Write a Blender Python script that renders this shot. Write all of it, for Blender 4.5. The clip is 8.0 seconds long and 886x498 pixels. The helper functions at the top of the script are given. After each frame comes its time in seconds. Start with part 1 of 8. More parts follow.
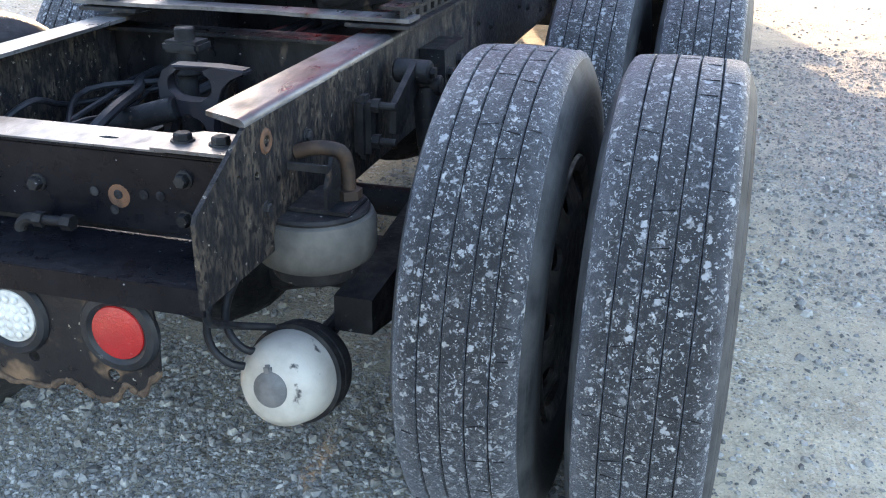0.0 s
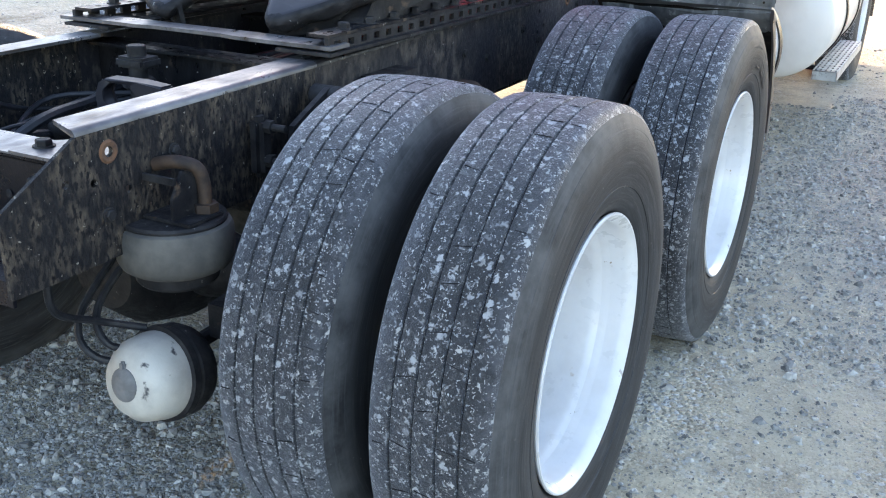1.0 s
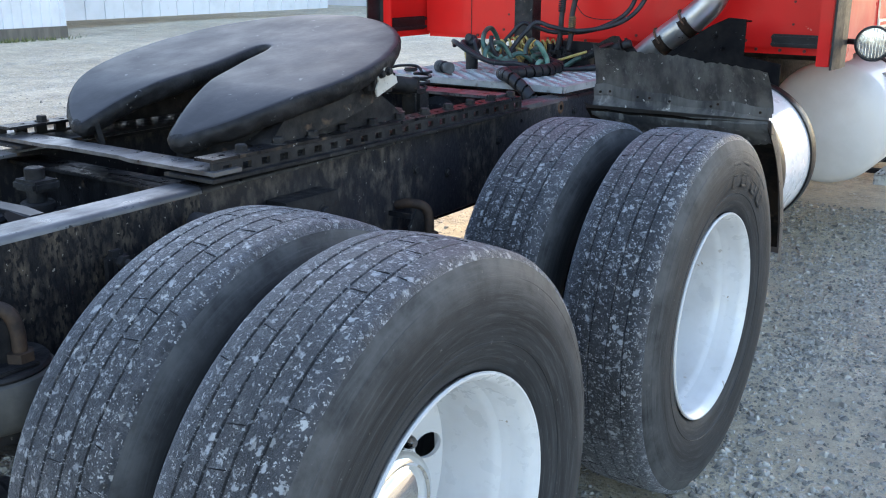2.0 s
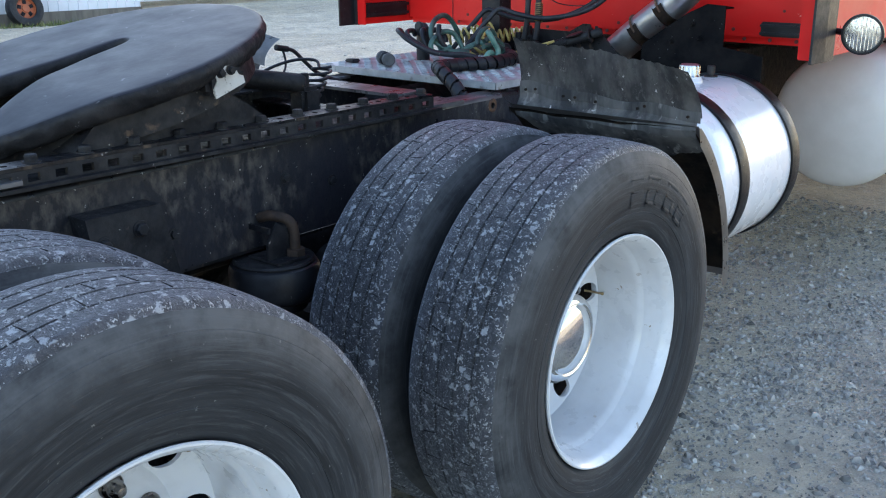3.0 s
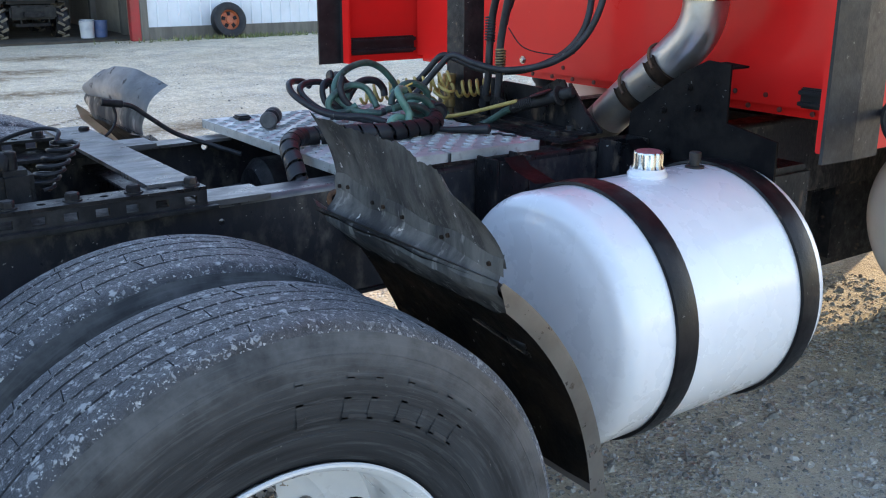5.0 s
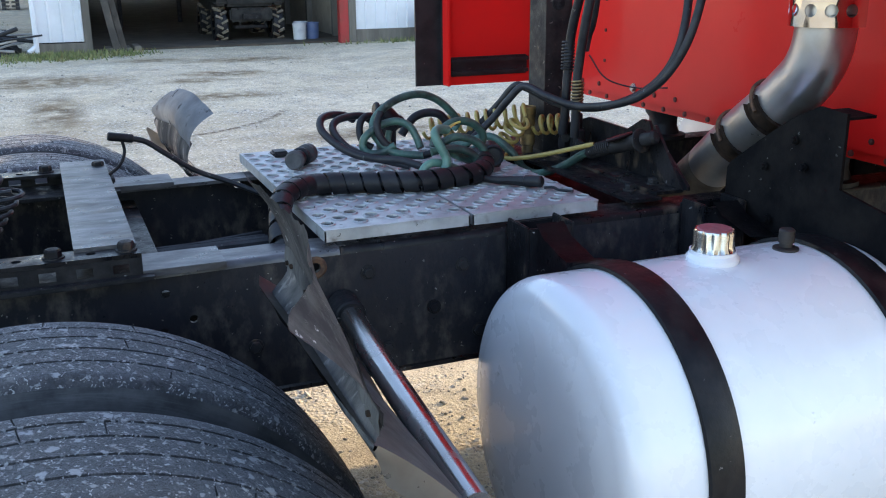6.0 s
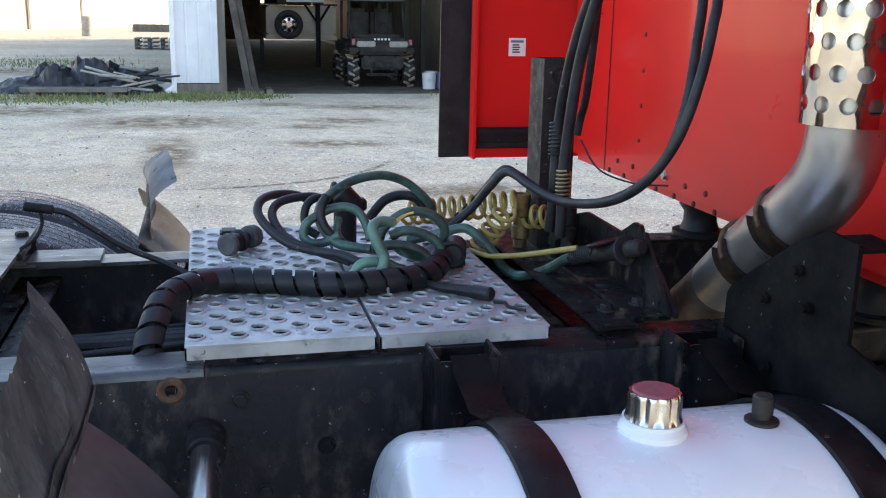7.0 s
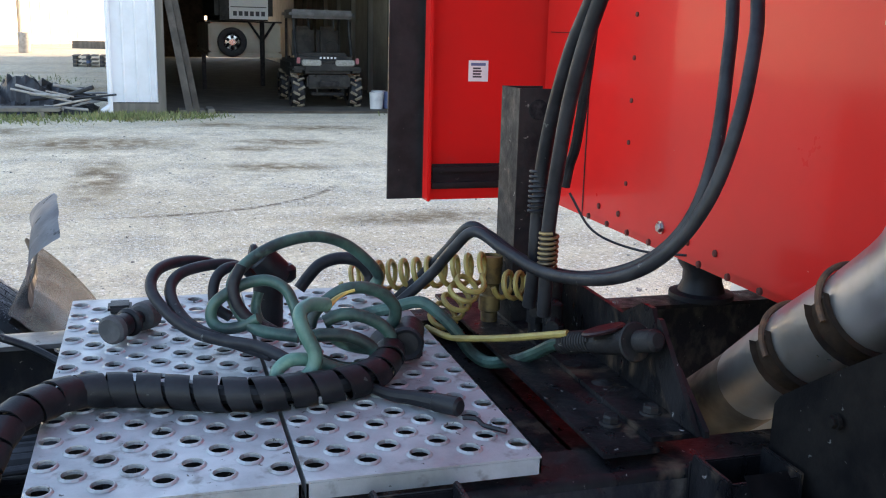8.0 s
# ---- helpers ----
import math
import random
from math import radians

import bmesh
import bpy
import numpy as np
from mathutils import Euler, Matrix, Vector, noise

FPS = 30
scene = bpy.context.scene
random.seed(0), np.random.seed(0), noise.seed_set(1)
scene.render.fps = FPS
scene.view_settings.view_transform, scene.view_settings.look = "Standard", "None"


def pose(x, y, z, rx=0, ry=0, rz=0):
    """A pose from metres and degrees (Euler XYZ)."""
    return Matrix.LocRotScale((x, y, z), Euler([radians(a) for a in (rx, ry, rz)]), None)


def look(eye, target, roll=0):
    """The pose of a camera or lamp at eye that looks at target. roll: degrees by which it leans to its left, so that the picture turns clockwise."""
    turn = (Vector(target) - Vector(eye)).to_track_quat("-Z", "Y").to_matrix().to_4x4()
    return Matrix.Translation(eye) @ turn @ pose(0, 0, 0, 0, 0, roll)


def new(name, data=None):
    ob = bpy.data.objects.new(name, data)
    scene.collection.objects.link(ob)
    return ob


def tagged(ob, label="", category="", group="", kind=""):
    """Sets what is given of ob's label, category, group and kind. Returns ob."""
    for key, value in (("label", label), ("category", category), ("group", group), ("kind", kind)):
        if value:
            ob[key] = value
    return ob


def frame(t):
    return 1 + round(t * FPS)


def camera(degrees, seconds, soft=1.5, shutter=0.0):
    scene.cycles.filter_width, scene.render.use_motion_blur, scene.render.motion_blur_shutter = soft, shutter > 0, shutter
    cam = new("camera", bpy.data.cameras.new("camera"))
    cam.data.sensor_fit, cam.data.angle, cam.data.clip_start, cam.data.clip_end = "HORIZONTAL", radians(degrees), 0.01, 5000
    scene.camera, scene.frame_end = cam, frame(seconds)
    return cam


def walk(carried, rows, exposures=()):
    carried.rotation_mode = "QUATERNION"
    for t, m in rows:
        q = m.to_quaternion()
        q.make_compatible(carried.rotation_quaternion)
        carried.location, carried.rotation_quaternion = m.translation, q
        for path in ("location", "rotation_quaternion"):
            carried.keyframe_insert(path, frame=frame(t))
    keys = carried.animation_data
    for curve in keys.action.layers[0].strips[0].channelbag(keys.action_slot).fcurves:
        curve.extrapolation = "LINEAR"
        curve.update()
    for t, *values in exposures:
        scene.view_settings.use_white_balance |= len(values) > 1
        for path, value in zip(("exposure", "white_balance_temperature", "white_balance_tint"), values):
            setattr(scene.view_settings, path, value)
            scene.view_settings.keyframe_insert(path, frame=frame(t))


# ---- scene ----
cam = camera(49.1, 8.0, soft=1.1)
PATH = [
    (0, (1.225, -2.067, 1.512), (0.720, -0.292, 0.743), 0.75),
    (0.5, (1.559, -1.981, 1.514), (0.897, -0.256, 0.748), 1.57),
    (1, (1.883, -1.848, 1.537), (1.036, -0.187, 0.814), 1.55),
    (1.5, (2.058, -1.573, 1.565), (1.103, 0.068, 0.937), 1.42),
    (1.7, (2.109, -1.467, 1.578), (1.108, 0.163, 0.992), 0.88),
    (2.8, (2.460, -0.787, 1.596), (1.215, 0.668, 1.020), -0.24),
    (3, (2.502, -0.638, 1.601), (1.270, 0.818, 1.000), -0.19),
    (3.5, (2.606, -0.229, 1.593), (1.348, 1.201, 0.983), 0.36),
    (4, (2.657, 0.162, 1.613), (1.254, 1.462, 1.029), 1.03),
    (4.5, (2.584, 0.578, 1.619), (1.136, 1.831, 1.040), 0.23),
    (4.7, (2.557, 0.723, 1.630), (1.074, 1.934, 1.052), 0.19),
    (5.8, (2.386, 1.459, 1.649), (0.638, 2.243, 1.073), -0.3),
    (6, (2.318, 1.603, 1.675), (0.544, 2.327, 1.098), -0.5),
    (6.5, (2.186, 1.922, 1.675), (0.349, 2.496, 1.13), 0.3),
    (7, (2.044, 2.163, 1.699), (0.159, 2.625, 1.217), 1.1),
    (7.5, (1.751, 2.236, 1.693), (-0.138, 2.71, 1.238), 1.1),
    (8, (1.552, 2.278, 1.694), (-0.314, 2.844, 1.25), 1.5),
]
walk(cam, [(t, look(eye, target, roll)) for t, eye, target, roll in PATH],
     [(0.0, 2.71, 6550, 16), (1.0, 2.57, 6600, 16), (1.7, 2.35, 6550, 15), (2.8, 2.1, 6350, 15), (4.5, 2.08, 6300, 15), (6.0, 2.1, 6450, 15), (8.0, 2.25, 6850, 16)])


# ---- light ----
SUN_AZ, SUN_EL = radians(-18.0), radians(14.0)   # sun ahead of the truck and a little to its left, low
sun_way = Vector((math.sin(SUN_AZ) * math.cos(SUN_EL), math.cos(SUN_AZ) * math.cos(SUN_EL), math.sin(SUN_EL)))
sun = new("sun", bpy.data.lights.new("sun", "SUN"))
sun.data.energy, sun.data.angle, sun.data.color = 2.0, radians(0.6), (1.0, 0.76, 0.46)
sun.matrix_world = look(sun_way * 50, (0, 0, 0))
world = bpy.data.worlds.new("sky")
scene.world = world
world.use_nodes = True
sky = world.node_tree.nodes.new("ShaderNodeTexSky")
sky.sky_type, sky.sun_disc, sky.sun_elevation, sky.sun_rotation = "NISHITA", False, SUN_EL, SUN_AZ
world.node_tree.links.new(sky.outputs[0], world.node_tree.nodes["Background"].inputs[0])
world.node_tree.nodes["Background"].inputs[1].default_value = 0.15


# ---- materials ----
def material(name, base, second=None, rough=0.6, metal=0.0, scale=8.0, bump=0.0, bump_scale=60.0, third=None, spots=0.6,
             spot_scale=30.0, rough_var=0.1, coat=0.0, mix=(0.42, 0.62), sharp=0.06, vary=0.0, stretch=(1, 1, 1), fleck=None, fleck_scale=110, fleck_part=0.05, spec=0.5):
    """Base colour broken by a second colour in large patches and a third in small ones, with fine relief."""
    m = bpy.data.materials.new(name)
    m.use_nodes = True
    t = m.node_tree
    n, ln = t.nodes, t.links
    bsdf = n["Principled BSDF"]
    co = n.new("ShaderNodeTexCoord")
    mp = n.new("ShaderNodeMapping")
    mp.inputs["Scale"].default_value = stretch
    ln.new(co.outputs["Object"], mp.inputs[0])

    def noise_at(s, detail=6.0, roughness=0.6):
        k = n.new("ShaderNodeTexNoise")
        k.inputs["Scale"].default_value, k.inputs["Detail"].default_value = s, detail
        k.inputs["Roughness"].default_value = roughness
        ln.new(mp.outputs[0], k.inputs["Vector"])
        return k.outputs["Fac"]

    def ramp(src, lo, hi):
        r = n.new("ShaderNodeMapRange")
        r.inputs[1].default_value, r.inputs[2].default_value = lo, hi
        ln.new(src, r.inputs[0])
        return r.outputs[0]

    def blend(fac, a, b):
        x = n.new("ShaderNodeMix")
        x.data_type = "RGBA"
        ln.new(fac, x.inputs[0])
        for sock, v in ((x.inputs[6], a), (x.inputs[7], b)):
            if isinstance(v, tuple):
                sock.default_value = (*v, 1)
            else:
                ln.new(v, sock)
        return x.outputs[2]

    big = noise_at(scale)
    col = base
    if second:
        col = blend(ramp(big, *mix), base, second)
    if third:
        col = blend(ramp(noise_at(spot_scale, 4.0, 0.55), spots, spots + sharp), col, third)
    if fleck:
        v = n.new("ShaderNodeTexVoronoi")
        v.inputs["Scale"].default_value = fleck_scale
        wob = n.new("ShaderNodeTexNoise")
        wob.inputs["Scale"].default_value, wob.inputs["Detail"].default_value = fleck_scale * 1.3, 3.0
        ln.new(co.outputs["Object"], wob.inputs["Vector"])
        push = n.new("ShaderNodeVectorMath")
        push.operation = "MULTIPLY_ADD"
        push.inputs[1].default_value = (2.2 / fleck_scale,) * 3
        ln.new(wob.outputs["Color"], push.inputs[0])
        ln.new(co.outputs["Object"], push.inputs[2])
        ln.new(push.outputs[0], v.inputs["Vector"])
        sp = n.new("ShaderNodeSeparateColor")
        ln.new(v.outputs["Color"], sp.inputs[0])
        f = n.new("ShaderNodeMath")
        f.operation = "MULTIPLY"
        ln.new(ramp(sp.outputs[0], 1 - fleck_part, 1.005 - fleck_part), f.inputs[0])
        size = n.new("ShaderNodeMath")
        size.operation = "MULTIPLY_ADD"
        size.inputs[1].default_value, size.inputs[2].default_value = 0.34, 0.06
        ln.new(sp.outputs[1], size.inputs[0])
        far = n.new("ShaderNodeMath")
        far.operation = "LESS_THAN"
        ln.new(v.outputs["Distance"], far.inputs[0])
        ln.new(size.outputs[0], far.inputs[1])
        ln.new(far.outputs[0], f.inputs[1])
        col = blend(f.outputs[0], col, fleck)
    bsdf.inputs["Specular IOR Level"].default_value = spec
    if vary:
        hsv = n.new("ShaderNodeHueSaturation")
        info = n.new("ShaderNodeNewGeometry")
        mr = n.new("ShaderNodeMapRange")
        mr.inputs[3].default_value, mr.inputs[4].default_value = 1 - vary, 1 + vary
        ln.new(info.outputs["Random Per Island"], mr.inputs[0])
        ln.new(mr.outputs[0], hsv.inputs["Value"])
        if isinstance(col, tuple):
            hsv.inputs["Color"].default_value = (*col, 1)
        else:
            ln.new(col, hsv.inputs["Color"])
        col = hsv.outputs[0]
    if isinstance(col, tuple):
        bsdf.inputs["Base Color"].default_value = (*col, 1)
    else:
        ln.new(col, bsdf.inputs["Base Color"])
    rr = n.new("ShaderNodeMapRange")
    rr.inputs[1].default_value, rr.inputs[2].default_value = 0.3, 0.7
    rr.inputs[3].default_value, rr.inputs[4].default_value = max(rough - rough_var, 0.02), min(rough + rough_var, 1)
    ln.new(noise_at(scale * 3.1, 5.0), rr.inputs[0])
    ln.new(rr.outputs[0], bsdf.inputs["Roughness"])
    bsdf.inputs["Metallic"].default_value = metal
    bsdf.inputs["Coat Weight"].default_value = coat
    bsdf.inputs["Coat Roughness"].default_value = 0.06
    if bump:
        b = n.new("ShaderNodeBump")
        b.inputs["Strength"].default_value, b.inputs["Distance"].default_value = min(bump, 1.0), 0.004
        ln.new(noise_at(bump_scale, 5.0, 0.65), b.inputs["Height"])
        ln.new(b.outputs[0], bsdf.inputs["Normal"])
    return m


def ground_material():
    """Packed pale limestone gravel with grey fines, brown damp patches and speckled stones."""
    m = bpy.data.materials.new("gravel")
    m.use_nodes = True
    t = m.node_tree
    n, ln = t.nodes, t.links
    bsdf = n["Principled BSDF"]
    co = n.new("ShaderNodeTexCoord")

    def noise_at(s, detail=6.0, rough=0.6, stretch=None):
        k = n.new("ShaderNodeTexNoise")
        k.inputs["Scale"].default_value, k.inputs["Detail"].default_value, k.inputs["Roughness"].default_value = s, detail, rough
        src = co.outputs["Object"]
        if stretch:
            mp = n.new("ShaderNodeMapping")
            mp.inputs["Scale"].default_value = stretch
            ln.new(src, mp.inputs[0])
            src = mp.outputs[0]
        ln.new(src, k.inputs["Vector"])
        return k.outputs["Fac"]

    def mapped(src, lo, hi, a=0.0, b=1.0):
        r = n.new("ShaderNodeMapRange")
        for i, v in enumerate((lo, hi, a, b)):
            r.inputs[i + 1].default_value = v
        ln.new(src, r.inputs[0])
        return r.outputs[0]

    def blend(fac, a, b, how="MIX"):
        x = n.new("ShaderNodeMix")
        x.data_type, x.blend_type = "RGBA", how
        ln.new(fac, x.inputs[0])
        for sock, v in ((x.inputs[6], a), (x.inputs[7], b)):
            if isinstance(v, tuple):
                sock.default_value = (*v, 1)
            else:
                ln.new(v, sock)
        return x.outputs[2]

    col = blend(mapped(noise_at(0.9), 0.38, 0.62), (0.65, 0.56, 0.395), (0.77, 0.68, 0.505))
    col = blend(mapped(noise_at(0.30, 6, 0.65, (1, 0.35, 1)), 0.50, 0.64, 0.0, 0.75), col, (0.50, 0.405, 0.265))
    stony = mapped(noise_at(1.7, 4, 0.6), 0.44, 0.62, 0.08, 1.0)

    def times(p, q):
        k = n.new("ShaderNodeMath")
        k.operation = "MULTIPLY"
        ln.new(p, k.inputs[0])
        ln.new(q, k.inputs[1])
        return k.outputs[0]

    def away(cx, cy, rx, ry):
        """Distance from the middle of an oval, 1 on its rim."""
        k = n.new("ShaderNodeMapping")
        k.inputs["Location"].default_value = (-cx / rx, -cy / ry, 0)
        k.inputs["Scale"].default_value = (1 / rx, 1 / ry, 0)
        ln.new(co.outputs["Object"], k.inputs[0])
        d = n.new("ShaderNodeVectorMath")
        d.operation = "LENGTH"
        ln.new(k.outputs[0], d.inputs[0])
        return d.outputs["Value"]

    vor = n.new("ShaderNodeTexVoronoi")
    vor.inputs["Scale"].default_value = 62
    ln.new(co.outputs["Object"], vor.inputs["Vector"])
    sep = n.new("ShaderNodeSeparateColor")
    ln.new(vor.outputs["Color"], sep.inputs[0])
    col = blend(mapped(noise_at(4.2, 9, 0.72), 0.46, 0.60, 0.0, 0.6), col, (0.40, 0.335, 0.24))
    col = blend(mapped(noise_at(15, 10, 0.8), 0.53, 0.65, 0.0, 0.6), col, (0.27, 0.24, 0.195))
    col = blend(mapped(noise_at(33, 8, 0.8), 0.55, 0.63, 0.0, 0.6), col, (0.86, 0.80, 0.68))
    col = blend(times(mapped(sep.outputs[0], 0.35, 1.0, 0.0, 0.65), stony), col, (0.36, 0.33, 0.285))
    col = blend(times(mapped(sep.outputs[1], 0.82, 0.88), stony), col, (0.76, 0.74, 0.69))
    vor2 = n.new("ShaderNodeTexVoronoi")
    vor2.inputs["Scale"].default_value = 210
    ln.new(co.outputs["Object"], vor2.inputs["Vector"])
    sep2 = n.new("ShaderNodeSeparateColor")
    ln.new(vor2.outputs["Color"], sep2.inputs[0])
    col = blend(mapped(sep2.outputs[2], 0.6, 1.0, 0.0, 0.3), col, (0.80, 0.73, 0.60))
    col = blend(mapped(sep2.outputs[0], 0.80, 0.94, 0.0, 0.4), col, (0.20, 0.175, 0.135))
    # coarser bare stones lie over the open yard
    open_yard = mapped(away(-14.0, 3.0, 12.6, 30.0), 0.92, 1.0, 1.0, 0.0)
    grit = noise_at(26, 3, 0.7)
    col = blend(times(mapped(grit, 0.57, 0.64, 0.0, 0.85), open_yard), col, (0.92, 0.88, 0.80))
    col = blend(times(mapped(noise_at(31, 3, 0.7), 0.58, 0.65, 0.0, 0.75), open_yard), col, (0.27, 0.235, 0.18))
    # damp brown hollows before the barn and a tyre mark across the yard
    ragged = mapped(noise_at(3.4, 8, 0.75), 0.36, 0.56)
    for cx, cy, rx, ry in ((-12.6, 1.5, 0.85, 1.35), (-12.7, 4.2, 0.42, 0.75), (-10.3, 3.7, 0.38, 0.75), (-15.3, 3.4, 0.4, 0.6), (-11.95, 3.7, 0.3, 0.55), (-14.8, 4.9, 0.45, 1.2),
                           (-14.3, -0.6, 0.8, 1.5), (-9.6, 1.7, 1.7, 0.32), (-6.9, 4.6, 0.35, 1.0), (-24, -1.0, 1.6, 3.0)):
        col = blend(times(mapped(away(cx, cy, rx, ry), 0.45, 1.25, 0.88, 0.0), ragged), col, (0.19, 0.135, 0.075))
    # grey damp ground beside the tanks, and shade painted dark under the truck
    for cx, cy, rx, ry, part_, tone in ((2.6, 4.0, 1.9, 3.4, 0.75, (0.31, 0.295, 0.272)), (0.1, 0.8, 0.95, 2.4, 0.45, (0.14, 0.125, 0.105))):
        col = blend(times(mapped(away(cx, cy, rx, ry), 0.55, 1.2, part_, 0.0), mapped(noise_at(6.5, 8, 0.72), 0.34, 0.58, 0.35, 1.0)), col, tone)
    arc = mapped(away(-9.8, 1.85, 2.53, 2.53), 0.975, 1.025, -1.0, 1.0)
    band = n.new("ShaderNodeMath")
    band.operation = "ABSOLUTE"
    ln.new(arc, band.inputs[0])
    band = times(mapped(band.outputs[0], 0.3, 1.0, 1.0, 0.0), mapped(away(-7.9, 3.2, 1.6, 1.6), 0.6, 1.1, 1.0, 0.0))
    band = times(band, mapped(noise_at(16, 4, 0.7), 0.40, 0.55))
    col = blend(band, col, (0.15, 0.115, 0.08))
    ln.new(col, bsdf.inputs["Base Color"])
    bsdf.inputs["Roughness"].default_value = 0.93
    bsdf.inputs["Specular IOR Level"].default_value = 0.25
    h = n.new("ShaderNodeMath")
    h.operation = "ADD"
    ln.new(times(mapped(vor.outputs["Distance"], 0.0, 0.7, 0.9, 0.0), stony), h.inputs[0])
    ln.new(noise_at(28, 8, 0.75), h.inputs[1])
    b = n.new("ShaderNodeBump")
    b.inputs["Strength"].default_value, b.inputs["Distance"].default_value = 1.0, 0.02
    ln.new(h.outputs[0], b.inputs["Height"])
    ln.new(b.outputs[0], bsdf.inputs["Normal"])
    return m


def tread_material():
    """Worn tread: dark rubber packed with pale dust and small stones."""
    m = bpy.data.materials.new("dusty_tread_rubber")
    m.use_nodes = True
    t = m.node_tree
    n, ln = t.nodes, t.links
    bsdf = n["Principled BSDF"]
    co = n.new("ShaderNodeTexCoord")

    def noise_at(s, detail, rough):
        k = n.new("ShaderNodeTexNoise")
        k.inputs["Scale"].default_value, k.inputs["Detail"].default_value, k.inputs["Roughness"].default_value = s, detail, rough
        ln.new(co.outputs["Object"], k.inputs["Vector"])
        return k.outputs["Fac"]

    def mapped(src, lo, hi, a=0.0, b=1.0):
        r = n.new("ShaderNodeMapRange")
        for i, v in enumerate((lo, hi, a, b)):
            r.inputs[i + 1].default_value = v
        ln.new(src, r.inputs[0])
        return r.outputs[0]

    def blend(fac, a, b):
        x = n.new("ShaderNodeMix")
        x.data_type = "RGBA"
        ln.new(fac, x.inputs[0])
        for sock, v in ((x.inputs[6], a), (x.inputs[7], b)):
            if isinstance(v, tuple):
                sock.default_value = (*v, 1)
            else:
                ln.new(v, sock)
        return x.outputs[2]

    wob = n.new("ShaderNodeTexNoise")
    wob.inputs["Scale"].default_value, wob.inputs["Detail"].default_value = 95.0, 4.0
    ln.new(co.outputs["Object"], wob.inputs["Vector"])
    push = n.new("ShaderNodeVectorMath")
    push.operation = "MULTIPLY_ADD"
    push.inputs[1].default_value = (0.030, 0.030, 0.030)
    ln.new(wob.outputs["Color"], push.inputs[0])
    ln.new(co.outputs["Object"], push.inputs[2])
    col = blend(mapped(noise_at(7, 6, 0.65), 0.36, 0.64), (0.0075, 0.0080, 0.0100), (0.022, 0.024, 0.030))
    col = blend(mapped(noise_at(60, 10, 0.85), 0.545, 0.575, 0.0, 0.9), col, (0.105, 0.104, 0.103))
    col = blend(mapped(noise_at(24, 9, 0.78), 0.575, 0.625, 0.0, 0.75), col, (0.135, 0.137, 0.148))
    col = blend(mapped(noise_at(150, 8, 0.8), 0.50, 0.56, 0.0, 0.9), col, (0.008, 0.008, 0.010))
    # the shoulders are rubbed smooth and evenly dusty
    sepx = n.new("ShaderNodeSeparateXYZ")
    ln.new(co.outputs["Object"], sepx.inputs[0])
    off = n.new("ShaderNodeMath")
    off.operation = "ABSOLUTE"
    ln.new(sepx.outputs[0], off.inputs[0])
    edge = n.new("ShaderNodeMath")
    edge.operation = "MULTIPLY"
    ln.new(mapped(off.outputs[0], 0.086, 0.114, 0.0, 0.6), edge.inputs[0])
    ln.new(mapped(noise_at(26, 6, 0.7), 0.34, 0.58), edge.inputs[1])
    col = blend(edge.outputs[0], col, (0.088, 0.092, 0.106))
    cells = []
    for scale, lim, tone in ((95, 0.75, (0.37, 0.38, 0.395)), (190, 0.76, (0.56, 0.56, 0.57)), (50, 0.83, (0.40, 0.41, 0.43)), (62, 0.935, (0.84, 0.83, 0.81))):
        v = n.new("ShaderNodeTexVoronoi")
        v.inputs["Scale"].default_value = scale
        ln.new(push.outputs[0], v.inputs["Vector"])
        sp = n.new("ShaderNodeSeparateColor")
        ln.new(v.outputs["Color"], sp.inputs[0])
        near = mapped(v.outputs["Distance"], 0.30, 0.46, 0.9, 0.0)
        f = n.new("ShaderNodeMath")
        f.operation = "MULTIPLY"
        ln.new(mapped(sp.outputs[0], lim, lim + 0.1), f.inputs[0])
        ln.new(near, f.inputs[1])
        col = blend(f.outputs[0], col, tone)
        cells.append(f.outputs[0])
    ln.new(col, bsdf.inputs["Base Color"])
    bsdf.inputs["Roughness"].default_value = 0.46
    bsdf.inputs["Specular IOR Level"].default_value = 0.45
    bsdf.inputs["Sheen Weight"].default_value = 0.27
    bsdf.inputs["Sheen Roughness"].default_value = 0.40
    bsdf.inputs["Sheen Tint"].default_value = (0.80, 0.86, 1.0, 1)
    h = n.new("ShaderNodeMath")
    h.operation = "ADD"
    ln.new(noise_at(120, 8, 0.75), h.inputs[0])
    ln.new(cells[0], h.inputs[1])
    b = n.new("ShaderNodeBump")
    b.inputs["Strength"].default_value, b.inputs["Distance"].default_value = 1.0, 0.006
    ln.new(h.outputs[0], b.inputs["Height"])
    ln.new(b.outputs[0], bsdf.inputs["Normal"])
    return m


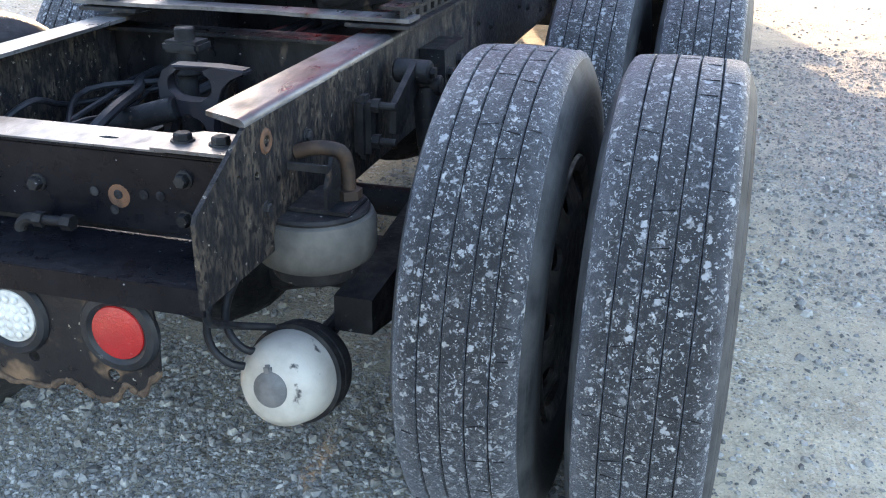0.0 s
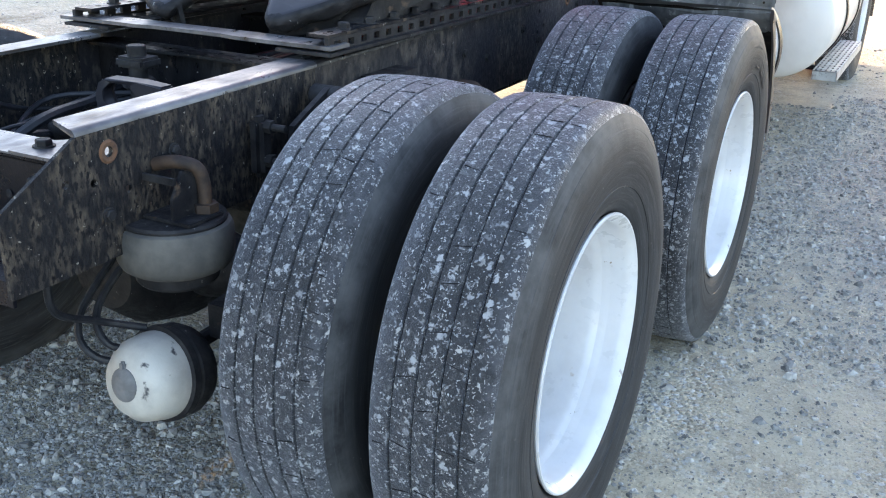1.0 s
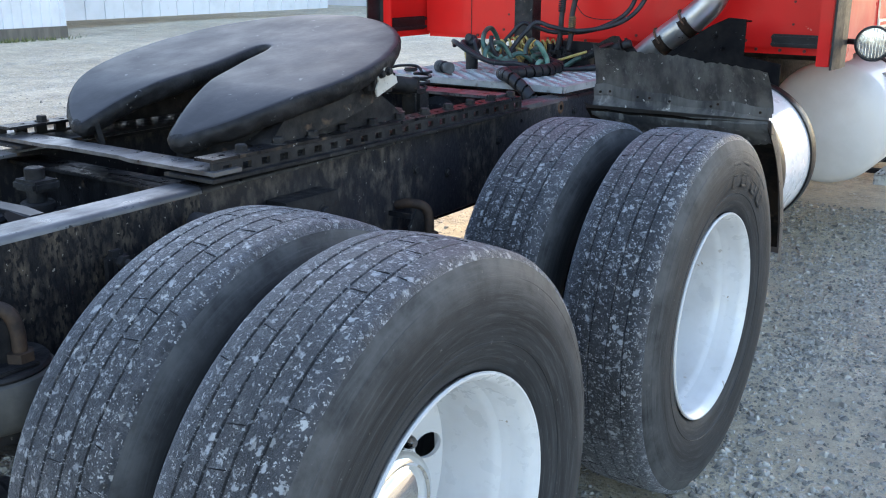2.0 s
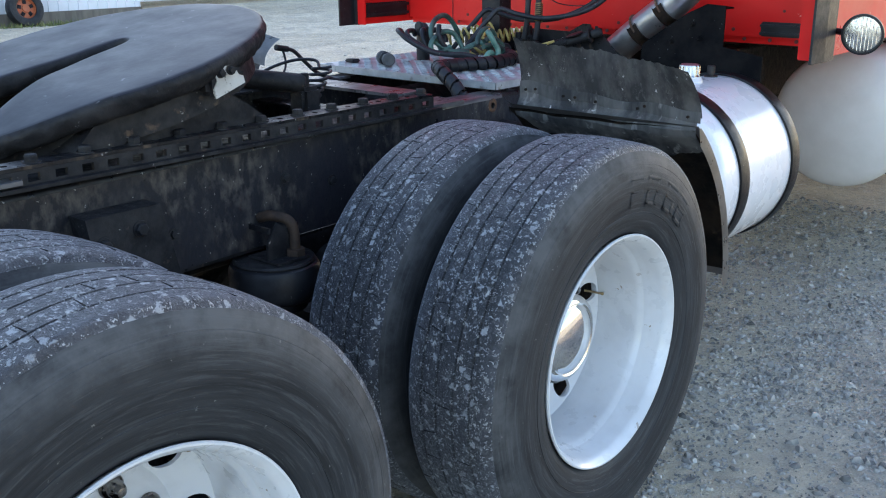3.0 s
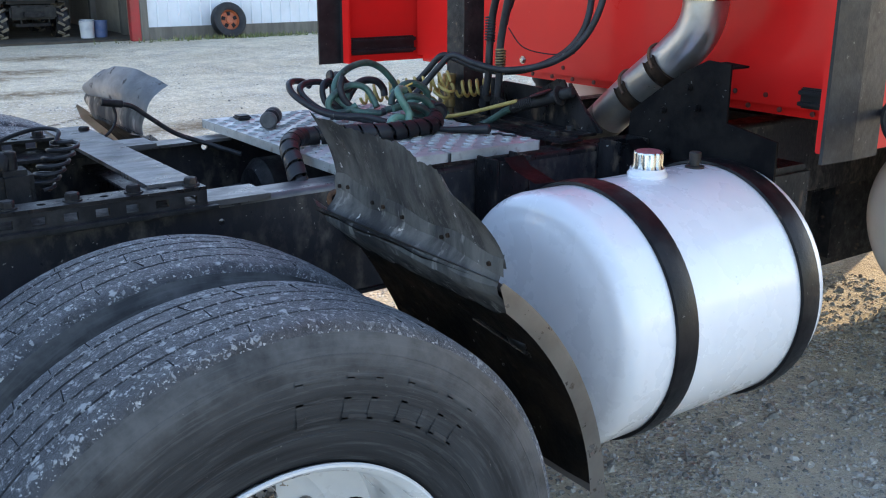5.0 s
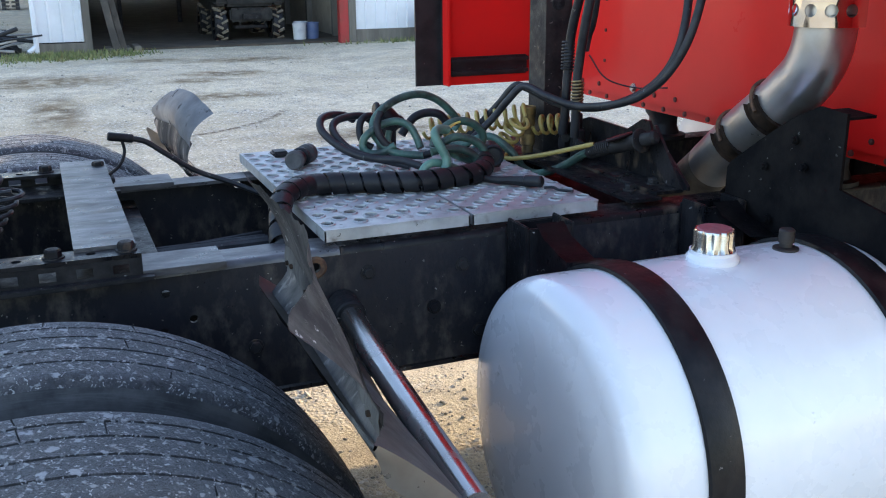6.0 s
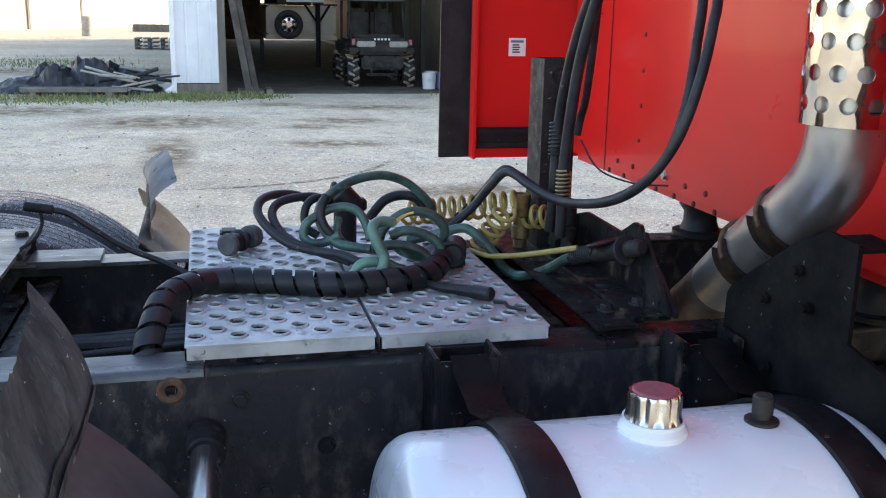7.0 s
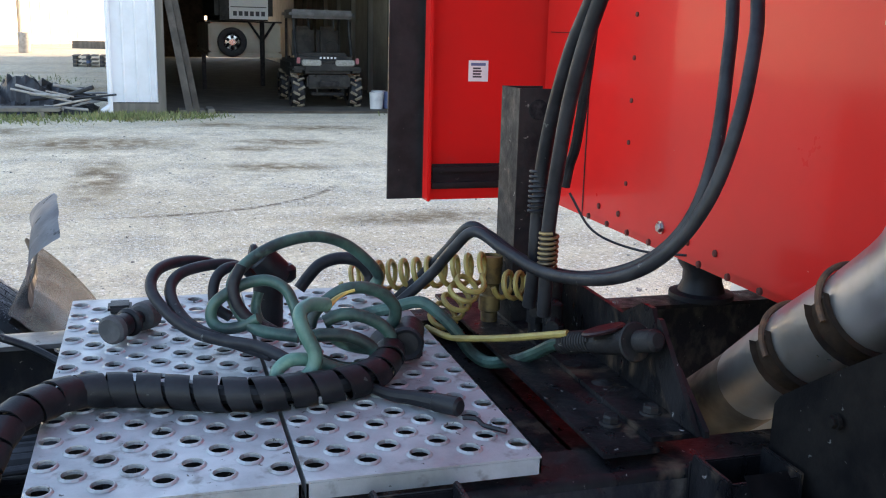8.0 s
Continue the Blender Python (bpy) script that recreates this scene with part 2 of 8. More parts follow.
def sidewall_material():
    """Scuffed rubber: fine rings turned round the axle, a dusty band under the shoulder and small chips."""
    m = bpy.data.materials.new("scuffed_sidewall_rubber")
    m.use_nodes = True
    t = m.node_tree
    n, ln = t.nodes, t.links
    bsdf = n["Principled BSDF"]
    co = n.new("ShaderNodeTexCoord")
    flat = n.new("ShaderNodeVectorMath")
    flat.operation = "MULTIPLY"
    flat.inputs[1].default_value = (0, 1, 1)
    ln.new(co.outputs["Object"], flat.inputs[0])
    rad = n.new("ShaderNodeVectorMath")
    rad.operation = "LENGTH"
    ln.new(flat.outputs[0], rad.inputs[0])
    r = rad.outputs["Value"]
    mix3 = n.new("ShaderNodeCombineXYZ")
    big = n.new("ShaderNodeMath")
    big.operation = "MULTIPLY"
    big.inputs[1].default_value = 42.0
    ln.new(r, big.inputs[0])
    ln.new(big.outputs[0], mix3.inputs[0])
    both = n.new("ShaderNodeVectorMath")
    both.operation = "MULTIPLY_ADD"
    both.inputs[1].default_value = (2.5, 2.5, 2.5)
    ln.new(co.outputs["Object"], both.inputs[0])
    ln.new(mix3.outputs[0], both.inputs[2])

    def noise_at(src, s, detail, rough):
        k = n.new("ShaderNodeTexNoise")
        k.inputs["Scale"].default_value, k.inputs["Detail"].default_value, k.inputs["Roughness"].default_value = s, detail, rough
        ln.new(src, k.inputs["Vector"])
        return k.outputs["Fac"]

    def mapped(src, lo, hi, a=0.0, b=1.0):
        k = n.new("ShaderNodeMapRange")
        for i, v in enumerate((lo, hi, a, b)):
            k.inputs[i + 1].default_value = v
        ln.new(src, k.inputs[0])
        return k.outputs[0]

    def blend(fac, a, b):
        x = n.new("ShaderNodeMix")
        x.data_type = "RGBA"
        ln.new(fac, x.inputs[0])
        for sock, v in ((x.inputs[6], a), (x.inputs[7], b)):
            if isinstance(v, tuple):
                sock.default_value = (*v, 1)
            else:
                ln.new(v, sock)
        return x.outputs[2]

    rings = noise_at(both.outputs[0], 1.0, 5, 0.65)
    col = blend(mapped(rings, 0.34, 0.66), (0.012, 0.013, 0.0155), (0.034, 0.037, 0.042))
    col = blend(mapped(noise_at(both.outputs[0], 3.0, 6, 0.7), 0.52, 0.62, 0.0, 0.6), col, (0.062, 0.065, 0.070))
    dust = n.new("ShaderNodeMath")
    dust.operation = "MULTIPLY"
    ln.new(mapped(r, 0.455, 0.52, 0.0, 0.75), dust.inputs[0])
    ln.new(mapped(noise_at(co.outputs["Object"], 9, 6, 0.65), 0.34, 0.60), dust.inputs[1])
    col = blend(dust.outputs[0], col, (0.098, 0.100, 0.104))
    col = blend(mapped(noise_at(co.outputs["Object"], 75, 4, 0.7), 0.68, 0.72, 0.0, 0.7), col, (0.17, 0.165, 0.16))
    ln.new(col, bsdf.inputs["Base Color"])
    bsdf.inputs["Roughness"].default_value = 0.62
    bsdf.inputs["Specular IOR Level"].default_value = 0.3
    b = n.new("ShaderNodeBump")
    b.inputs["Strength"].default_value, b.inputs["Distance"].default_value = 0.35, 0.003
    ln.new(noise_at(both.outputs[0], 2.2, 6, 0.7), b.inputs["Height"])
    ln.new(b.outputs[0], bsdf.inputs["Normal"])
    return m


GRAVEL = ground_material()
PEBBLE = material("pebble", (0.235, 0.225, 0.205), (0.37, 0.355, 0.325), 0.85, scale=20, vary=0.5, bump=0.3, bump_scale=120)
TREAD = tread_material()
SIDEWALL = sidewall_material()
GROOVE = material("groove_rubber", (0.009, 0.009, 0.011), (0.035, 0.035, 0.038), 0.9, scale=40, spec=0.2)
WHITE = material("white_wheel_paint", (0.69, 0.70, 0.72), (0.61, 0.615, 0.63), 0.32, scale=6, coat=0.35, third=(0.42, 0.34, 0.26),
                 spots=0.70, spot_scale=22, sharp=0.1, fleck=(0.30, 0.25, 0.20), fleck_scale=45, fleck_part=0.02)
FRAME = material("black_frame_paint", (0.0055, 0.0058, 0.0075), (0.019, 0.018, 0.020), 0.40, scale=9, bump=0.4, bump_scale=60,
                 third=(0.085, 0.062, 0.046), spots=0.60, spot_scale=13, rough_var=0.22, sharp=0.08, stretch=(1, 1, 0.5), mix=(0.42, 0.62),
                 fleck=(0.26, 0.25, 0.245), fleck_scale=130, fleck_part=0.028, spec=0.26)
BLACKPAINT = material("glossy_black_paint", (0.0030, 0.0035, 0.0060), (0.007, 0.007, 0.010), 0.33, scale=9, bump=0.3, bump_scale=50, rough_var=0.15, spec=0.16,
                      third=(0.070, 0.046, 0.030), spots=0.70, spot_scale=11, sharp=0.06, fleck=(0.25, 0.25, 0.26), fleck_scale=110, fleck_part=0.025)
RAILCRUST = material("rail_crusted_with_dried_dirt", (0.012, 0.0115, 0.013), (0.088, 0.070, 0.053), 0.6, scale=34, mix=(0.44, 0.70), stretch=(1, 1, 0.5), bump=1.0, bump_scale=70, spec=0.25,
                     third=(0.007, 0.007, 0.009), spots=0.50, spot_scale=100, sharp=0.08, rough_var=0.2, fleck=(0.20, 0.18, 0.155), fleck_scale=110, fleck_part=0.12)
RAILMUD = material("black_rail_with_dried_dirt", (0.016, 0.016, 0.0195), (0.098, 0.084, 0.072), 0.46, scale=30, mix=(0.46, 0.70), stretch=(1, 1, 0.6), bump=0.5, bump_scale=70, spec=0.26,
                   third=(0.018, 0.018, 0.023), spots=0.45, spot_scale=4, sharp=0.16, rough_var=0.2, fleck=(0.22, 0.205, 0.19), fleck_scale=140, fleck_part=0.035)
DIRTY = material("dusty_black_steel", (0.008, 0.008, 0.010), (0.028, 0.027, 0.028), 0.62, scale=10, bump=0.5, bump_scale=70,
                 third=(0.085, 0.058, 0.042), spots=0.64, spot_scale=22, rough_var=0.2, sharp=0.10, fleck=(0.20, 0.19, 0.18), fleck_scale=120, fleck_part=0.025, spec=0.25)
FLANGE = material("worn_black_flange", (0.15, 0.15, 0.16), (0.045, 0.044, 0.050), 0.36, metal=0.35, scale=9, bump=0.3, bump_scale=40, stretch=(1, 0.4, 1), mix=(0.38, 0.62),
                  third=(0.060, 0.044, 0.036), spots=0.60, spot_scale=18, rough_var=0.14, sharp=0.1, fleck=(0.02, 0.02, 0.022), fleck_scale=90, fleck_part=0.06)
GREASE = material("worn_greasy_plate", (0.016, 0.0155, 0.020), (0.026, 0.025, 0.032), 0.46, scale=3.0, bump=0.25, bump_scale=14, mix=(0.35, 0.65),
                  rough_var=0.06, third=(0.010, 0.0095, 0.012), spots=0.57, spot_scale=9, sharp=0.2, spec=0.3, fleck=(0.10, 0.10, 0.105), fleck_scale=60, fleck_part=0.02)
# near-black and matt, for the exhaust bracket
MATTBLACK = material("matt_black_steel", (0.004, 0.004, 0.005), (0.011, 0.010, 0.010), 0.75, scale=12, bump=0.3, spec=0.08, fleck=(0.10, 0.10, 0.10), fleck_scale=120, fleck_part=0.015)
WEARPAD = material("chipped_white_paint", (0.50, 0.48, 0.45), (0.38, 0.36, 0.33), 0.5, scale=14, third=(0.07, 0.06, 0.055), spots=0.54, spot_scale=34, sharp=0.05, bump=0.3)
LAMPLENS = material("bright_lamp_reflector", (0.80, 0.80, 0.78), (0.55, 0.55, 0.54), 0.16, metal=0.9, scale=30, bump=0.9, bump_scale=38, rough_var=0.08)
# left flap's rubber, with pale bluish light put into its colour
LEFTFLAP = material("sky_paled_flap_rubber", (0.20, 0.215, 0.24), (0.29, 0.31, 0.34), 0.7, scale=9, bump=0.4, bump_scale=55, third=(0.06, 0.065, 0.075), spots=0.62, spot_scale=16)
# left fender: the same stainless, brightened for the light it catches
LEFTFENDER = material("lit_stainless_fender", (0.70, 0.71, 0.73), (0.62, 0.63, 0.65), 0.20, metal=0.9, scale=5, rough_var=0.05)
# dirt colour darkened to hold the shade inside the barn
DIRTFLOOR = material("shaded_dirt_floor", (0.050, 0.042, 0.033), (0.085, 0.072, 0.056), 0.95, scale=2, bump=0.6, bump_scale=20)
BLACKGREASE = material("lumpy_black_grease", (0.010, 0.010, 0.012), (0.024, 0.023, 0.025), 0.62, scale=10, bump=1.0, bump_scale=34, rough_var=0.2, spec=0.25,
                       fleck=(0.11, 0.11, 0.115), fleck_scale=70, fleck_part=0.05)
SADDLE = material("rusty_black_saddle", (0.022, 0.016, 0.014), (0.055, 0.034, 0.023), 0.7, scale=18, bump=0.3, spec=0.3)
LID = material("dull_maroon_plastic", (0.020, 0.010, 0.012), (0.035, 0.015, 0.017), 0.5, scale=20, spec=0.3)
RUST = material("rust", (0.13, 0.065, 0.035), (0.06, 0.035, 0.025), 0.9, scale=30, bump=0.5, bump_scale=120)
RED = material("red_cab_paint", (0.66, 0.014, 0.013), (0.58, 0.018, 0.016), 0.34, scale=1.5, coat=0.20, third=(0.50, 0.045, 0.036), spots=0.74,
               spot_scale=14, rough_var=0.08, spec=0.2, fleck=(0.60, 0.38, 0.33), fleck_scale=40, fleck_part=0.004)
RIVET = material("dull_red_rivet", (0.13, 0.016, 0.014), (0.07, 0.02, 0.016), 0.6, scale=30)
TANKPAINT = material("white_tank_paint", (0.80, 0.80, 0.83), (0.74, 0.74, 0.77), 0.28, scale=3, coat=0.5, third=(0.52, 0.52, 0.52), spots=0.71,
                     spot_scale=40, rough_var=0.06)
GREYTANK = material("dusty_white_tank", (0.66, 0.64, 0.61), (0.58, 0.56, 0.53), 0.45, scale=3, coat=0.2, rough_var=0.1)
STRAP = material("black_strap", (0.0055, 0.0058, 0.0075), (0.015, 0.014, 0.015), 0.38, scale=16, third=(0.07, 0.05, 0.04), spots=0.70, spot_scale=40,
                 bump=0.25, spec=0.22, fleck=(0.14, 0.13, 0.13), fleck_scale=110, fleck_part=0.02)
ALU = material("galvanised_plate", (0.50, 0.52, 0.53), (0.33, 0.345, 0.355), 0.42, metal=0.35, scale=11, bump=0.2, bump_scale=70, mix=(0.36, 0.66),
               third=(0.20, 0.19, 0.18), spots=0.58, spot_scale=26, rough_var=0.14, sharp=0.14, fleck=(0.08, 0.075, 0.07), fleck_scale=110, fleck_part=0.05)
STEEL = material("brushed_stainless", (0.52, 0.51, 0.50), (0.42, 0.40, 0.38), 0.24, metal=1.0, scale=6, rough_var=0.1)
# right fender: stainless darkened for the shade and dark rail it mirrors
FENDER = material("shaded_stainless", (0.20, 0.19, 0.19), (0.15, 0.142, 0.140), 0.44, metal=0.35, scale=7, rough_var=0.1, bump=0.1)
POLISHED = material("polished_stainless", (0.70, 0.68, 0.65), (0.60, 0.57, 0.53), 0.12, metal=1.0, scale=10, rough_var=0.06)
EXHAUST = material("exhaust_steel", (0.47, 0.47, 0.49), (0.34, 0.325, 0.31), 0.36, metal=0.9, scale=5, rough_var=0.12, third=(0.24, 0.19, 0.13),
                   spots=0.62, spot_scale=9, sharp=0.18, bump=0.05, bump_scale=12)
# heat stain and the shade at the pipe's foot in one dark colour
STAINED = material("stained_shaded_pipe", (0.22, 0.19, 0.155), (0.10, 0.085, 0.07), 0.5, metal=0.6, scale=8, rough_var=0.15, third=(0.30, 0.24, 0.15), spots=0.62, spot_scale=12, sharp=0.15)
NUTCAP = material("smoky_chrome_caps", (0.30, 0.29, 0.28), (0.14, 0.13, 0.12), 0.20, metal=1.0, scale=30, rough_var=0.1)
CHROME = material("chrome", (0.88, 0.88, 0.87), (0.80, 0.79, 0.77), 0.06, metal=1.0, scale=12, rough_var=0.03)
HOSE = material("black_hose", (0.009, 0.0100, 0.0135), (0.023, 0.024, 0.029), 0.5, scale=20, bump=0.15, bump_scale=90, spec=0.35, fleck=(0.09, 0.09, 0.09), fleck_scale=90, fleck_part=0.04)
GREEN = material("green_hose", (0.055, 0.125, 0.100), (0.016, 0.030, 0.029), 0.46, scale=12, third=(0.17, 0.30, 0.24), spots=0.60, spot_scale=11,
                 bump=0.2, bump_scale=90, sharp=0.14)
GREENPALE = material("pale_green_hose", (0.115, 0.235, 0.185), (0.060, 0.135, 0.108), 0.42, scale=14, third=(0.26, 0.42, 0.30), spots=0.60, spot_scale=16, bump=0.2, bump_scale=90, sharp=0.12, spec=0.5)
YELLOW = material("yellow_coil", (0.42, 0.33, 0.10), (0.30, 0.22, 0.07), 0.45, scale=20)
BRASS = material("old_brass", (0.30, 0.21, 0.09), (0.14, 0.10, 0.06), 0.5, metal=0.6, scale=30, bump=0.2)
RUBBER = material("black_rubber", (0.008, 0.0085, 0.011), (0.019, 0.020, 0.024), 0.5, scale=12, bump=0.2, bump_scale=80, spec=0.35, fleck=(0.07, 0.07, 0.07), fleck_scale=100, fleck_part=0.03)
FLAPRUB = material("weathered_flap_rubber", (0.075, 0.074, 0.077), (0.18, 0.175, 0.17), 0.8, scale=12, bump=0.8, bump_scale=55, spec=0.2,
                   third=(0.16, 0.16, 0.158), spots=0.60, spot_scale=50, stretch=(1, 1, 0.4), sharp=0.08, fleck=(0.68, 0.67, 0.66), fleck_scale=85, fleck_part=0.04)
FLAPBACK = material("dusty_wheel_side_of_flap", (0.080, 0.080, 0.085), (0.23, 0.224, 0.218), 0.8, scale=10, bump=0.8, bump_scale=55, spec=0.2,
                    third=(0.34, 0.33, 0.32), spots=0.585, spot_scale=34, stretch=(1, 1, 0.28), sharp=0.07, fleck=(0.74, 0.73, 0.71), fleck_scale=62, fleck_part=0.035)
AIRBAG = material("dusty_airbag_rubber", (0.055, 0.053, 0.050), (0.105, 0.099, 0.089), 0.8, scale=8, bump=0.2, bump_scale=100)
CHAMBER = material("weathered_white_chamber", (0.47, 0.45, 0.41), (0.36, 0.34, 0.31), 0.5, scale=9, third=(0.05, 0.05, 0.055), spots=0.63, spot_scale=22, bump=0.2)
LENSRED = material("red_lens", (0.42, 0.010, 0.012), (0.33, 0.012, 0.012), 0.22, scale=10, coat=0.5, bump=0.4, bump_scale=220)
LENSCLEAR = material("clear_lens", (0.62, 0.62, 0.60), (0.48, 0.47, 0.45), 0.2, scale=40, coat=0.6, bump=0.5, bump_scale=150)
LENSDUST = material("dusty_lens", (0.30, 0.30, 0.28), (0.20, 0.20, 0.18), 0.5, scale=30)
CAPRED = material("red_cap_label", (0.30, 0.08, 0.095), (0.24, 0.09, 0.10), 0.5, scale=30)
STICKER = material("white_sticker", (0.80, 0.80, 0.80), (0.72, 0.74, 0.76), 0.5, scale=40)
INK = material("dark_ink", (0.06, 0.06, 0.07), rough=0.6)
BARNWHITE = material("white_barn_steel", (0.72, 0.75, 0.80), (0.64, 0.67, 0.71), 0.45, scale=1.5, third=(0.42, 0.42, 0.41), spots=0.72, spot_scale=6)
BARNCREAM = material("cream_steel", (0.84, 0.79, 0.68), (0.78, 0.73, 0.62), 0.5, scale=1.0)
# near-black, with the barn's indoor shade put into the colour
BARNDARK = material("shade_dark_lining", (0.05, 0.045, 0.04), (0.09, 0.08, 0.07), 0.9, scale=3)
BARNWOOD = material("grey_timber", (0.12, 0.11, 0.095), (0.19, 0.175, 0.15), 0.85, scale=4, stretch=(1, 1, 0.15), bump=0.3)
BARNTAN = material("tan_barn_lining", (0.36, 0.31, 0.24), (0.28, 0.24, 0.19), 0.7, scale=2)
VENT = material("dark_vent", (0.016, 0.014, 0.014), (0.03, 0.025, 0.022), 0.6, scale=40)
DOORRED = material("red_door_trim", (0.36, 0.03, 0.03), (0.28, 0.035, 0.03), 0.5, scale=5)
UTVBODY = material("dusty_utv_plastic", (0.010, 0.011, 0.012), (0.034, 0.033, 0.031), 0.55, scale=5, spec=0.3)
CANOPY = material("grey_canopy", (0.055, 0.056, 0.058), (0.10, 0.10, 0.10), 0.6, scale=5)
SKIRT = material("weathered_stainless_edge", (0.42, 0.40, 0.37), (0.33, 0.31, 0.28), 0.34, metal=0.7, scale=9, rough_var=0.1, third=(0.16, 0.13, 0.10), spots=0.66, spot_scale=25)
LINING = material("tarry_fender_lining", (0.010, 0.009, 0.009), (0.045, 0.031, 0.022), 0.7, scale=9, bump=0.9, bump_scale=45, spec=0.25, third=(0.085, 0.060, 0.042), spots=0.62, spot_scale=16, sharp=0.1,
                  fleck=(0.3, 0.28, 0.25), fleck_scale=90, fleck_part=0.03)
LAMPPLATE = material("black_plate_with_rust_patches", (0.006, 0.0062, 0.0085), (0.012, 0.012, 0.014), 0.42, scale=9, bump=0.4, bump_scale=60, third=(0.15, 0.098, 0.062), spots=0.50, spot_scale=8, sharp=0.10,
                     rough_var=0.2, spec=0.3, fleck=(0.24, 0.21, 0.18), fleck_scale=120, fleck_part=0.035)
PLUG = material("grey_rubber_plug", (0.15, 0.15, 0.155), (0.10, 0.10, 0.104), 0.6, scale=25, bump=0.2)
DUSTRUB = material("dusty_grey_rubber", (0.060, 0.060, 0.063), (0.10, 0.098, 0.098), 0.7, scale=25, bump=0.3, bump_scale=80)
FRAY = material("frayed_rubber_edge", (0.16, 0.155, 0.15), (0.30, 0.29, 0.28), 0.9, scale=60, bump=1.0, bump_scale=130, third=(0.05, 0.05, 0.05), spots=0.55, spot_scale=80)
RUSTLIP = material("crusty_tan_rust", (0.11, 0.072, 0.046), (0.05, 0.032, 0.022), 0.9, scale=40, bump=0.8, bump_scale=90)
MUDTYRE = material("muddy_tyre", (0.17, 0.14, 0.10), (0.27, 0.23, 0.175), 0.9, scale=14, bump=0.5)
TRAILERSKIN = material("beige_trailer_panel", (0.62, 0.56, 0.46), (0.54, 0.48, 0.39), 0.45, scale=2)
SCRAP = material("dark_scrap", (0.010, 0.010, 0.012), (0.03, 0.03, 0.033), 0.5, scale=4, bump=0.4)
PALEPIPE = material("pale_pipe", (0.40, 0.38, 0.35), (0.28, 0.26, 0.24), 0.6, scale=6)
GRASS = material("grass", (0.13, 0.17, 0.055), (0.24, 0.23, 0.10), 0.8, scale=8, vary=0.4)
BLUE = material("blue_plastic", (0.10, 0.15, 0.30), (0.16, 0.20, 0.34), 0.5, scale=10)
ORANGE = material("orange_rim", (0.42, 0.11, 0.04), (0.32, 0.10, 0.05), 0.6, scale=8)
BUCKET = material("white_bucket", (0.65, 0.66, 0.68), (0.50, 0.52, 0.56), 0.4, scale=5)
TAPE = material("torn_orange_wire", (0.60, 0.25, 0.06), (0.60, 0.45, 0.10), 0.5, scale=20)


# ---- shape helpers ----
def mesh_ob(name, verts, faces, mat, parent=None, label="", smooth=False, sharp=35.0):
    me = bpy.data.meshes.new(name)
    me.from_pydata([tuple(v) for v in verts], [], faces)
    me.materials.append(mat)
    if smooth:
        me.polygons.foreach_set("use_smooth", [True] * len(me.polygons))
        me.set_sharp_from_angle(angle=radians(sharp))
    me.update()
    ob = new(name, me)
    if parent:
        ob.parent = parent
    if label:
        tagged(ob, label)
    return ob


def part(name, bm, mat, parent=None, label="", smooth=True, sharp=35.0):
    """Links a bmesh as one mesh object, under its thing or part."""
    bmesh.ops.recalc_face_normals(bm, faces=bm.faces)
    me = bpy.data.meshes.new(name)
    bm.to_mesh(me)
    bm.free()
    for m in (mat if isinstance(mat, (list, tuple)) else [mat]):
        me.materials.append(m)
    if smooth:
        me.polygons.foreach_set("use_smooth", [True] * len(me.polygons))
        me.set_sharp_from_angle(angle=radians(sharp))
    me.update()
    ob = new(name, me)
    if parent:
        ob.parent = parent
    if label:
        tagged(ob, label)
    return ob


def empty(name, label, category, group="", at=(0, 0, 0)):
    ob = new(name)
    ob.location = at
    ob.empty_display_size = 0.1
    return tagged(ob, label, category, group)


def add_box(bm, lo, hi, bevel=0.0, m=None, mi=0):
    b = bmesh.new()
    bmesh.ops.create_cube(b, size=1.0)
    for v in b.verts:
        v.co = Vector([(lo[i] + hi[i]) / 2 + v.co[i] * (hi[i] - lo[i]) for i in range(3)])
    if bevel:
        bmesh.ops.bevel(b, geom=b.edges[:], offset=bevel, segments=2, affect="EDGES")
    merge(bm, b, m, mi)
    return bm


def merge(bm, b, m=None, mi=0):
    vm = {}
    for v in b.verts:
        vm[v] = bm.verts.new(m @ v.co if m else v.co)
    for f in b.faces:
        try:
            nf = bm.faces.new([vm[v] for v in f.verts])
            nf.material_index = mi
        except ValueError:
            pass
    b.free()


def box(lo, hi, bevel=0.0):
    return add_box(bmesh.new(), lo, hi, bevel)


def lathe(profile, seg=48, close=False, start=0.0, sweep=2 * math.pi):
    """Profile of (radius, along) turned about the x axis."""
    bm = bmesh.new()
    full = abs(sweep - 2 * math.pi) < 1e-6
    cols = seg if full else seg + 1
    rings = []
    for j in range(cols):
        a = start + sweep * j / seg
        rings.append([bm.verts.new((x, r * math.cos(a), r * math.sin(a))) for r, x in profile])
    np_ = len(profile)
    for j in range(seg):
        a, b = rings[j], rings[(j + 1) % cols]
        for i in range(np_ if close else np_ - 1):
            k = (i + 1) % np_
            bm.faces.new((a[i], a[k], b[k], b[i]))
    bmesh.ops.remove_doubles(bm, verts=bm.verts, dist=1e-5)
    return bm


def axis_to(bm, direction, at):
    """Turns a lathe (axis x) so that its axis runs along direction, and moves it."""
    q = Vector((1, 0, 0)).rotation_difference(Vector(direction).normalized())
    bm.transform(Matrix.Translation(at) @ q.to_matrix().to_4x4())
    return bm


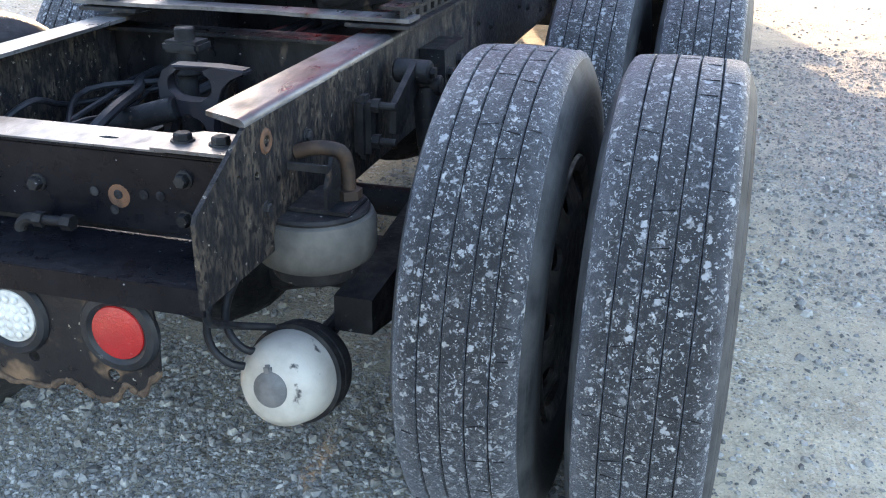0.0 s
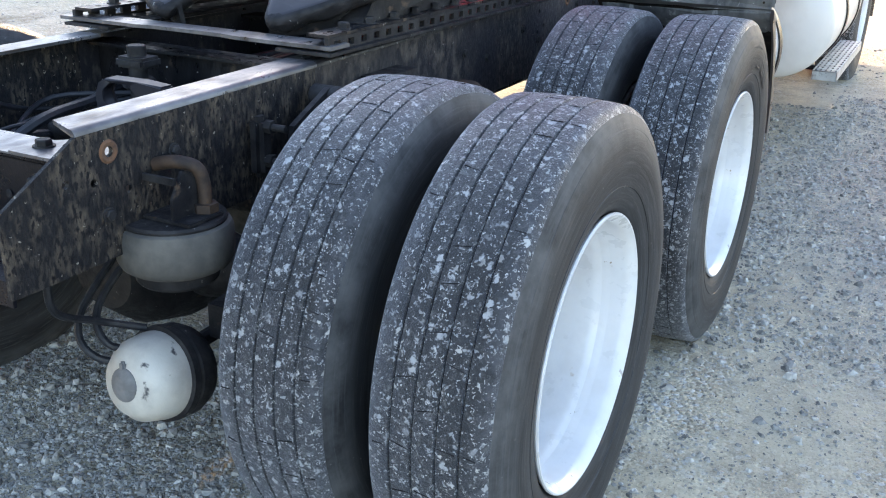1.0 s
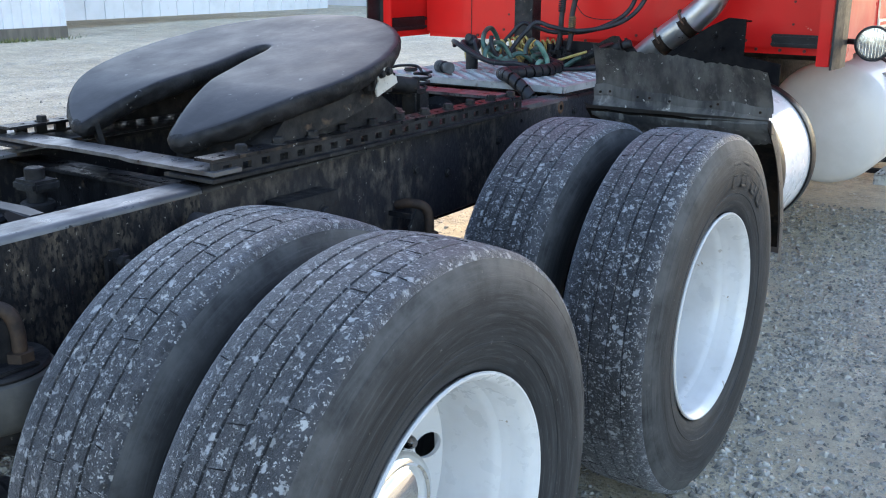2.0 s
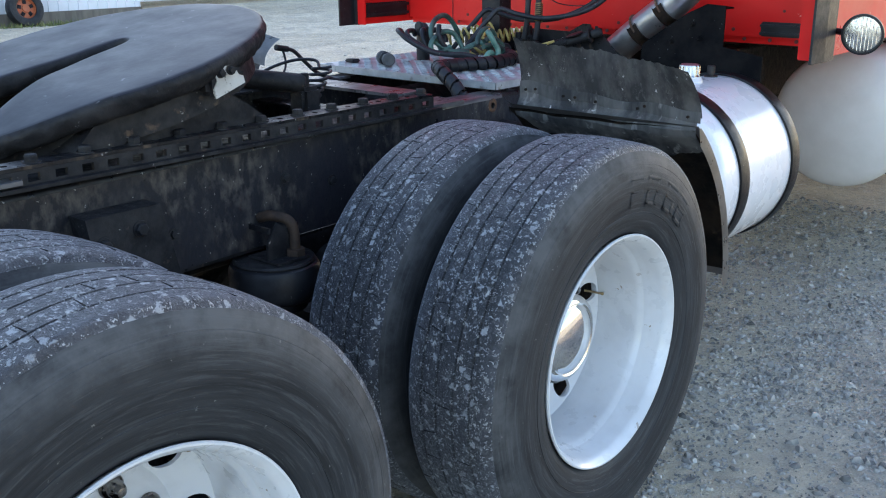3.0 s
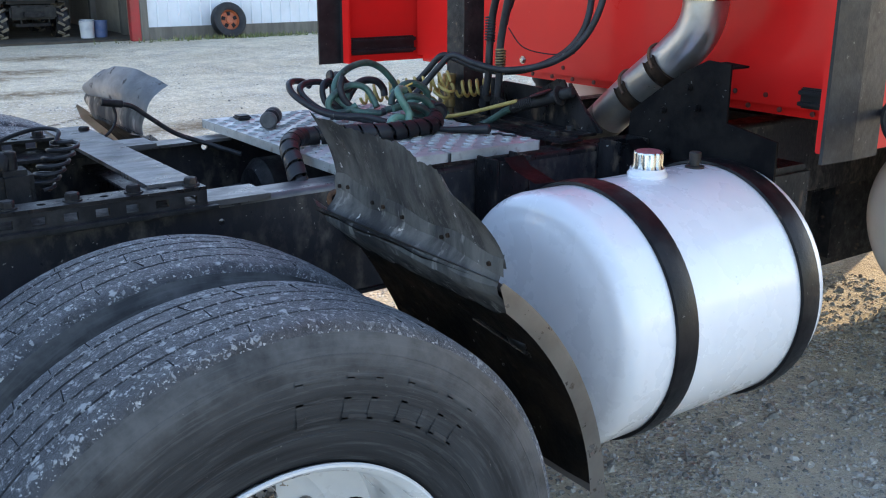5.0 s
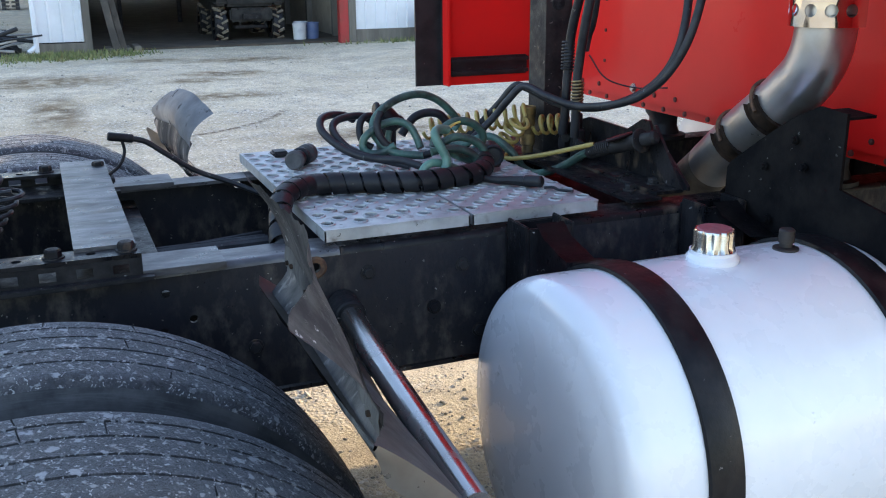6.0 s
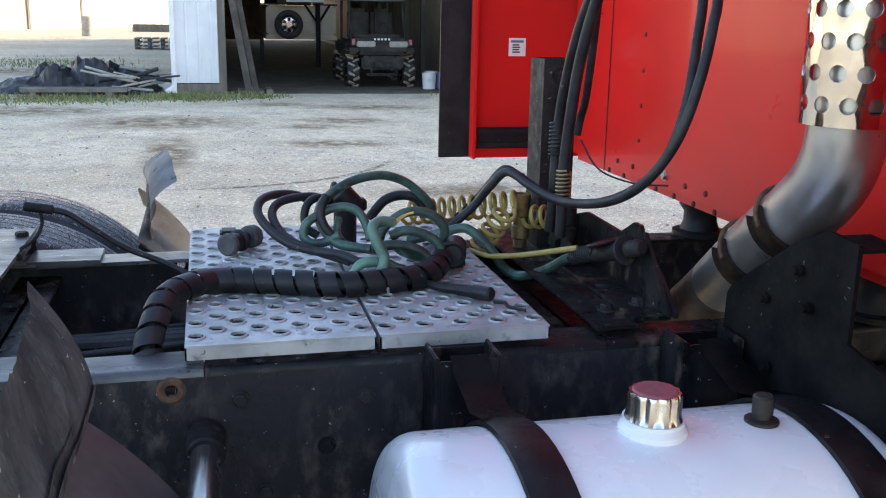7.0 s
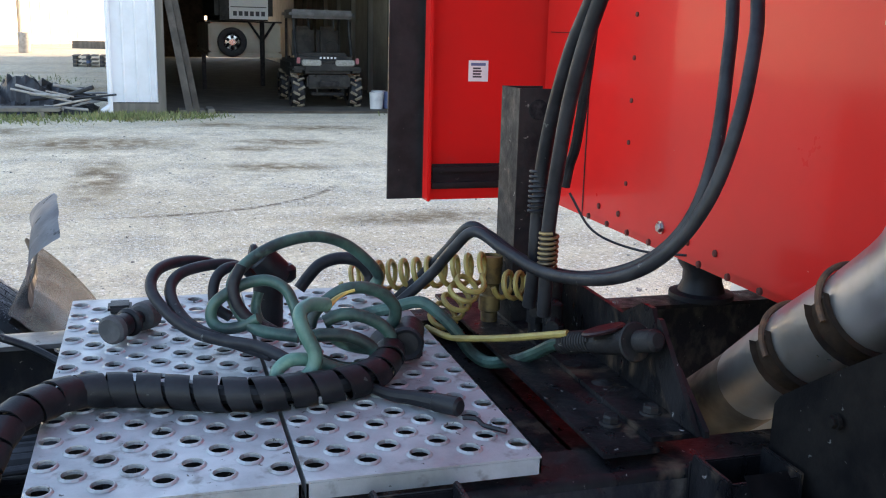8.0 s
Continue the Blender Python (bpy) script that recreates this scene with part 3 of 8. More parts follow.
def rod(a, b, r, seg=16, bevel=0.0, r2=None):
    a, b = Vector(a), Vector(b)
    length = (b - a).length
    r2 = r if r2 is None else r2
    e = min(bevel, r * 0.5)
    prof = [(0, 0), (r - e, 0), (r, e), (r2, length - e), (r2 - e, length), (0, length)]
    return axis_to(lathe(prof, seg), b - a, a)


def smooth_line(pts, step=6):
    """Catmull-Rom through the points."""
    p = [Vector(q) for q in pts]
    p = [2 * p[0] - p[1]] + p + [2 * p[-1] - p[-2]]
    out = []
    for i in range(1, len(p) - 2):
        for k in range(step):
            t = k / step
            a, b, c, d = p[i - 1], p[i], p[i + 1], p[i + 2]
            out.append(0.5 * (2 * b + (c - a) * t + (2 * a - 5 * b + 4 * c - d) * t * t + (3 * b - a - 3 * c + d) * t ** 3))
    out.append(p[-2])
    return out


def sweep(line, r, seg=10, caps=True, flat=1.0):
    """A round tube along a line; r a number or a function of 0..1."""
    bm = bmesh.new()
    n = len(line)
    up = Vector((0.13, 0.21, 0.97)).normalized()
    rings = []
    side = None
    for i, p in enumerate(line):
        d = (line[min(i + 1, n - 1)] - line[max(i - 1, 0)]).normalized()
        if side is None:
            side = d.cross(up).normalized() if abs(d.dot(up)) < 0.95 else d.cross(Vector((1, 0, 0))).normalized()
        side = (side - d * side.dot(d)).normalized()
        w = d.cross(side)
        rad = r(i / (n - 1)) if callable(r) else r
        rings.append([bm.verts.new(p + rad * (math.cos(2 * math.pi * j / seg) * side + flat * math.sin(2 * math.pi * j / seg) * w)) for j in range(seg)])
    for a, b in zip(rings, rings[1:]):
        for j in range(seg):
            k = (j + 1) % seg
            bm.faces.new((a[j], a[k], b[k], b[j]))
    if caps:
        bm.faces.new(rings[0][::-1])
        bm.faces.new(rings[-1])
    return bm


def plate(outline, holes=(), thick=0.006, m=None):
    """A flat sheet in its own xy plane with real holes, given thickness downwards, then placed by m."""
    bm = bmesh.new()
    edges = []
    for loop in (outline, *holes):
        vs = [bm.verts.new((x, y, 0)) for x, y in loop]
        edges += [bm.edges.new((vs[i], vs[(i + 1) % len(vs)])) for i in range(len(vs))]
    bmesh.ops.triangle_fill(bm, use_beauty=True, use_dissolve=False, edges=edges, normal=(0, 0, 1))
    top = bm.faces[:]
    ret = bmesh.ops.extrude_face_region(bm, geom=top)
    bmesh.ops.translate(bm, vec=(0, 0, -thick), verts=[g for g in ret["geom"] if isinstance(g, bmesh.types.BMVert)])
    if m:
        bm.transform(m)
    return bm


def ring(cx, cy, r, seg=10, ry=None):
    ry = r if ry is None else ry
    return [(cx + r * math.cos(2 * math.pi * i / seg), cy + ry * math.sin(2 * math.pi * i / seg)) for i in range(seg)]


def bolt(at, way, r=0.014, h=0.014, parent=None, mat=None, name="bolt"):
    """A hexagon head on a washer."""
    bm = lathe([(0, h), (r * 0.85, h), (r, h * 0.8), (r, 0.002), (0, 0.002)], 6)
    b2 = lathe([(0, 0.003), (r * 1.28, 0.003), (r * 1.34, -0.002), (0, -0.002)], 14)
    merge(bm, b2)
    return part(name, axis_to(bm, way, at), mat or DIRTY, parent, smooth=False)


FACING_X = Matrix(((0, 0, 1, 0), (1, 0, 0, 0), (0, 1, 0, 0), (0, 0, 0, 1)))   # sheet xy -> world yz, facing +x
FACING_Y = Matrix(((1, 0, 0, 0), (0, 0, -1, 0), (0, 1, 0, 0), (0, 0, 0, 1)))  # sheet xy -> world xz, facing -y
rng = random.Random(7)


def rail_top(y):
    return 1.068 + 0.012 * y


# ---- ground ----
def ground_height(x, y):
    far = min(1.0, max(0.0, (math.hypot(x, y) - 3.0) / 10.0))
    return far * 0.05 * noise.noise(Vector((x * 0.22, y * 0.22, 0.3))) + 0.008 * noise.noise(Vector((x * 1.3, y * 1.3, 4.0)))


STEPS = [0, 0.3, 0.6, 0.9, 1.2, 1.5, 1.8, 2.1, 2.4, 2.8, 3.2, 3.7, 4.3, 5, 6, 7, 8, 9.5, 11, 13, 15, 18, 21, 25, 30, 38, 50, 70, 110, 200, 500, 2500]
GRID = [-s for s in STEPS[:0:-1]] + STEPS


def sheet_height(x, y):
    """Height of the ground's sheet itself, between the corners of its grid."""
    i = min(len(GRID) - 2, max(0, int(np.searchsorted(GRID, x)) - 1))
    j = min(len(GRID) - 2, max(0, int(np.searchsorted(GRID, y - 1.5)) - 1))
    u = (x - GRID[i]) / (GRID[i + 1] - GRID[i])
    v = (y - 1.5 - GRID[j]) / (GRID[j + 1] - GRID[j])
    h = [ground_height(GRID[i + a], GRID[j + b] + 3.0) for a, b in ((0, 0), (1, 0), (0, 1), (1, 1))]
    if u >= v:
        return h[0] + (h[1] - h[0]) * u + (h[3] - h[1]) * v
    return h[0] + (h[3] - h[2]) * u + (h[2] - h[0]) * v


def build_ground():
    ax = GRID
    verts = [(x, y, ground_height(x, y + 1.5)) for y in (v + 1.5 for v in ax) for x in ax]
    n = len(ax)
    faces = [f for j in range(n - 1) for i in range(n - 1)
             for f in ((j * n + i, j * n + i + 1, (j + 1) * n + i + 1), (j * n + i, (j + 1) * n + i + 1, (j + 1) * n + i))]
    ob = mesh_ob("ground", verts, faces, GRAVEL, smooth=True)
    tagged(ob, "packed pale limestone gravel yard with brown damp patches", "ground", kind="structure")


def build_pebbles():
    """Loose stones over the gravel, thickest close to the truck."""
    g = np.random.default_rng(3)
    verts, faces = [], []
    base = np.array([(1, 0, 0), (0.3, 0.95, 0), (-0.8, 0.6, 0), (-0.85, -0.55, 0), (0.25, -0.97, 0), (0.45, 0.3, 0.6), (-0.4, 0.35, 0.7), (-0.2, -0.5, 0.62), (0.4, -0.35, 0.55)])
    tris = [(0, 1, 5), (1, 2, 6), (1, 6, 5), (2, 3, 6), (3, 7, 6), (3, 4, 7), (4, 8, 7), (4, 0, 8), (0, 5, 8), (5, 6, 7), (5, 7, 8)]
    spots = []
    for _ in range(20000):
        spots.append((g.uniform(-1.6, 3.0), g.uniform(-1.6, 5.5), g.gamma(1.8, 0.0029) + 0.002))
    for _ in range(5000):
        spots.append((g.uniform(1.0, 4.5), g.uniform(-1.0, 9.0), g.gamma(2.0, 0.0040) + 0.003))
    for _ in range(26000):
        spots.append((g.uniform(1.2, 4.2), g.uniform(-1.6, 6.5), g.gamma(1.6, 0.0034) + 0.002))
    for _ in range(9000):
        spots.append((-1.2 - g.gamma(2.0, 3.0), g.uniform(-4, 12), g.gamma(1.8, 0.0032) + 0.003))
    loose = []
    for _ in range(8000):
        loose.append((g.uniform(-0.9, 1.3), g.uniform(-1.6, 1.2), g.gamma(1.6, 0.0042) + 0.002))
    for _ in range(30000):
        loose.append((g.uniform(-0.8, 1.0), g.uniform(-1.4, 0.4), g.gamma(1.7, 0.0020) + 0.0022))
    for _ in range(18000):
        loose.append((g.uniform(1.2, 4.4), g.uniform(1.4, 6.2), g.gamma(1.6, 0.0036) + 0.0025))
    for _ in range(11000):
        loose.append((g.uniform(-0.3, 1.4), g.uniform(1.3, 5.6), g.gamma(1.6, 0.0036) + 0.0025))
    keep = len(spots)
    for i, (x, y, s) in enumerate(spots + loose):
        if i < keep and s > 0.007 and noise.noise(Vector((x * 1.7, y * 1.7, 7.0))) + 0.6 * noise.noise(Vector((x * 5, y * 5, 2.0))) < -0.05 + 0.5 * g.uniform() ** 2:
            continue
        s = min(s, 0.024)
        a = g.uniform(0, 6.283)
        c, sn = math.cos(a), math.sin(a)
        p = base * (g.uniform(0.7, 1.3, 3) * s) * np.array((1, g.uniform(0.55, 1), 1)) + g.normal(0, 0.12 * s, base.shape)
        z = sheet_height(x, y) - 0.15 * s
        k = len(verts)
        verts += [(x + c * q[0] - sn * q[1], y + sn * q[0] + c * q[1], z + q[2]) for q in p]
        faces += [(i + k, j + k, l + k) for i, j, l in tris]
    ob = mesh_ob("loose_stones", verts, faces, PEBBLE)
    tagged(ob, "loose grey and buff limestone pebbles on the yard", "gravel", kind="stuff")


build_ground()
build_pebbles()

# ---- truck ----
truck = empty("semi_truck", "red semi truck tractor with sleeper, black frame and white wheels", "truck")
AXLE_REAR, AXLE_FRONT, AXLE_Z, TYRE_R = 0.076, 1.519, 0.530, 0.572
TYRE_OUT, TYRE_IN = 1.160, 0.797
DISC_X = -0.117
TILT = 0.0125   # the frame drops slightly towards its tail


def axle_z(y):
    return AXLE_Z + TILT * (y - 0.80)


def tyre_profile():
    """Half open cross-section (radius, along), five ribs parted by four grooves."""
    prof = [(0.322, -0.105), (0.340, -0.122), (0.365, -0.128), (0.41, -0.138), (0.455, -0.141), (0.49, -0.137), (0.515, -0.128), (0.535, -0.119), (0.546, -0.112), (0.551, -0.103)]
    edges = (-0.0680, -0.0235, 0.0235, 0.0680)
    w, d = 0.0020, 0.0055
    for e in edges:
        crown = 0.556 - 0.5 * e * e
        prof += [(crown, e - w - 0.0010), (crown - 0.002, e - w), (crown - d, e - w * 0.6), (crown - d, e + w * 0.6), (crown - 0.002, e + w), (crown, e + w + 0.0010)]
        if e == -0.0235:
            prof.append((0.556, 0.0))
    prof += [(r, -x) for r, x in prof[9::-1]]
    return prof


def make_tyre():
    """A worn rib tyre with cross cuts in the ribs, shoulder notches and raised marks on one sidewall."""
    bm = lathe(tyre_profile(), 128)
    for f in bm.faces:
        c = f.calc_center_median()
        r = math.hypot(c.y, c.z)
        crown = 0.556 - 0.5 * c.x * c.x
        f.material_index = 2 if (r < crown - 0.005 and abs(c.x) < 0.08) else (0 if abs(c.x) < 0.116 and r > 0.52 else 1)
    r2 = random.Random(5)
    for rib in (-0.0455, 0.0, 0.0455, -0.088, 0.088):
        half = 0.017 if abs(rib) < 0.06 else 0.013
        for k in range(44):
            a = 2 * math.pi * (k + 0.35 * r2.random() + (0.5 if rib > 0 else 0)) / 44
            if r2.random() < 0.70:
                continue
            b = bmesh.new()
            add_box(b, (rib - half, -0.0009, -0.002), (rib + half, 0.0009, 0.0005))
            rad = 0.5562 - 0.5 * rib * rib
            merge(bm, b, Matrix.Rotation(a, 4, "X") @ Matrix.Translation((0, 0, rad)) @ Matrix.Rotation(r2.uniform(-0.25, 0.25), 4, "Z"), 2)
    for k in range(90):
        a = 2 * math.pi * (k + r2.uniform(-0.2, 0.2)) / 90
        b = bmesh.new()
        add_box(b, (0.1055, -0.004, -0.013), (0.1145, 0.004, 0.0015), 0)
        merge(bm, b, Matrix.Rotation(a, 4, "X") @ Matrix.Translation((0, 0, 0.5405)), 0)
    # raised rings and marks on the outer sidewall
    for rr, x in ((0.505, 0.1300), (0.385, 0.1315)):
        b = lathe([(rr - 0.0035, x - 0.003), (rr, x + 0.0022), (rr + 0.0035, x - 0.003)], 96)
        merge(bm, b, None, 1)
    def mark(a0, a1, r0, r1):
        n = max(2, int(abs(a1 - a0) / 0.03))
        b = bmesh.new()
        rows = []
        for i in range(n + 1):
            a = a0 + (a1 - a0) * i / n
            rows.append([b.verts.new((0.1392 + h, r * math.cos(a), r * math.sin(a))) for r, h in ((r0, 0), (r0 + 0.004, 0.0014), (r1 - 0.004, 0.0014), (r1, 0))])
        for p, q in zip(rows, rows[1:]):
            for i in range(3):
                b.faces.new((p[i], p[i + 1], q[i + 1], q[i]))
        merge(bm, b, None, 1)
    for start in (1.62,):
        for k, w in enumerate((0.13, 0.14, 0.14, 0.14)):
            a = start - k * 0.19 - (0.06 if k > 1 else 0.0)
            mark(a, a - w, 0.466, 0.478)
            mark(a, a - 0.028, 0.402, 0.476)
            mark(a, a - w * (0.7 if k == 0 else 1.0), 0.434, 0.445)
            if k:
                mark(a, a - w, 0.402, 0.413)
                mark(a - w + 0.028, a - w, 0.402, 0.476 if k % 2 else 0.44)
    grow = (TYRE_R - 0.322) / (0.556 - 0.322)
    for v in bm.verts:
        r = math.hypot(v.co.y, v.co.z)
        k = (0.322 + (r - 0.322) * grow) / r
        v.co = Vector((v.co.x * 1.076, v.co.y * k, v.co.z * k))
    return part("tyre", bm, [TREAD, SIDEWALL, GROOVE], None, "worn black rib tyre dusted with gravel")


def make_wheel(name, mat, label):
    """A deep steel disc wheel: stepped barrel with a thin flange, dished disc with ten hand holes and a raised middle."""
    rim_prof = [(0.300, -0.132), (0.322, -0.136), (0.326, -0.128), (0.314, -0.118), (0.300, -0.09), (0.292, -0.04), (0.292, 0.02), (0.302, 0.07), (0.311, 0.108),
                (0.318, 0.117), (0.327, 0.124), (0.3285, 0.130), (0.3265, 0.134), (0.3225, 0.134), (0.316, 0.126), (0.3075, 0.116), (0.3045, 0.104), (0.3020, 0.066),
                (0.2990, 0.052), (0.2915, 0.040), (0.2895, 0.026), (0.2890, -0.020), (0.2880, -0.034), (0.2872, -0.046), (0.2868, -0.060), (0.2864, -0.10), (0.288, -0.125)]
    bm = lathe(rim_prof, 96, close=True)
    holes = [ring(0.251 * math.cos(a), 0.251 * math.sin(a), 0.0315, 22) for a in (0.19 + k * 2 * math.pi / 10 for k in range(10))]
    disc = plate(ring(0, 0, 0.2885, 72), holes, 0.011, FACING_X)
    for v in disc.verts:
        r = math.hypot(v.co.y, v.co.z)
        v.co.x += DISC_X + 0.44 * (r - 0.251)
    merge(bm, disc)
    raised = lathe([(0.212, DISC_X - 0.014), (0.205, DISC_X - 0.010), (0.196, DISC_X - 0.0045), (0.188, DISC_X - 0.0025), (0.05, DISC_X - 0.0025)], 72)
    merge(bm, raised)
    return part(name, bm, mat, truck, label, sharp=40)


def make_dual(axle_y, side):
    """Two wheels with tyres at one end of an axle, with the hub cover on the outer one."""
    for x, outer in ((TYRE_OUT, True), (TYRE_IN, False)):
        w = (wheel_proto if outer else black_proto).copy()
        scene.collection.objects.link(w)
        t = tyre_proto.copy()
        scene.collection.objects.link(t)
        t.parent = w
        flip = (0 if side > 0 else math.pi) + (0 if outer else math.pi)
        w.matrix_basis = Matrix.Translation((side * x, axle_y, axle_z(axle_y))) @ Matrix.Rotation(flip, 4, "Z") @ Matrix.Rotation(0.0 if axle_y > 1 else 0.5, 4, "X")
        t.matrix_basis = Matrix.Rotation((-0.05 if axle_y > 1 else 2.6) + (0 if outer else 1.3), 4, "X")
        if not outer:
            continue
        # flared side of the hub, its dark reflection put in as black colour
        hub = lathe([(0.119, -0.046), (0.1185, -0.060), (0.122, -0.090), (0.128, -0.106), (0.132, -0.112)], 64)
        part("hub", hub, DIRTY, w, "flared hub side, black for the dark it reflects")
        cover = lathe([(0, 0.012), (0.030, 0.0108), (0.058, 0.0068), (0.080, 0.0002), (0.0945, -0.0068), (0.0990, -0.0105), (0.1005, -0.0110), (0.1060, -0.0085), (0.1130, -0.0110),
                       (0.1205, -0.0160), (0.1250, -0.0225), (0.1265, -0.0300), (0.1255, -0.0380), (0.1215, -0.0430), (0.1170, -0.0460)], 80)
        part("hub_cover", cover, CHROME, w, "domed chrome hub cover")
        for k in range(10):
            a = 2 * math.pi * k / 10 + 0.59
            nut = lathe([(0, -0.076), (0.009, -0.078), (0.0135, -0.084), (0.0160, -0.092), (0.0175, -0.102), (0.0215, -0.106), (0.0240, -0.111), (0.0245, -0.117)], 20)
            nut.transform(Matrix.Translation((0, 0.165 * math.cos(a), 0.165 * math.sin(a))))
            part("lug_nut", nut, NUTCAP, w, "dull chrome lug nut cover")
        valve = sweep(smooth_line([(-0.125, 0.243, 0.052), (-0.108, 0.256, 0.049), (-0.092, 0.268, 0.045), (-0.084, 0.275, 0.043)]), 0.0036, 8)
        merge(valve, rod((-0.0845, 0.2745, 0.0431), (-0.080, 0.279, 0.0415), 0.0050, 10))
        part("valve_stem", valve, BRASS, w)


tyre_proto = make_tyre()
wheel_proto = make_wheel("wheel", WHITE, "white painted dished steel disc wheel")
black_proto = make_wheel("wheel", DIRTY, "dusty black inner disc wheel")
for ay in (AXLE_REAR, AXLE_FRONT):
    for sd in (1, -1):
        make_dual(ay, sd)
steer_left = wheel_proto.copy()
scene.collection.objects.link(steer_left)
steer_left.matrix_basis = pose(-1.06, 7.1, AXLE_Z, 0, 0, 180)
sl_t = tyre_proto.copy()
scene.collection.objects.link(sl_t)
sl_t.parent = steer_left
steer = wheel_proto.copy()
scene.collection.objects.link(steer)
steer.matrix_basis = pose(1.06, 7.1, AXLE_Z)
st = tyre_proto.copy()
scene.collection.objects.link(st)
st.parent = steer
bpy.data.objects.remove(tyre_proto)
bpy.data.objects.remove(wheel_proto)
bpy.data.objects.remove(black_proto)

# axles, differential bowls, brake drums
for ay in (AXLE_REAR, AXLE_FRONT):
    bm = lathe([(0, -0.70), (0.07, -0.70), (0.075, -0.3), (0.10, -0.2), (0.10, 0.2), (0.075, 0.3), (0.07, 0.70), (0, 0.70)], 24)
    bm.transform(Matrix.Translation((0, ay, axle_z(ay))))
    axle = part("axle_housing", bm, DIRTY, truck, "dusty black steel axle housing")
    bowl = lathe([(0, 0.23), (0.10, 0.22), (0.18, 0.12), (0.21, 0.0), (0.21, -0.05), (0.12, -0.14), (0, -0.20)], 28)
    part("differential", axis_to(bowl, (0, -1, 0), (0.0, ay, axle_z(ay))), DIRTY, axle)
    for sd in (1, -1):
        drum = lathe([(0.09, 0.0), (0.205, 0.0), (0.213, 0.02), (0.213, 0.17), (0.19, 0.19), (0.07, 0.2)], 36)
        drum.transform(Matrix.Translation((0.60 if sd > 0 else -0.80, ay, axle_z(ay))))
        part("brake_drum", drum, DIRTY, axle)


# ---- frame ----
def frame_rail(side):
    """A channel rail with a cut-away tail, bolt holes and flanges turned inwards."""
    zt = rail_top
    bot = lambda y: 0.780 + 0.011 * y
    cut = 0.24
    tail = [(-0.565, zt(-0.56) - 0.0155), (-0.75, 0.945), (-0.757, 0.93), (-0.752, 0.774), (-0.70, bot(-0.7)), (cut, bot(cut)), (cut, zt(cut) - 0.0155)]
    fore = [(cut, zt(cut) - 0.0155), (cut, bot(cut)), (2.0, bot(2.0)), (7.6, bot(2.0)), (7.6, zt(2.0) - 0.0155), (2.0, zt(2.0) - 0.0155)]
    holes_tail, holes_fore = [ring(-0.485, 1.0, 0.011, 10)], [ring(2.085, 1.055, 0.011, 10)]
    if side > 0:
        holes_tail += [ring(y, z, 0.009, 8) for y, z in ((-0.60, 0.96), (-0.53, 0.945), (-0.44, 0.91))]
        holes_fore += [ring(y, z, 0.009, 8) for y, z in ((1.78, 1.04), (1.83, 0.98), (1.77, 0.96))]

    def web(outline, holes):
        bm = plate(outline, holes, 0.009, Matrix.Translation((0.43, 0, 0)) @ FACING_X)
        if side < 0:
            bm.transform(Matrix.Scale(-1, 4, (1, 0, 0)))
        return bm

    ob = part("frame_rail", web(fore, holes_fore), RAILMUD, truck, "black painted channel frame rail with rust stains", smooth=False)
    part("rail_tail", web(tail, holes_tail), RAILCRUST, ob, "tail of the rail crusted with dried dirt", smooth=False)
    prof = [(0.4215, -0.016), (0.430, -0.016), (0.4290, -0.009), (0.4255, -0.0035), (0.4200, -0.0007), (0.414, 0.0), (0.335, 0.0), (0.335, -0.009)]
    for y0, y1, mt, lab in ((-0.565, 0.25, FLANGE, "worn shiny top flange"), (0.252, 1.735, FRAME, "black painted top flange"), (1.737, 2.14, FLANGE, "worn shiny top flange"),
                            (2.142, 7.6, FRAME, "black painted top flange")):
        b = bmesh.new()
        ends = []
        for y in (y0, y1):
            ends.append([b.verts.new((side * x, y if x > 0.34 or y > 0 else y + 0.035, zt(min(y, 2.0)) + dz)) for x, dz in prof])
        for i in range(8):
            k = (i + 1) % 8
            b.faces.new((ends[0][i], ends[0][k], ends[1][k], ends[1][i]))
        b.faces.new(ends[0])
        b.faces.new(ends[1][::-1])
        part("top_flange", b, mt, ob, lab)
    b = box((min(side * 0.335, side * 0.421), -0.70, 0.781), (max(side * 0.335, side * 0.421), 7.6, 0.790))
    for v in b.verts:
        v.co.z += -0.009 if v.co.y < 0 else 0.021
    part("bottom_flange", b, FRAME, ob, smooth=False)
    return ob


rail_right, rail_left = frame_rail(1), frame_rail(-1)
for y, z in ((-0.485, 1.0), (2.085, 1.055)):
    bm = lathe([(0.0115, 0.0), (0.0115, 0.002), (0.020, 0.0035), (0.025, 0.0)], 18)
    bm.transform(Matrix.Translation((0.4302, y, z)))
    part("hole_collar", bm, RUST, rail_right, "rusty ring round a bolt hole")
for y, z in ((-0.50, 0.87), (-0.30, 0.96), (0.32, 0.98), (0.42, 0.90), (0.62, 0.97), (0.74, 0.89), (1.12, 0.97), (1.30, 0.93), (1.62, 0.99), (1.78, 0.93), (1.95, 0.90), (2.2, 1.03), (2.42, 1.02),
             (2.35, 0.93), (2.46, 0.86), (2.24, 0.85)):
    bolt((0.430, y, z), (1, 0, 0), 0.013, 0.010, rail_right)

# rear crossmember between the rails, with its bolts and a lower angle that carries the lamps
bm = box((-0.42, -0.545, 0.815), (0.42, -0.535, 0.972), 0.002)
add_box(bm, (-0.42, -0.545, 0.966), (0.42, -0.43, 0.975), 0.002)
xm = part("rear_crossmember", bm, BLACKPAINT, truck, "black channel crossmember at the tail of the frame", smooth=False)
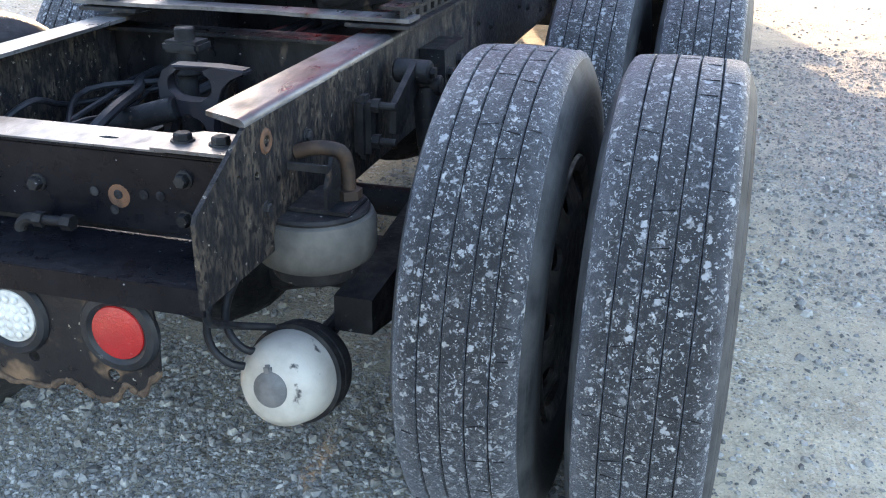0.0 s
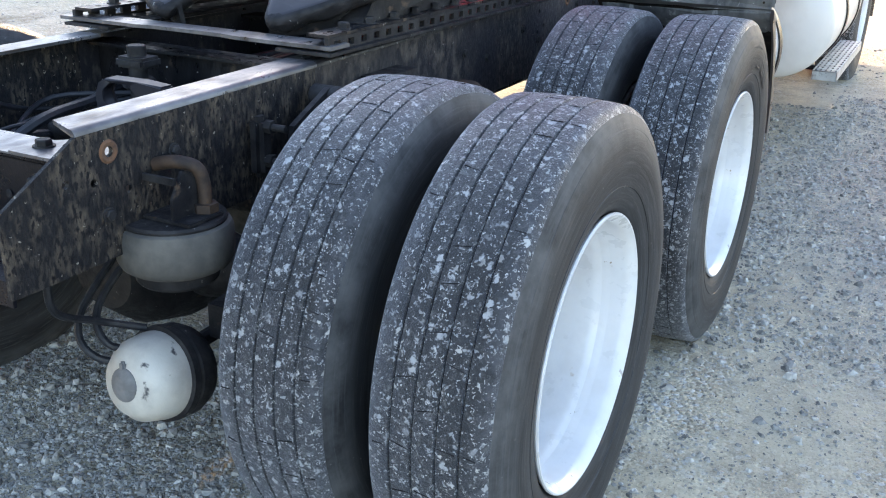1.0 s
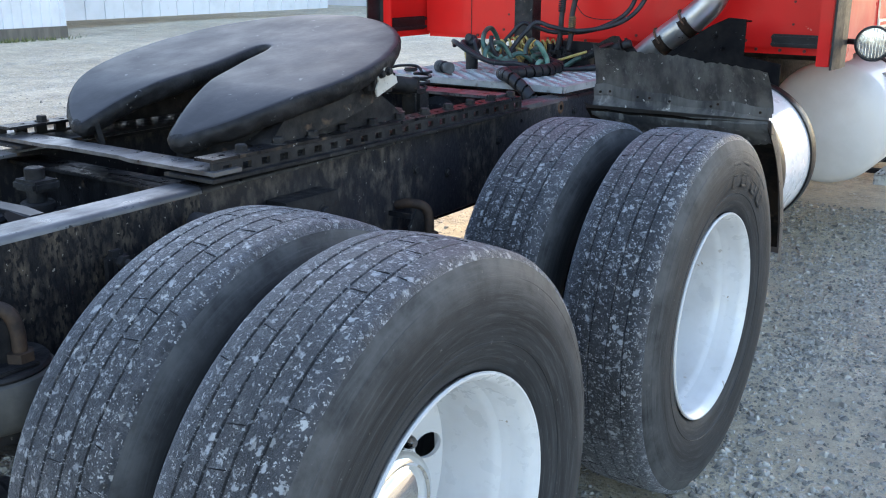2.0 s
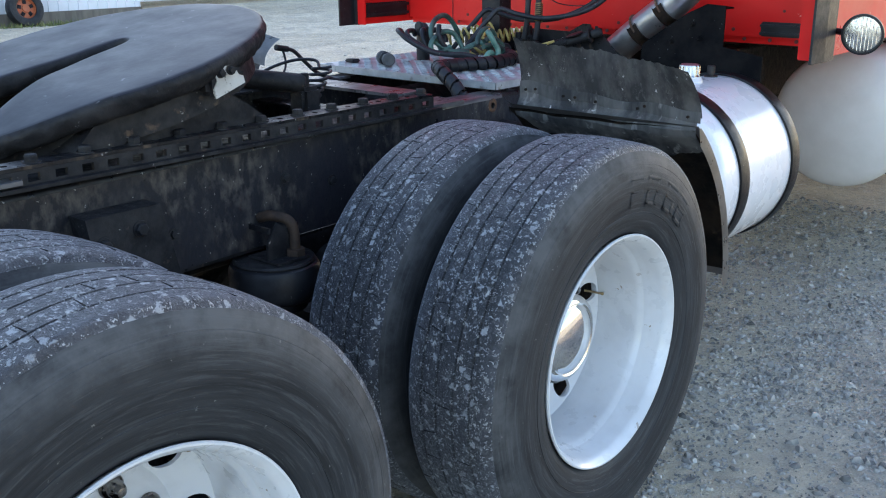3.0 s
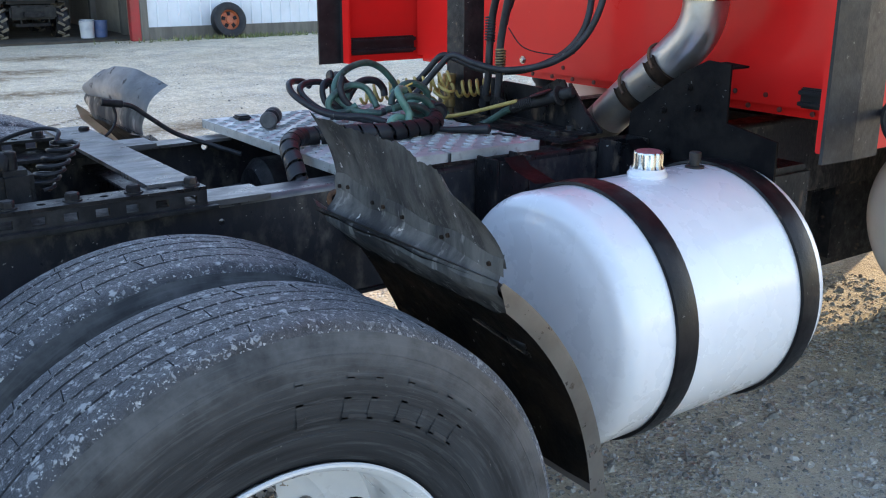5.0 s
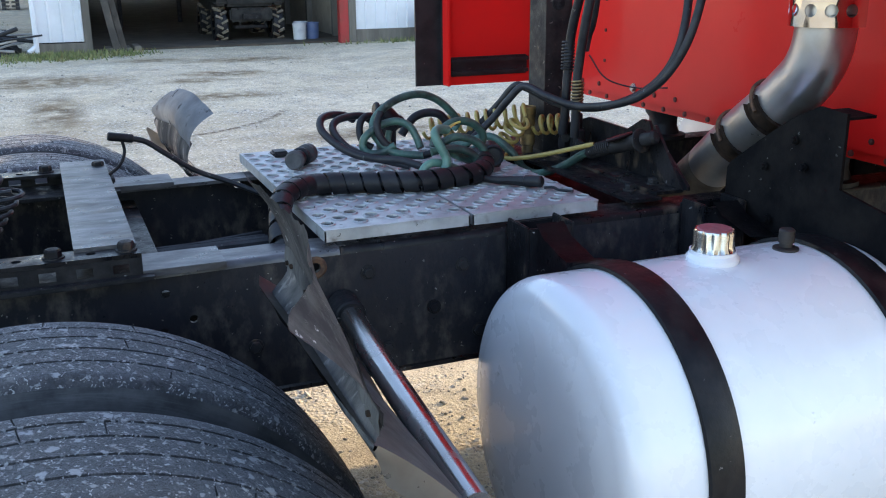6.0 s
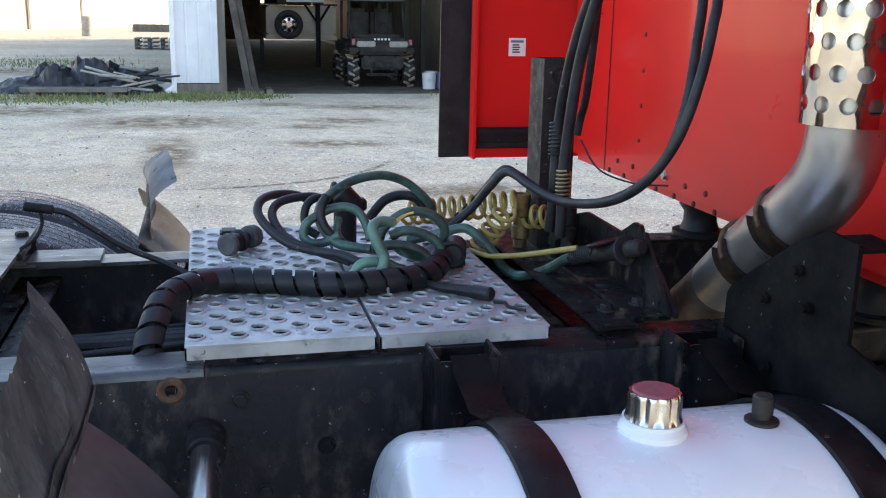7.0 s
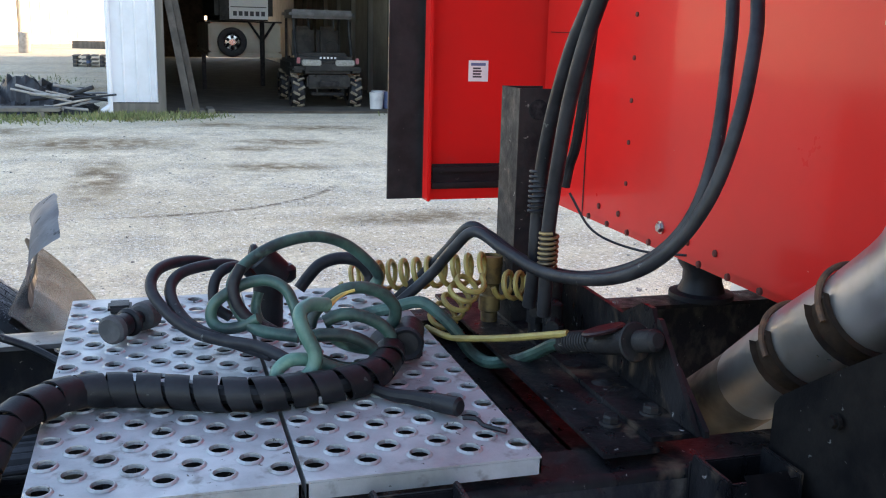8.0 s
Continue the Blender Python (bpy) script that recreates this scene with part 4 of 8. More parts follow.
bm = plate([(-0.42, -0.545), (0.25, -0.545), (0.25, -0.43), (-0.42, -0.43)], [ring(0.10, -0.495, 0.022, 12, 0.008)], 0.004, Matrix.Translation((0, 0, 0.980)))
part("crossmember_top", bm, FLANGE, xm, "worn shiny top of the crossmember", smooth=False)
bm = plate([(0.23, -0.56), (0.42, -0.56), (0.42, -0.43), (0.27, -0.43), (0.23, -0.47)], [], 0.007, Matrix.Translation((0, 0, 0.990)))
br = part("corner_gusset", bm, FLANGE, xm, "worn steel corner plate", smooth=False)
for x, y in ((0.265, -0.50), (0.345, -0.50)):
    bolt((x, y, 0.990), (0, 0, 1), 0.018, 0.016, br)
for x, z, r in ((-0.038, 0.890, 0.014), (0.288, 0.929, 0.014), (0.285, 0.850, 0.014), (-0.33, 0.885, 0.014)):
    bolt((x, -0.546, z), (0, -1, 0), r, 0.02, xm)
part("rust_stain", axis_to(lathe([(0, 0.0018), (0.016, 0.0016), (0.024, 0.0)], 18), (0, -1, 0), (0.142, -0.5450, 0.880)), RUST, xm, "rust run round an old hole")
for x, z in ((0.089, 0.885), (0.142, 0.884), (0.198, 0.889), (0.234, 0.890), (0.130, 0.852), (-0.16, 0.87)):
    bm = lathe([(0.0, 0.001), (0.008, 0.001), (0.010, 0.0)], 12)
    part("bolt_hole", axis_to(bm, (0, -1, 0), (x, -0.5472, z)), GROOVE, xm)
bm = box((-0.42, -0.742, 0.800), (0.425, -0.545, 0.808), 0.001)
add_box(bm, (-0.42, -0.747, 0.756), (0.425, -0.739, 0.808), 0.001)
la = part("bumper_angle", bm, BLACKPAINT, truck, "black steel angle under the crossmember", smooth=False)
bm = rod((-0.005, -0.60, 0.836), (0.062, -0.60, 0.836), 0.0105, 12)
merge(bm, rod((0.050, -0.60, 0.836), (0.072, -0.60, 0.836), 0.016, 6))
merge(bm, rod((-0.012, -0.60, 0.836), (0.008, -0.60, 0.836), 0.016, 6))
merge(bm, sweep(smooth_line([(-0.005, -0.60, 0.836), (-0.030, -0.60, 0.834), (-0.046, -0.60, 0.822), (-0.050, -0.60, 0.809)]), 0.012, 10))
part("fitting", bm, DIRTY, la, "dusty pipe fitting")
LAMP_Z = 0.694
pts = [(-0.42, 0.76), (0.31, 0.76), (0.318, 0.70), (0.315, 0.62), (0.27, 0.565), (0.24, 0.575), (0.20, 0.54), (0.15, 0.545), (0.12, 0.565), (0.06, 0.545), (-0.05, 0.55), (-0.42, 0.55)]
bm = plate(pts, [ring(0.240, LAMP_Z, 0.078, 32), ring(0.012, LAMP_Z, 0.078, 32), ring(-0.235, LAMP_Z, 0.078, 32), ring(0.045, 0.612, 0.012, 12), ring(0.215, 0.600, 0.013, 12)], 0.006, Matrix.Translation((0, -0.730, 0)) @ FACING_Y)
edge = [Vector((x, -0.729, z)) for x, z in pts[3:11]]
lp = part("lamp_plate", bm, LAMPPLATE, truck, "dented black lamp plate with rusted lower edge", smooth=False)
fine = smooth_line([tuple(v) for v in edge], 10)
fine = [v + Vector((0, 0.003 * noise.noise(v * 40), 0.010 * noise.noise(v * 30) + 0.006)) for v in fine]
part("rusted_edge", sweep(fine, lambda t: 0.004 + 0.006 * abs(math.sin(37 * t) * math.sin(91 * t)), 7), RUSTLIP, lp, "crusty tan rust along the lower edge")
for x, mat, lab in ((0.240, LENSRED, "round red tail lamp"), (0.012, LENSCLEAR, "round clear reversing lamp"), (-0.235, LENSRED, "round red tail lamp")):
    bm = lathe([(0.052, 0.004), (0.062, 0.012), (0.075, 0.010), (0.080, 0.002), (0.078, -0.01), (0.055, -0.012)], 40)
    g = part("grommet", axis_to(bm, (0, -1, 0), (x, -0.730, LAMP_Z)), RUBBER, lp, "black rubber grommet")
    bm = lathe([(0, 0.013), (0.035, 0.012), (0.052, 0.008), (0.056, 0.0), (0, -0.003)], 40)
    lamp = part("tail_lamp", axis_to(bm, (0, -1, 0), (x, -0.730, LAMP_Z)), mat, lp, lab)
    for i in range(-2, 3):
        for j in range(-2, 3):
            if i * i + j * j < 6 and x == 0.012:
                bm = lathe([(0, 0.004), (0.005, 0.003), (0.008, 0.0)], 10)
                part("lens_dome", axis_to(bm, (0, -1, 0), (x + i * 0.018, -0.7425, LAMP_Z + j * 0.018)), mat, lamp)


# ---- suspension at the tail ----
def air_spring(y, x=0.485, z=-0.03, rubber=None):
    """A rubber air spring on a piston, hung from a bracket on the rail, with its supply elbow."""
    bm = lathe([(0.02, -0.005), (0.108, -0.004), (0.122, 0.004), (0.128, 0.018), (0.1285, 0.060), (0.126, 0.082), (0.119, 0.096), (0.104, 0.106), (0.085, 0.110)], 44)
    sp = part("air_spring", axis_to(bm, (0, 0, -1), (x, y, 0.805 + z)), rubber or AIRBAG, truck, "dusty rubber air spring")
    bm = lathe([(0, -0.012), (0.112, -0.012), (0.116, -0.006), (0.112, 0.004), (0, 0.004)], 40)
    part("bead_plate", axis_to(bm, (0, 0, -1), (x, y, 0.805 + z)), DIRTY, sp)
    bm = lathe([(0.0, 0.098), (0.085, 0.098), (0.094, 0.106), (0.090, 0.132), (0.082, 0.140), (0.05, 0.142), (0, 0.142)], 36)
    part("piston", axis_to(bm, (0, 0, -1), (x, y, 0.805 + z)), DIRTY, sp)
    bm = plate([(y - 0.055, 0.82 + z), (y + 0.06, 0.82 + z), (y + 0.02, 0.90 + z), (y - 0.02, 0.925 + z), (y - 0.055, 0.87 + z)], [], 0.008, Matrix.Translation((0.515, 0, 0)) @ FACING_X)
    add_box(bm, (0.43, y - 0.06, 0.8175 + z), (0.56, y + 0.05, 0.8255 + z), 0.002)
    add_box(bm, (0.43, y - 0.05, 0.90 + z), (0.515, y - 0.042, 0.915 + z))
    part("hanger_bracket", bm, DIRTY, sp, smooth=False)
    bm = sweep(smooth_line([(0.43, y - 0.01, 0.925 + z), (0.475, y, 0.935 + z), (0.515, y + 0.02, 0.925 + z), (0.525, y + 0.03, 0.89 + z), (0.527, y + 0.03, 0.828 + z)]), 0.015, 12)
    merge(bm, rod((0.527, y + 0.03, 0.826 + z), (0.527, y + 0.03, 0.845 + z), 0.028, 6))
    part("supply_elbow", bm, SADDLE, sp, "dark rusty pipe elbow")


air_spring(-0.350, 0.462, 0.018)
air_spring(1.03, 0.47, -0.05, RUBBER)


def brake_chamber(at, way, k=1.0):
    """A two-part spring brake can, its rear dome turned to the back."""
    bm = lathe([(0, 0.075), (0.030, 0.074), (0.060, 0.064), (0.079, 0.04), (0.086, 0.0), (0.086, -0.02)], 40)
    bm.transform(Matrix.Scale(k, 4))
    ch = part("brake_chamber", axis_to(bm, way, at), CHAMBER, truck, "weathered white spring brake chamber")
    bm = lathe([(0.086, -0.012), (0.094, -0.014), (0.095, -0.030), (0.086, -0.034), (0.092, -0.040), (0.093, -0.060), (0.084, -0.082), (0.05, -0.095), (0, -0.095)], 40)
    bm.transform(Matrix.Scale(k, 4))
    part("clamp_band", axis_to(bm, way, at), DIRTY, ch)
    bm = lathe([(0.0, 0.084), (0.010, 0.0838), (0.018, 0.0825), (0.024, 0.0790), (0.029, 0.0775), (0.0325, 0.0745), (0.0335, 0.066)], 28)
    add_box(bm, (0.066, -0.008, 0.026), (0.0775, 0.008, 0.044), 0.004)
    bm.transform(Matrix.Scale(k, 4))
    part("cage_plug", axis_to(bm, way, at), PLUG, ch, "grey rubber plug in a keyhole")
    return ch


brake_chamber((0.412, -0.400, 0.447), (-0.06, -0.95, 0.18), 1.2)
bm = rod((0.43, -0.34, 0.48), (0.45, -0.10, 0.50), 0.02, 10)
part("push_rod", bm, DIRTY, truck)
for pts in ([(0.30, -0.30, 0.72), (0.28, -0.42, 0.60), (0.33, -0.45, 0.53), (0.39, -0.38, 0.50)],
            [(0.26, -0.30, 0.72), (0.25, -0.45, 0.58), (0.31, -0.47, 0.50), (0.40, -0.36, 0.46)],
            [(0.34, -0.60, 0.76), (0.33, -0.58, 0.66), (0.30, -0.45, 0.58), (0.36, -0.36, 0.54)]):
    part("brake_hose", sweep(smooth_line(pts), 0.009, 8), HOSE, truck)

# beams, shock absorbers and torque arms beside the rail
for y0, y1 in ((-0.42, 0.70), (0.95, 2.05)):
    y0 = y0 + 0.16
    bm = plate([(y0, 0.50), (y0 + 0.15, 0.47), (y1 - 0.2, 0.52), (y1, 0.60), (y1, 0.68), (y1 - 0.12, 0.66), (y0 + 0.3, 0.60), (y0, 0.585)], [], 0.09, Matrix.Translation((0.55, 0, 0)) @ FACING_X)
    part("trailing_beam", bm, DIRTY, truck, "dusty black suspension beam", smooth=False)
    # left beam and air spring are added as blockers of the low sun
    bm = plate([(y0, 0.40), (y1, 0.44), (y1, 0.68), (y0, 0.62)], [], 0.09, Matrix.Translation((-0.46, 0, 0)) @ FACING_X)
    part("trailing_beam", bm, DIRTY, truck, "dusty black suspension beam", smooth=False)
    bm = rod((-0.485, y0 + 0.03, 0.60), (-0.485, y0 + 0.03, 0.80), 0.125, 28, 0.02)
    part("air_spring", bm, AIRBAG, truck, "left rubber air spring added to block low sun")
for y in (0.60, 2.02):
    bm = plate([(y - 0.14, 1.0), (y + 0.06, 1.0), (y + 0.12, 0.74), (y + 0.07, 0.56), (y - 0.03, 0.56), (y - 0.10, 0.74)], [], 0.07, Matrix.Translation((0.503 if y < 1 else 0.50, 0, 0)) @ FACING_X)
    if y < 1:
        part("spring_hanger", bm, DIRTY, truck, "black cast suspension hanger", smooth=False)
    else:
        bm.free()
# chamber and black box added to cut the light under the frame
brake_chamber((0.50, 1.16, 0.40), (-0.2, -0.95, -0.1))
bm = box((0.42, 0.72, 0.30), (0.62, 1.34, 0.50), 0.03)
part("shade_box", bm, DIRTY, truck, "black box added to darken the underside")
# tube added across the frame to shrink the sun patch beneath
bm = rod((-0.5, 0.80, 0.42), (0.5, 0.80, 0.42), 0.05, 18, 0.006)
part("sun_block_tube", bm, DIRTY, truck, "black tube added to block low sun")
hx = 0.503
for y, z in ((0.50, 0.93), (0.60, 0.95), (0.52, 0.83), (0.63, 0.83), (0.60, 0.70)):
    bolt((hx, y, z), (1, 0, 0), 0.016, 0.016, truck)
for y in (0.24,):
    bm = rod((0.52, y, 0.93), (0.56, y - 0.05, 0.62), 0.03, 16, 0.004)
    merge(bm, rod((0.518, y + 0.003, 0.95), (0.54, y - 0.02, 0.80), 0.036, 16, 0.004))
    merge(bm, rod((0.46, y, 0.955), (0.56, y, 0.955), 0.026, 14, 0.004))
    part("shock_absorber", bm, DIRTY, truck, "dusty black shock absorber")
sb = part("shock_bracket", box((0.432, -0.055, 0.835), (0.474, 0.0, 0.985), 0.014), DIRTY, truck, "black cast bracket with two studs")
for z in (0.962, 0.878):
    bm = rod((0.45, -0.028, z), (0.530, -0.028, z), 0.009, 10)
    merge(bm, rod((0.474, -0.028, z), (0.492, -0.028, z), 0.017, 6))
    part("stud", bm, DIRTY, sb)
bm = rod((0.45, 0.20, 0.995), (0.545, 0.20, 0.995), 0.030, 20, 0.006)
merge(bm, rod((0.545, 0.20, 0.995), (0.556, 0.20, 0.995), 0.014, 6))
merge(bm, plate([(0.02, 0.885), (0.06, 0.872), (0.235, 0.975), (0.225, 1.018), (0.185, 1.022), (0.03, 0.955)], [], 0.016, Matrix.Translation((0.512, 0, 0)) @ FACING_X))
part("shock_eye", bm, DIRTY, sb, "dusty link arm with a round eye")

# inside the frame, before the rear crossmember: torque rod tower, driveline and lines
def oval(cx, cz, rx, rz, n=2.6, seg=28):
    pts = []
    for k in range(seg):
        a = 2 * math.pi * k / seg
        c, d = math.cos(a), math.sin(a)
        pts.append((cx + rx * math.copysign(abs(c) ** (2 / n), c), cz + rz * math.copysign(abs(d) ** (2 / n), d)))
    return pts


outer = [(-0.076, 0.62), (0.078, 0.62), (0.072, 0.80), (0.066, 0.88), (0.074, 0.925), (0.094, 0.975), (0.120, 1.000), (0.160, 1.006), (0.162, 1.020), (0.080, 1.024), (-0.030, 1.022), (-0.058, 1.008), (-0.074, 0.975), (-0.072, 0.935), (-0.062, 0.90), (-0.072, 0.85)]
tower = plate(outer, [oval(0.014, 0.975, 0.064, 0.038), oval(0.002, 0.845, 0.056, 0.058)], 0.045, Matrix.Translation((0.0, -0.04, 0.0)) @ FACING_Y)
bmesh.ops.bevel(tower, geom=[e for e in tower.edges if e.calc_face_angle(0) > 1.0], offset=0.005, segments=2, affect="EDGES")
part("torque_tower", tower, GREASE, truck, "black cast torque rod bracket")
lv_ = part("levelling_post", rod((-0.10, 0.15, 0.70), (-0.10, 0.15, 1.075), 0.026, 14, 0.003), DIRTY, truck)
part("post_collar", box((-0.148, 0.11, 1.015), (-0.045, 0.19, 1.045), 0.008), DIRTY, lv_)
part("post_collar", rod((-0.10, 0.15, 0.955), (-0.10, 0.15, 0.985), 0.045, 16, 0.006), DIRTY, lv_)
for a, b, r in (((-0.05, 0.30, 0.62), (-0.02, 1.30, 0.64), 0.05), ((0.10, -0.25, 0.70), (0.25, -0.02, 0.78), 0.035), ((-0.42, -0.1, 0.80), (-0.02, -0.05, 0.92), 0.03)):
    bm = rod(a, b, r, 16, 0.006)
    part("torque_rod", bm, DIRTY, truck)
lr = random.Random(11)
for k in range(6):
    x0 = -0.38 + 0.04 * k
    p = [(x0, -0.36 + lr.uniform(-0.04, 0.04), 0.84 + lr.uniform(-0.05, 0.05)), (x0 + 0.06, -0.2, 0.90 + lr.uniform(-0.04, 0.05)), (x0 + lr.uniform(-0.04, 0.08), 0.05, 0.88 + lr.uniform(-0.05, 0.05)),
         (-0.2 + lr.uniform(-0.1, 0.2), 0.35, 0.92), (-0.1 + lr.uniform(-0.1, 0.1), 1.2, 0.95), (-0.15 + lr.uniform(-0.1, 0.1), 2.1, 0.97)]
    part("air_line", sweep(smooth_line(p), lr.choice((0.006, 0.008, 0.011, 0.015)), 8), HOSE, truck)
for y in (0.32, 1.05, 1.75, 2.9):
    bm = box((-0.42, y - 0.006, 0.80), (0.42, y + 0.006, 1.04), 0.002)
    add_box(bm, (-0.42, y - 0.05, 1.03), (0.42, y + 0.05, 1.04), 0.002)
    part("crossmember", bm, FRAME, truck, "black frame crossmember", smooth=False)
bm = rod((-0.22, 2.15, 0.92), (-0.22, 3.3, 0.92), 0.12, 28, 0.03)
part("air_tank", bm, DIRTY, truck, "dusty black air tank")

# ---- fifth wheel and its slide rails ----
for sd in (1, -1):
    zt = rail_top(1.0) + 0.001
    bm = bmesh.new()
    lo, hi = (0.30, 0.475) if sd > 0 else (-0.475, -0.30)
    add_box(bm, (lo, 0.245, zt + 0.004), (hi, 1.76, zt + 0.013), 0.001)
    base = part("slide_base", bm, DIRTY, truck, "black steel base angle of the sliding fifth wheel", smooth=False)
    wx = 0.452 if sd > 0 else -0.452
    slots = []
    y = 0.30
    while y < 1.72:
        slots.append([(y, 0.006), (y + 0.030, 0.006), (y + 0.030, 0.024), (y, 0.024)])
        y += 0.066
    m = Matrix.Translation((wx, 0, zt + 0.013)) @ FACING_X
    bm = plate([(0.27, 0.0), (1.74, 0.0), (1.74, 0.034), (0.27, 0.034)], slots, 0.012, m)
    rack = part("slide_rack", bm, DIRTY, base, "slotted slide rail", smooth=False)
    xa, xb = (0.385, 0.4518) if sd > 0 else (-0.4518, -0.385)
    tophole = [ring((xa + xb) / 2, 0.33 + k * 0.132, 0.010, 8) for k in range(11)]
    bm = plate([(xa, 0.27), (xb, 0.27), (xb, 1.74), (xa, 1.74)], tophole, 0.008, Matrix.Translation((0, 0, zt + 0.0555)))
    part("rack_top", bm, FRAME, base, "worn black top of the slide rail", smooth=False)
    for k in range(11):
        bolt((wx - 0.033 * sd, 0.395 + k * 0.132, zt + 0.0555), (0, 0, 1), 0.016, 0.018, base)
    bm = box((0.33 if sd > 0 else -0.45, 1.735, zt + 0.004), (0.45 if sd > 0 else -0.33, 1.90, zt + 0.018), 0.001)
    part("end_shim", bm, FLANGE, base, "worn steel shim", smooth=False)
for y0, y1, lab in ((0.255, 0.345, "worn steel plate across the frame"), (1.62, 1.735, "worn steel plate across the frame")):
    zz = rail_top(1.0) + (0.030 if y0 < 1 else 0.064)
    bm = bmesh.new()
    cuts = [(-0.50, 0.0), (-0.2, 0.0), (-0.15, 0.012), (0.10, 0.012), (0.16, 0.0), (0.47, 0.0)] if y0 < 1 else [(-0.5, 0.0), (0.40, 0.0)]
    bm = plate([(x, y0 + d) for x, d in cuts] + [(x, y1) for x in (cuts[-1][0], cuts[0][0])], [], 0.010, Matrix.Translation((0, 0, zz)))
    part("cross_plate", bm, FLANGE, truck, lab, smooth=False)


def fifth_wheel():
    """The greasy coupling plate: a thick round plate with a tapered slot, skirts and pivot brackets, tipped back."""
    m = pose(0, 0.785, 1.312, 13.4, 0, 0)
    R = 0.507
    pts = []
    for k in range(57):
        a = radians(-69 + k * (318 / 56))
        pts.append((R * math.cos(a), R * math.sin(a)))
    slot = [(-0.062, -0.16), (-0.040, -0.02)] + [(0.030 * math.cos(radians(180 - 18 * k)), 0.030 * math.sin(radians(180 - 18 * k)) + 0.118) for k in range(11)] + [(0.040, -0.02), (0.062, -0.16)]
    rim = []
    loop = pts + slot
    for p, q in zip(loop, loop[1:] + loop[:1]):
        n = max(1, round(math.dist(p, q) / 0.013))
        rim += [Vector((p[0] + (q[0] - p[0]) * k / n, p[1] + (q[1] - p[1]) * k / n)) for k in range(n)]
    cnt = len(rim)
    for _ in range(12):
        rim = [rim[i] * 0.5 + (rim[i - 1] + rim[(i + 1) % cnt]) * 0.25 for i in range(cnt)]
    out = []
    for i in range(cnt):
        d = (rim[(i + 1) % cnt] - rim[i - 1]).normalized()
        out.append(Vector((d.y, -d.x)))
    bm = bmesh.new()
    rings = []
    for inset, z in ((0.022, 0.0), (0.011, -0.001), (0.005, -0.004), (0.001, -0.010), (0.0, -0.020), (0.003, -0.030), (0.010, -0.044), (0.020, -0.056), (0.036, -0.062)):
        row = []
        for i, p in enumerate(rim):
            lump = noise.noise(Vector((p.x * 22, p.y * 22, z * 30)))
            low = min(1.0, max(0.0, -z / 0.03))
            chip = noise.noise(Vector((p.x * 60, p.y * 60, z * 80)))
            q = p - out[i] * (inset - (0.007 * lump + 0.005 * chip) * low)
            row.append(bm.verts.new((q.x, q.y, z + 0.004 * low * noise.noise(Vector((p.x * 15, p.y * 15, 4.0))))))
        rings.append(row)
    for p, q in zip(rings, rings[1:]):
        for i in range(cnt):
            k = (i + 1) % cnt
            bm.faces.new((p[i], p[k], q[k], q[i]))
    for row in (rings[0], rings[-1]):
        bmesh.ops.triangle_fill(bm, use_beauty=True, use_dissolve=False, edges=[bm.edges.get((row[i], row[(i + 1) % cnt])) for i in range(cnt)], normal=(0, 0, 1))
    bmesh.ops.subdivide_edges(bm, edges=[e for e in bm.edges if e.calc_length() > 0.10], cuts=3)
    bmesh.ops.triangulate(bm, faces=bm.faces)
    for v in bm.verts:
        d = max(0.0, -0.18 - v.co.y)
        v.co.z -= 0.62 * d * d + 0.04 * d
        v.co.z += 0.002 * noise.noise(v.co * 9)
    bmesh.ops.recalc_face_normals(bm, faces=bm.faces)
    bm.transform(m)
    bm.normal_update()
    for f in bm.faces:
        f.material_index = 0 if f.normal.z > 0.80 else 1
    fw = part("fifth_wheel", bm, [GREASE, BLACKGREASE], truck, "greasy black round fifth wheel plate tipped back", sharp=50)
    inner = [(x * 0.86, y * 0.86) for x, y in pts]
    b = bmesh.new()
    for i in range(len(pts) - 1):
        p, q = inner[i], inner[i + 1]
        vs = [b.verts.new((*p, -0.06)), b.verts.new((*q, -0.06)), b.verts.new((*q, -0.13)), b.verts.new((*p, -0.13))]
        b.faces.new(vs)
    bmesh.ops.remove_doubles(b, verts=b.verts, dist=1e-4)
    bmesh.ops.solidify(b, geom=b.faces[:], thickness=0.014)
    b.transform(m)
    part("skirt", b, DIRTY, fw, "dusty cast skirt under the plate")
    for sd in (1, -1):
        x0, x1 = (0.27, 0.41) if sd > 0 else (-0.41, -0.27)
        bm = plate([(0.50, 1.13), (1.10, 1.13), (1.02, 1.19), (0.88, 1.27), (0.68, 1.27), (0.56, 1.19)], [], 0.13, Matrix.Translation((x1, 0, 0)) @ FACING_X)
        part("pivot_bracket", bm, DIRTY, fw, "cast pivot bracket", smooth=False)
        bm = rod((x0 * 1.0, 0.78, 1.235), (x1 + 0.02 * sd, 0.78, 1.235), 0.03, 18, 0.004)
        part("pivot_pin", bm, DIRTY, fw)
    bm = plate([(0.860, 1.229), (0.953, 1.261), (0.948, 1.279), (0.934, 1.284), (0.924, 1.300), (0.905, 1.311), (0.888, 1.306), (0.874, 1.313), (0.860, 1.301), (0.866, 1.272), (0.854, 1.252)], [], 0.008, Matrix.Translation((0.490, 0, 0)) @ FACING_X)
    lug = part("wear_pad", bm, WEARPAD, fw, "chipped white painted bracket", smooth=False)
    for y, z in ((0.877, 1.292), (0.909, 1.297)):
        bolt((0.490, y, z), (1, 0, 0), 0.010, 0.012, lug)
    bm = box((0.40, 0.84, 1.235), (0.486, 0.96, 1.30), 0.012)
    part("lock_housing", bm, BLACKGREASE, fw, "greasy cast lock housing")
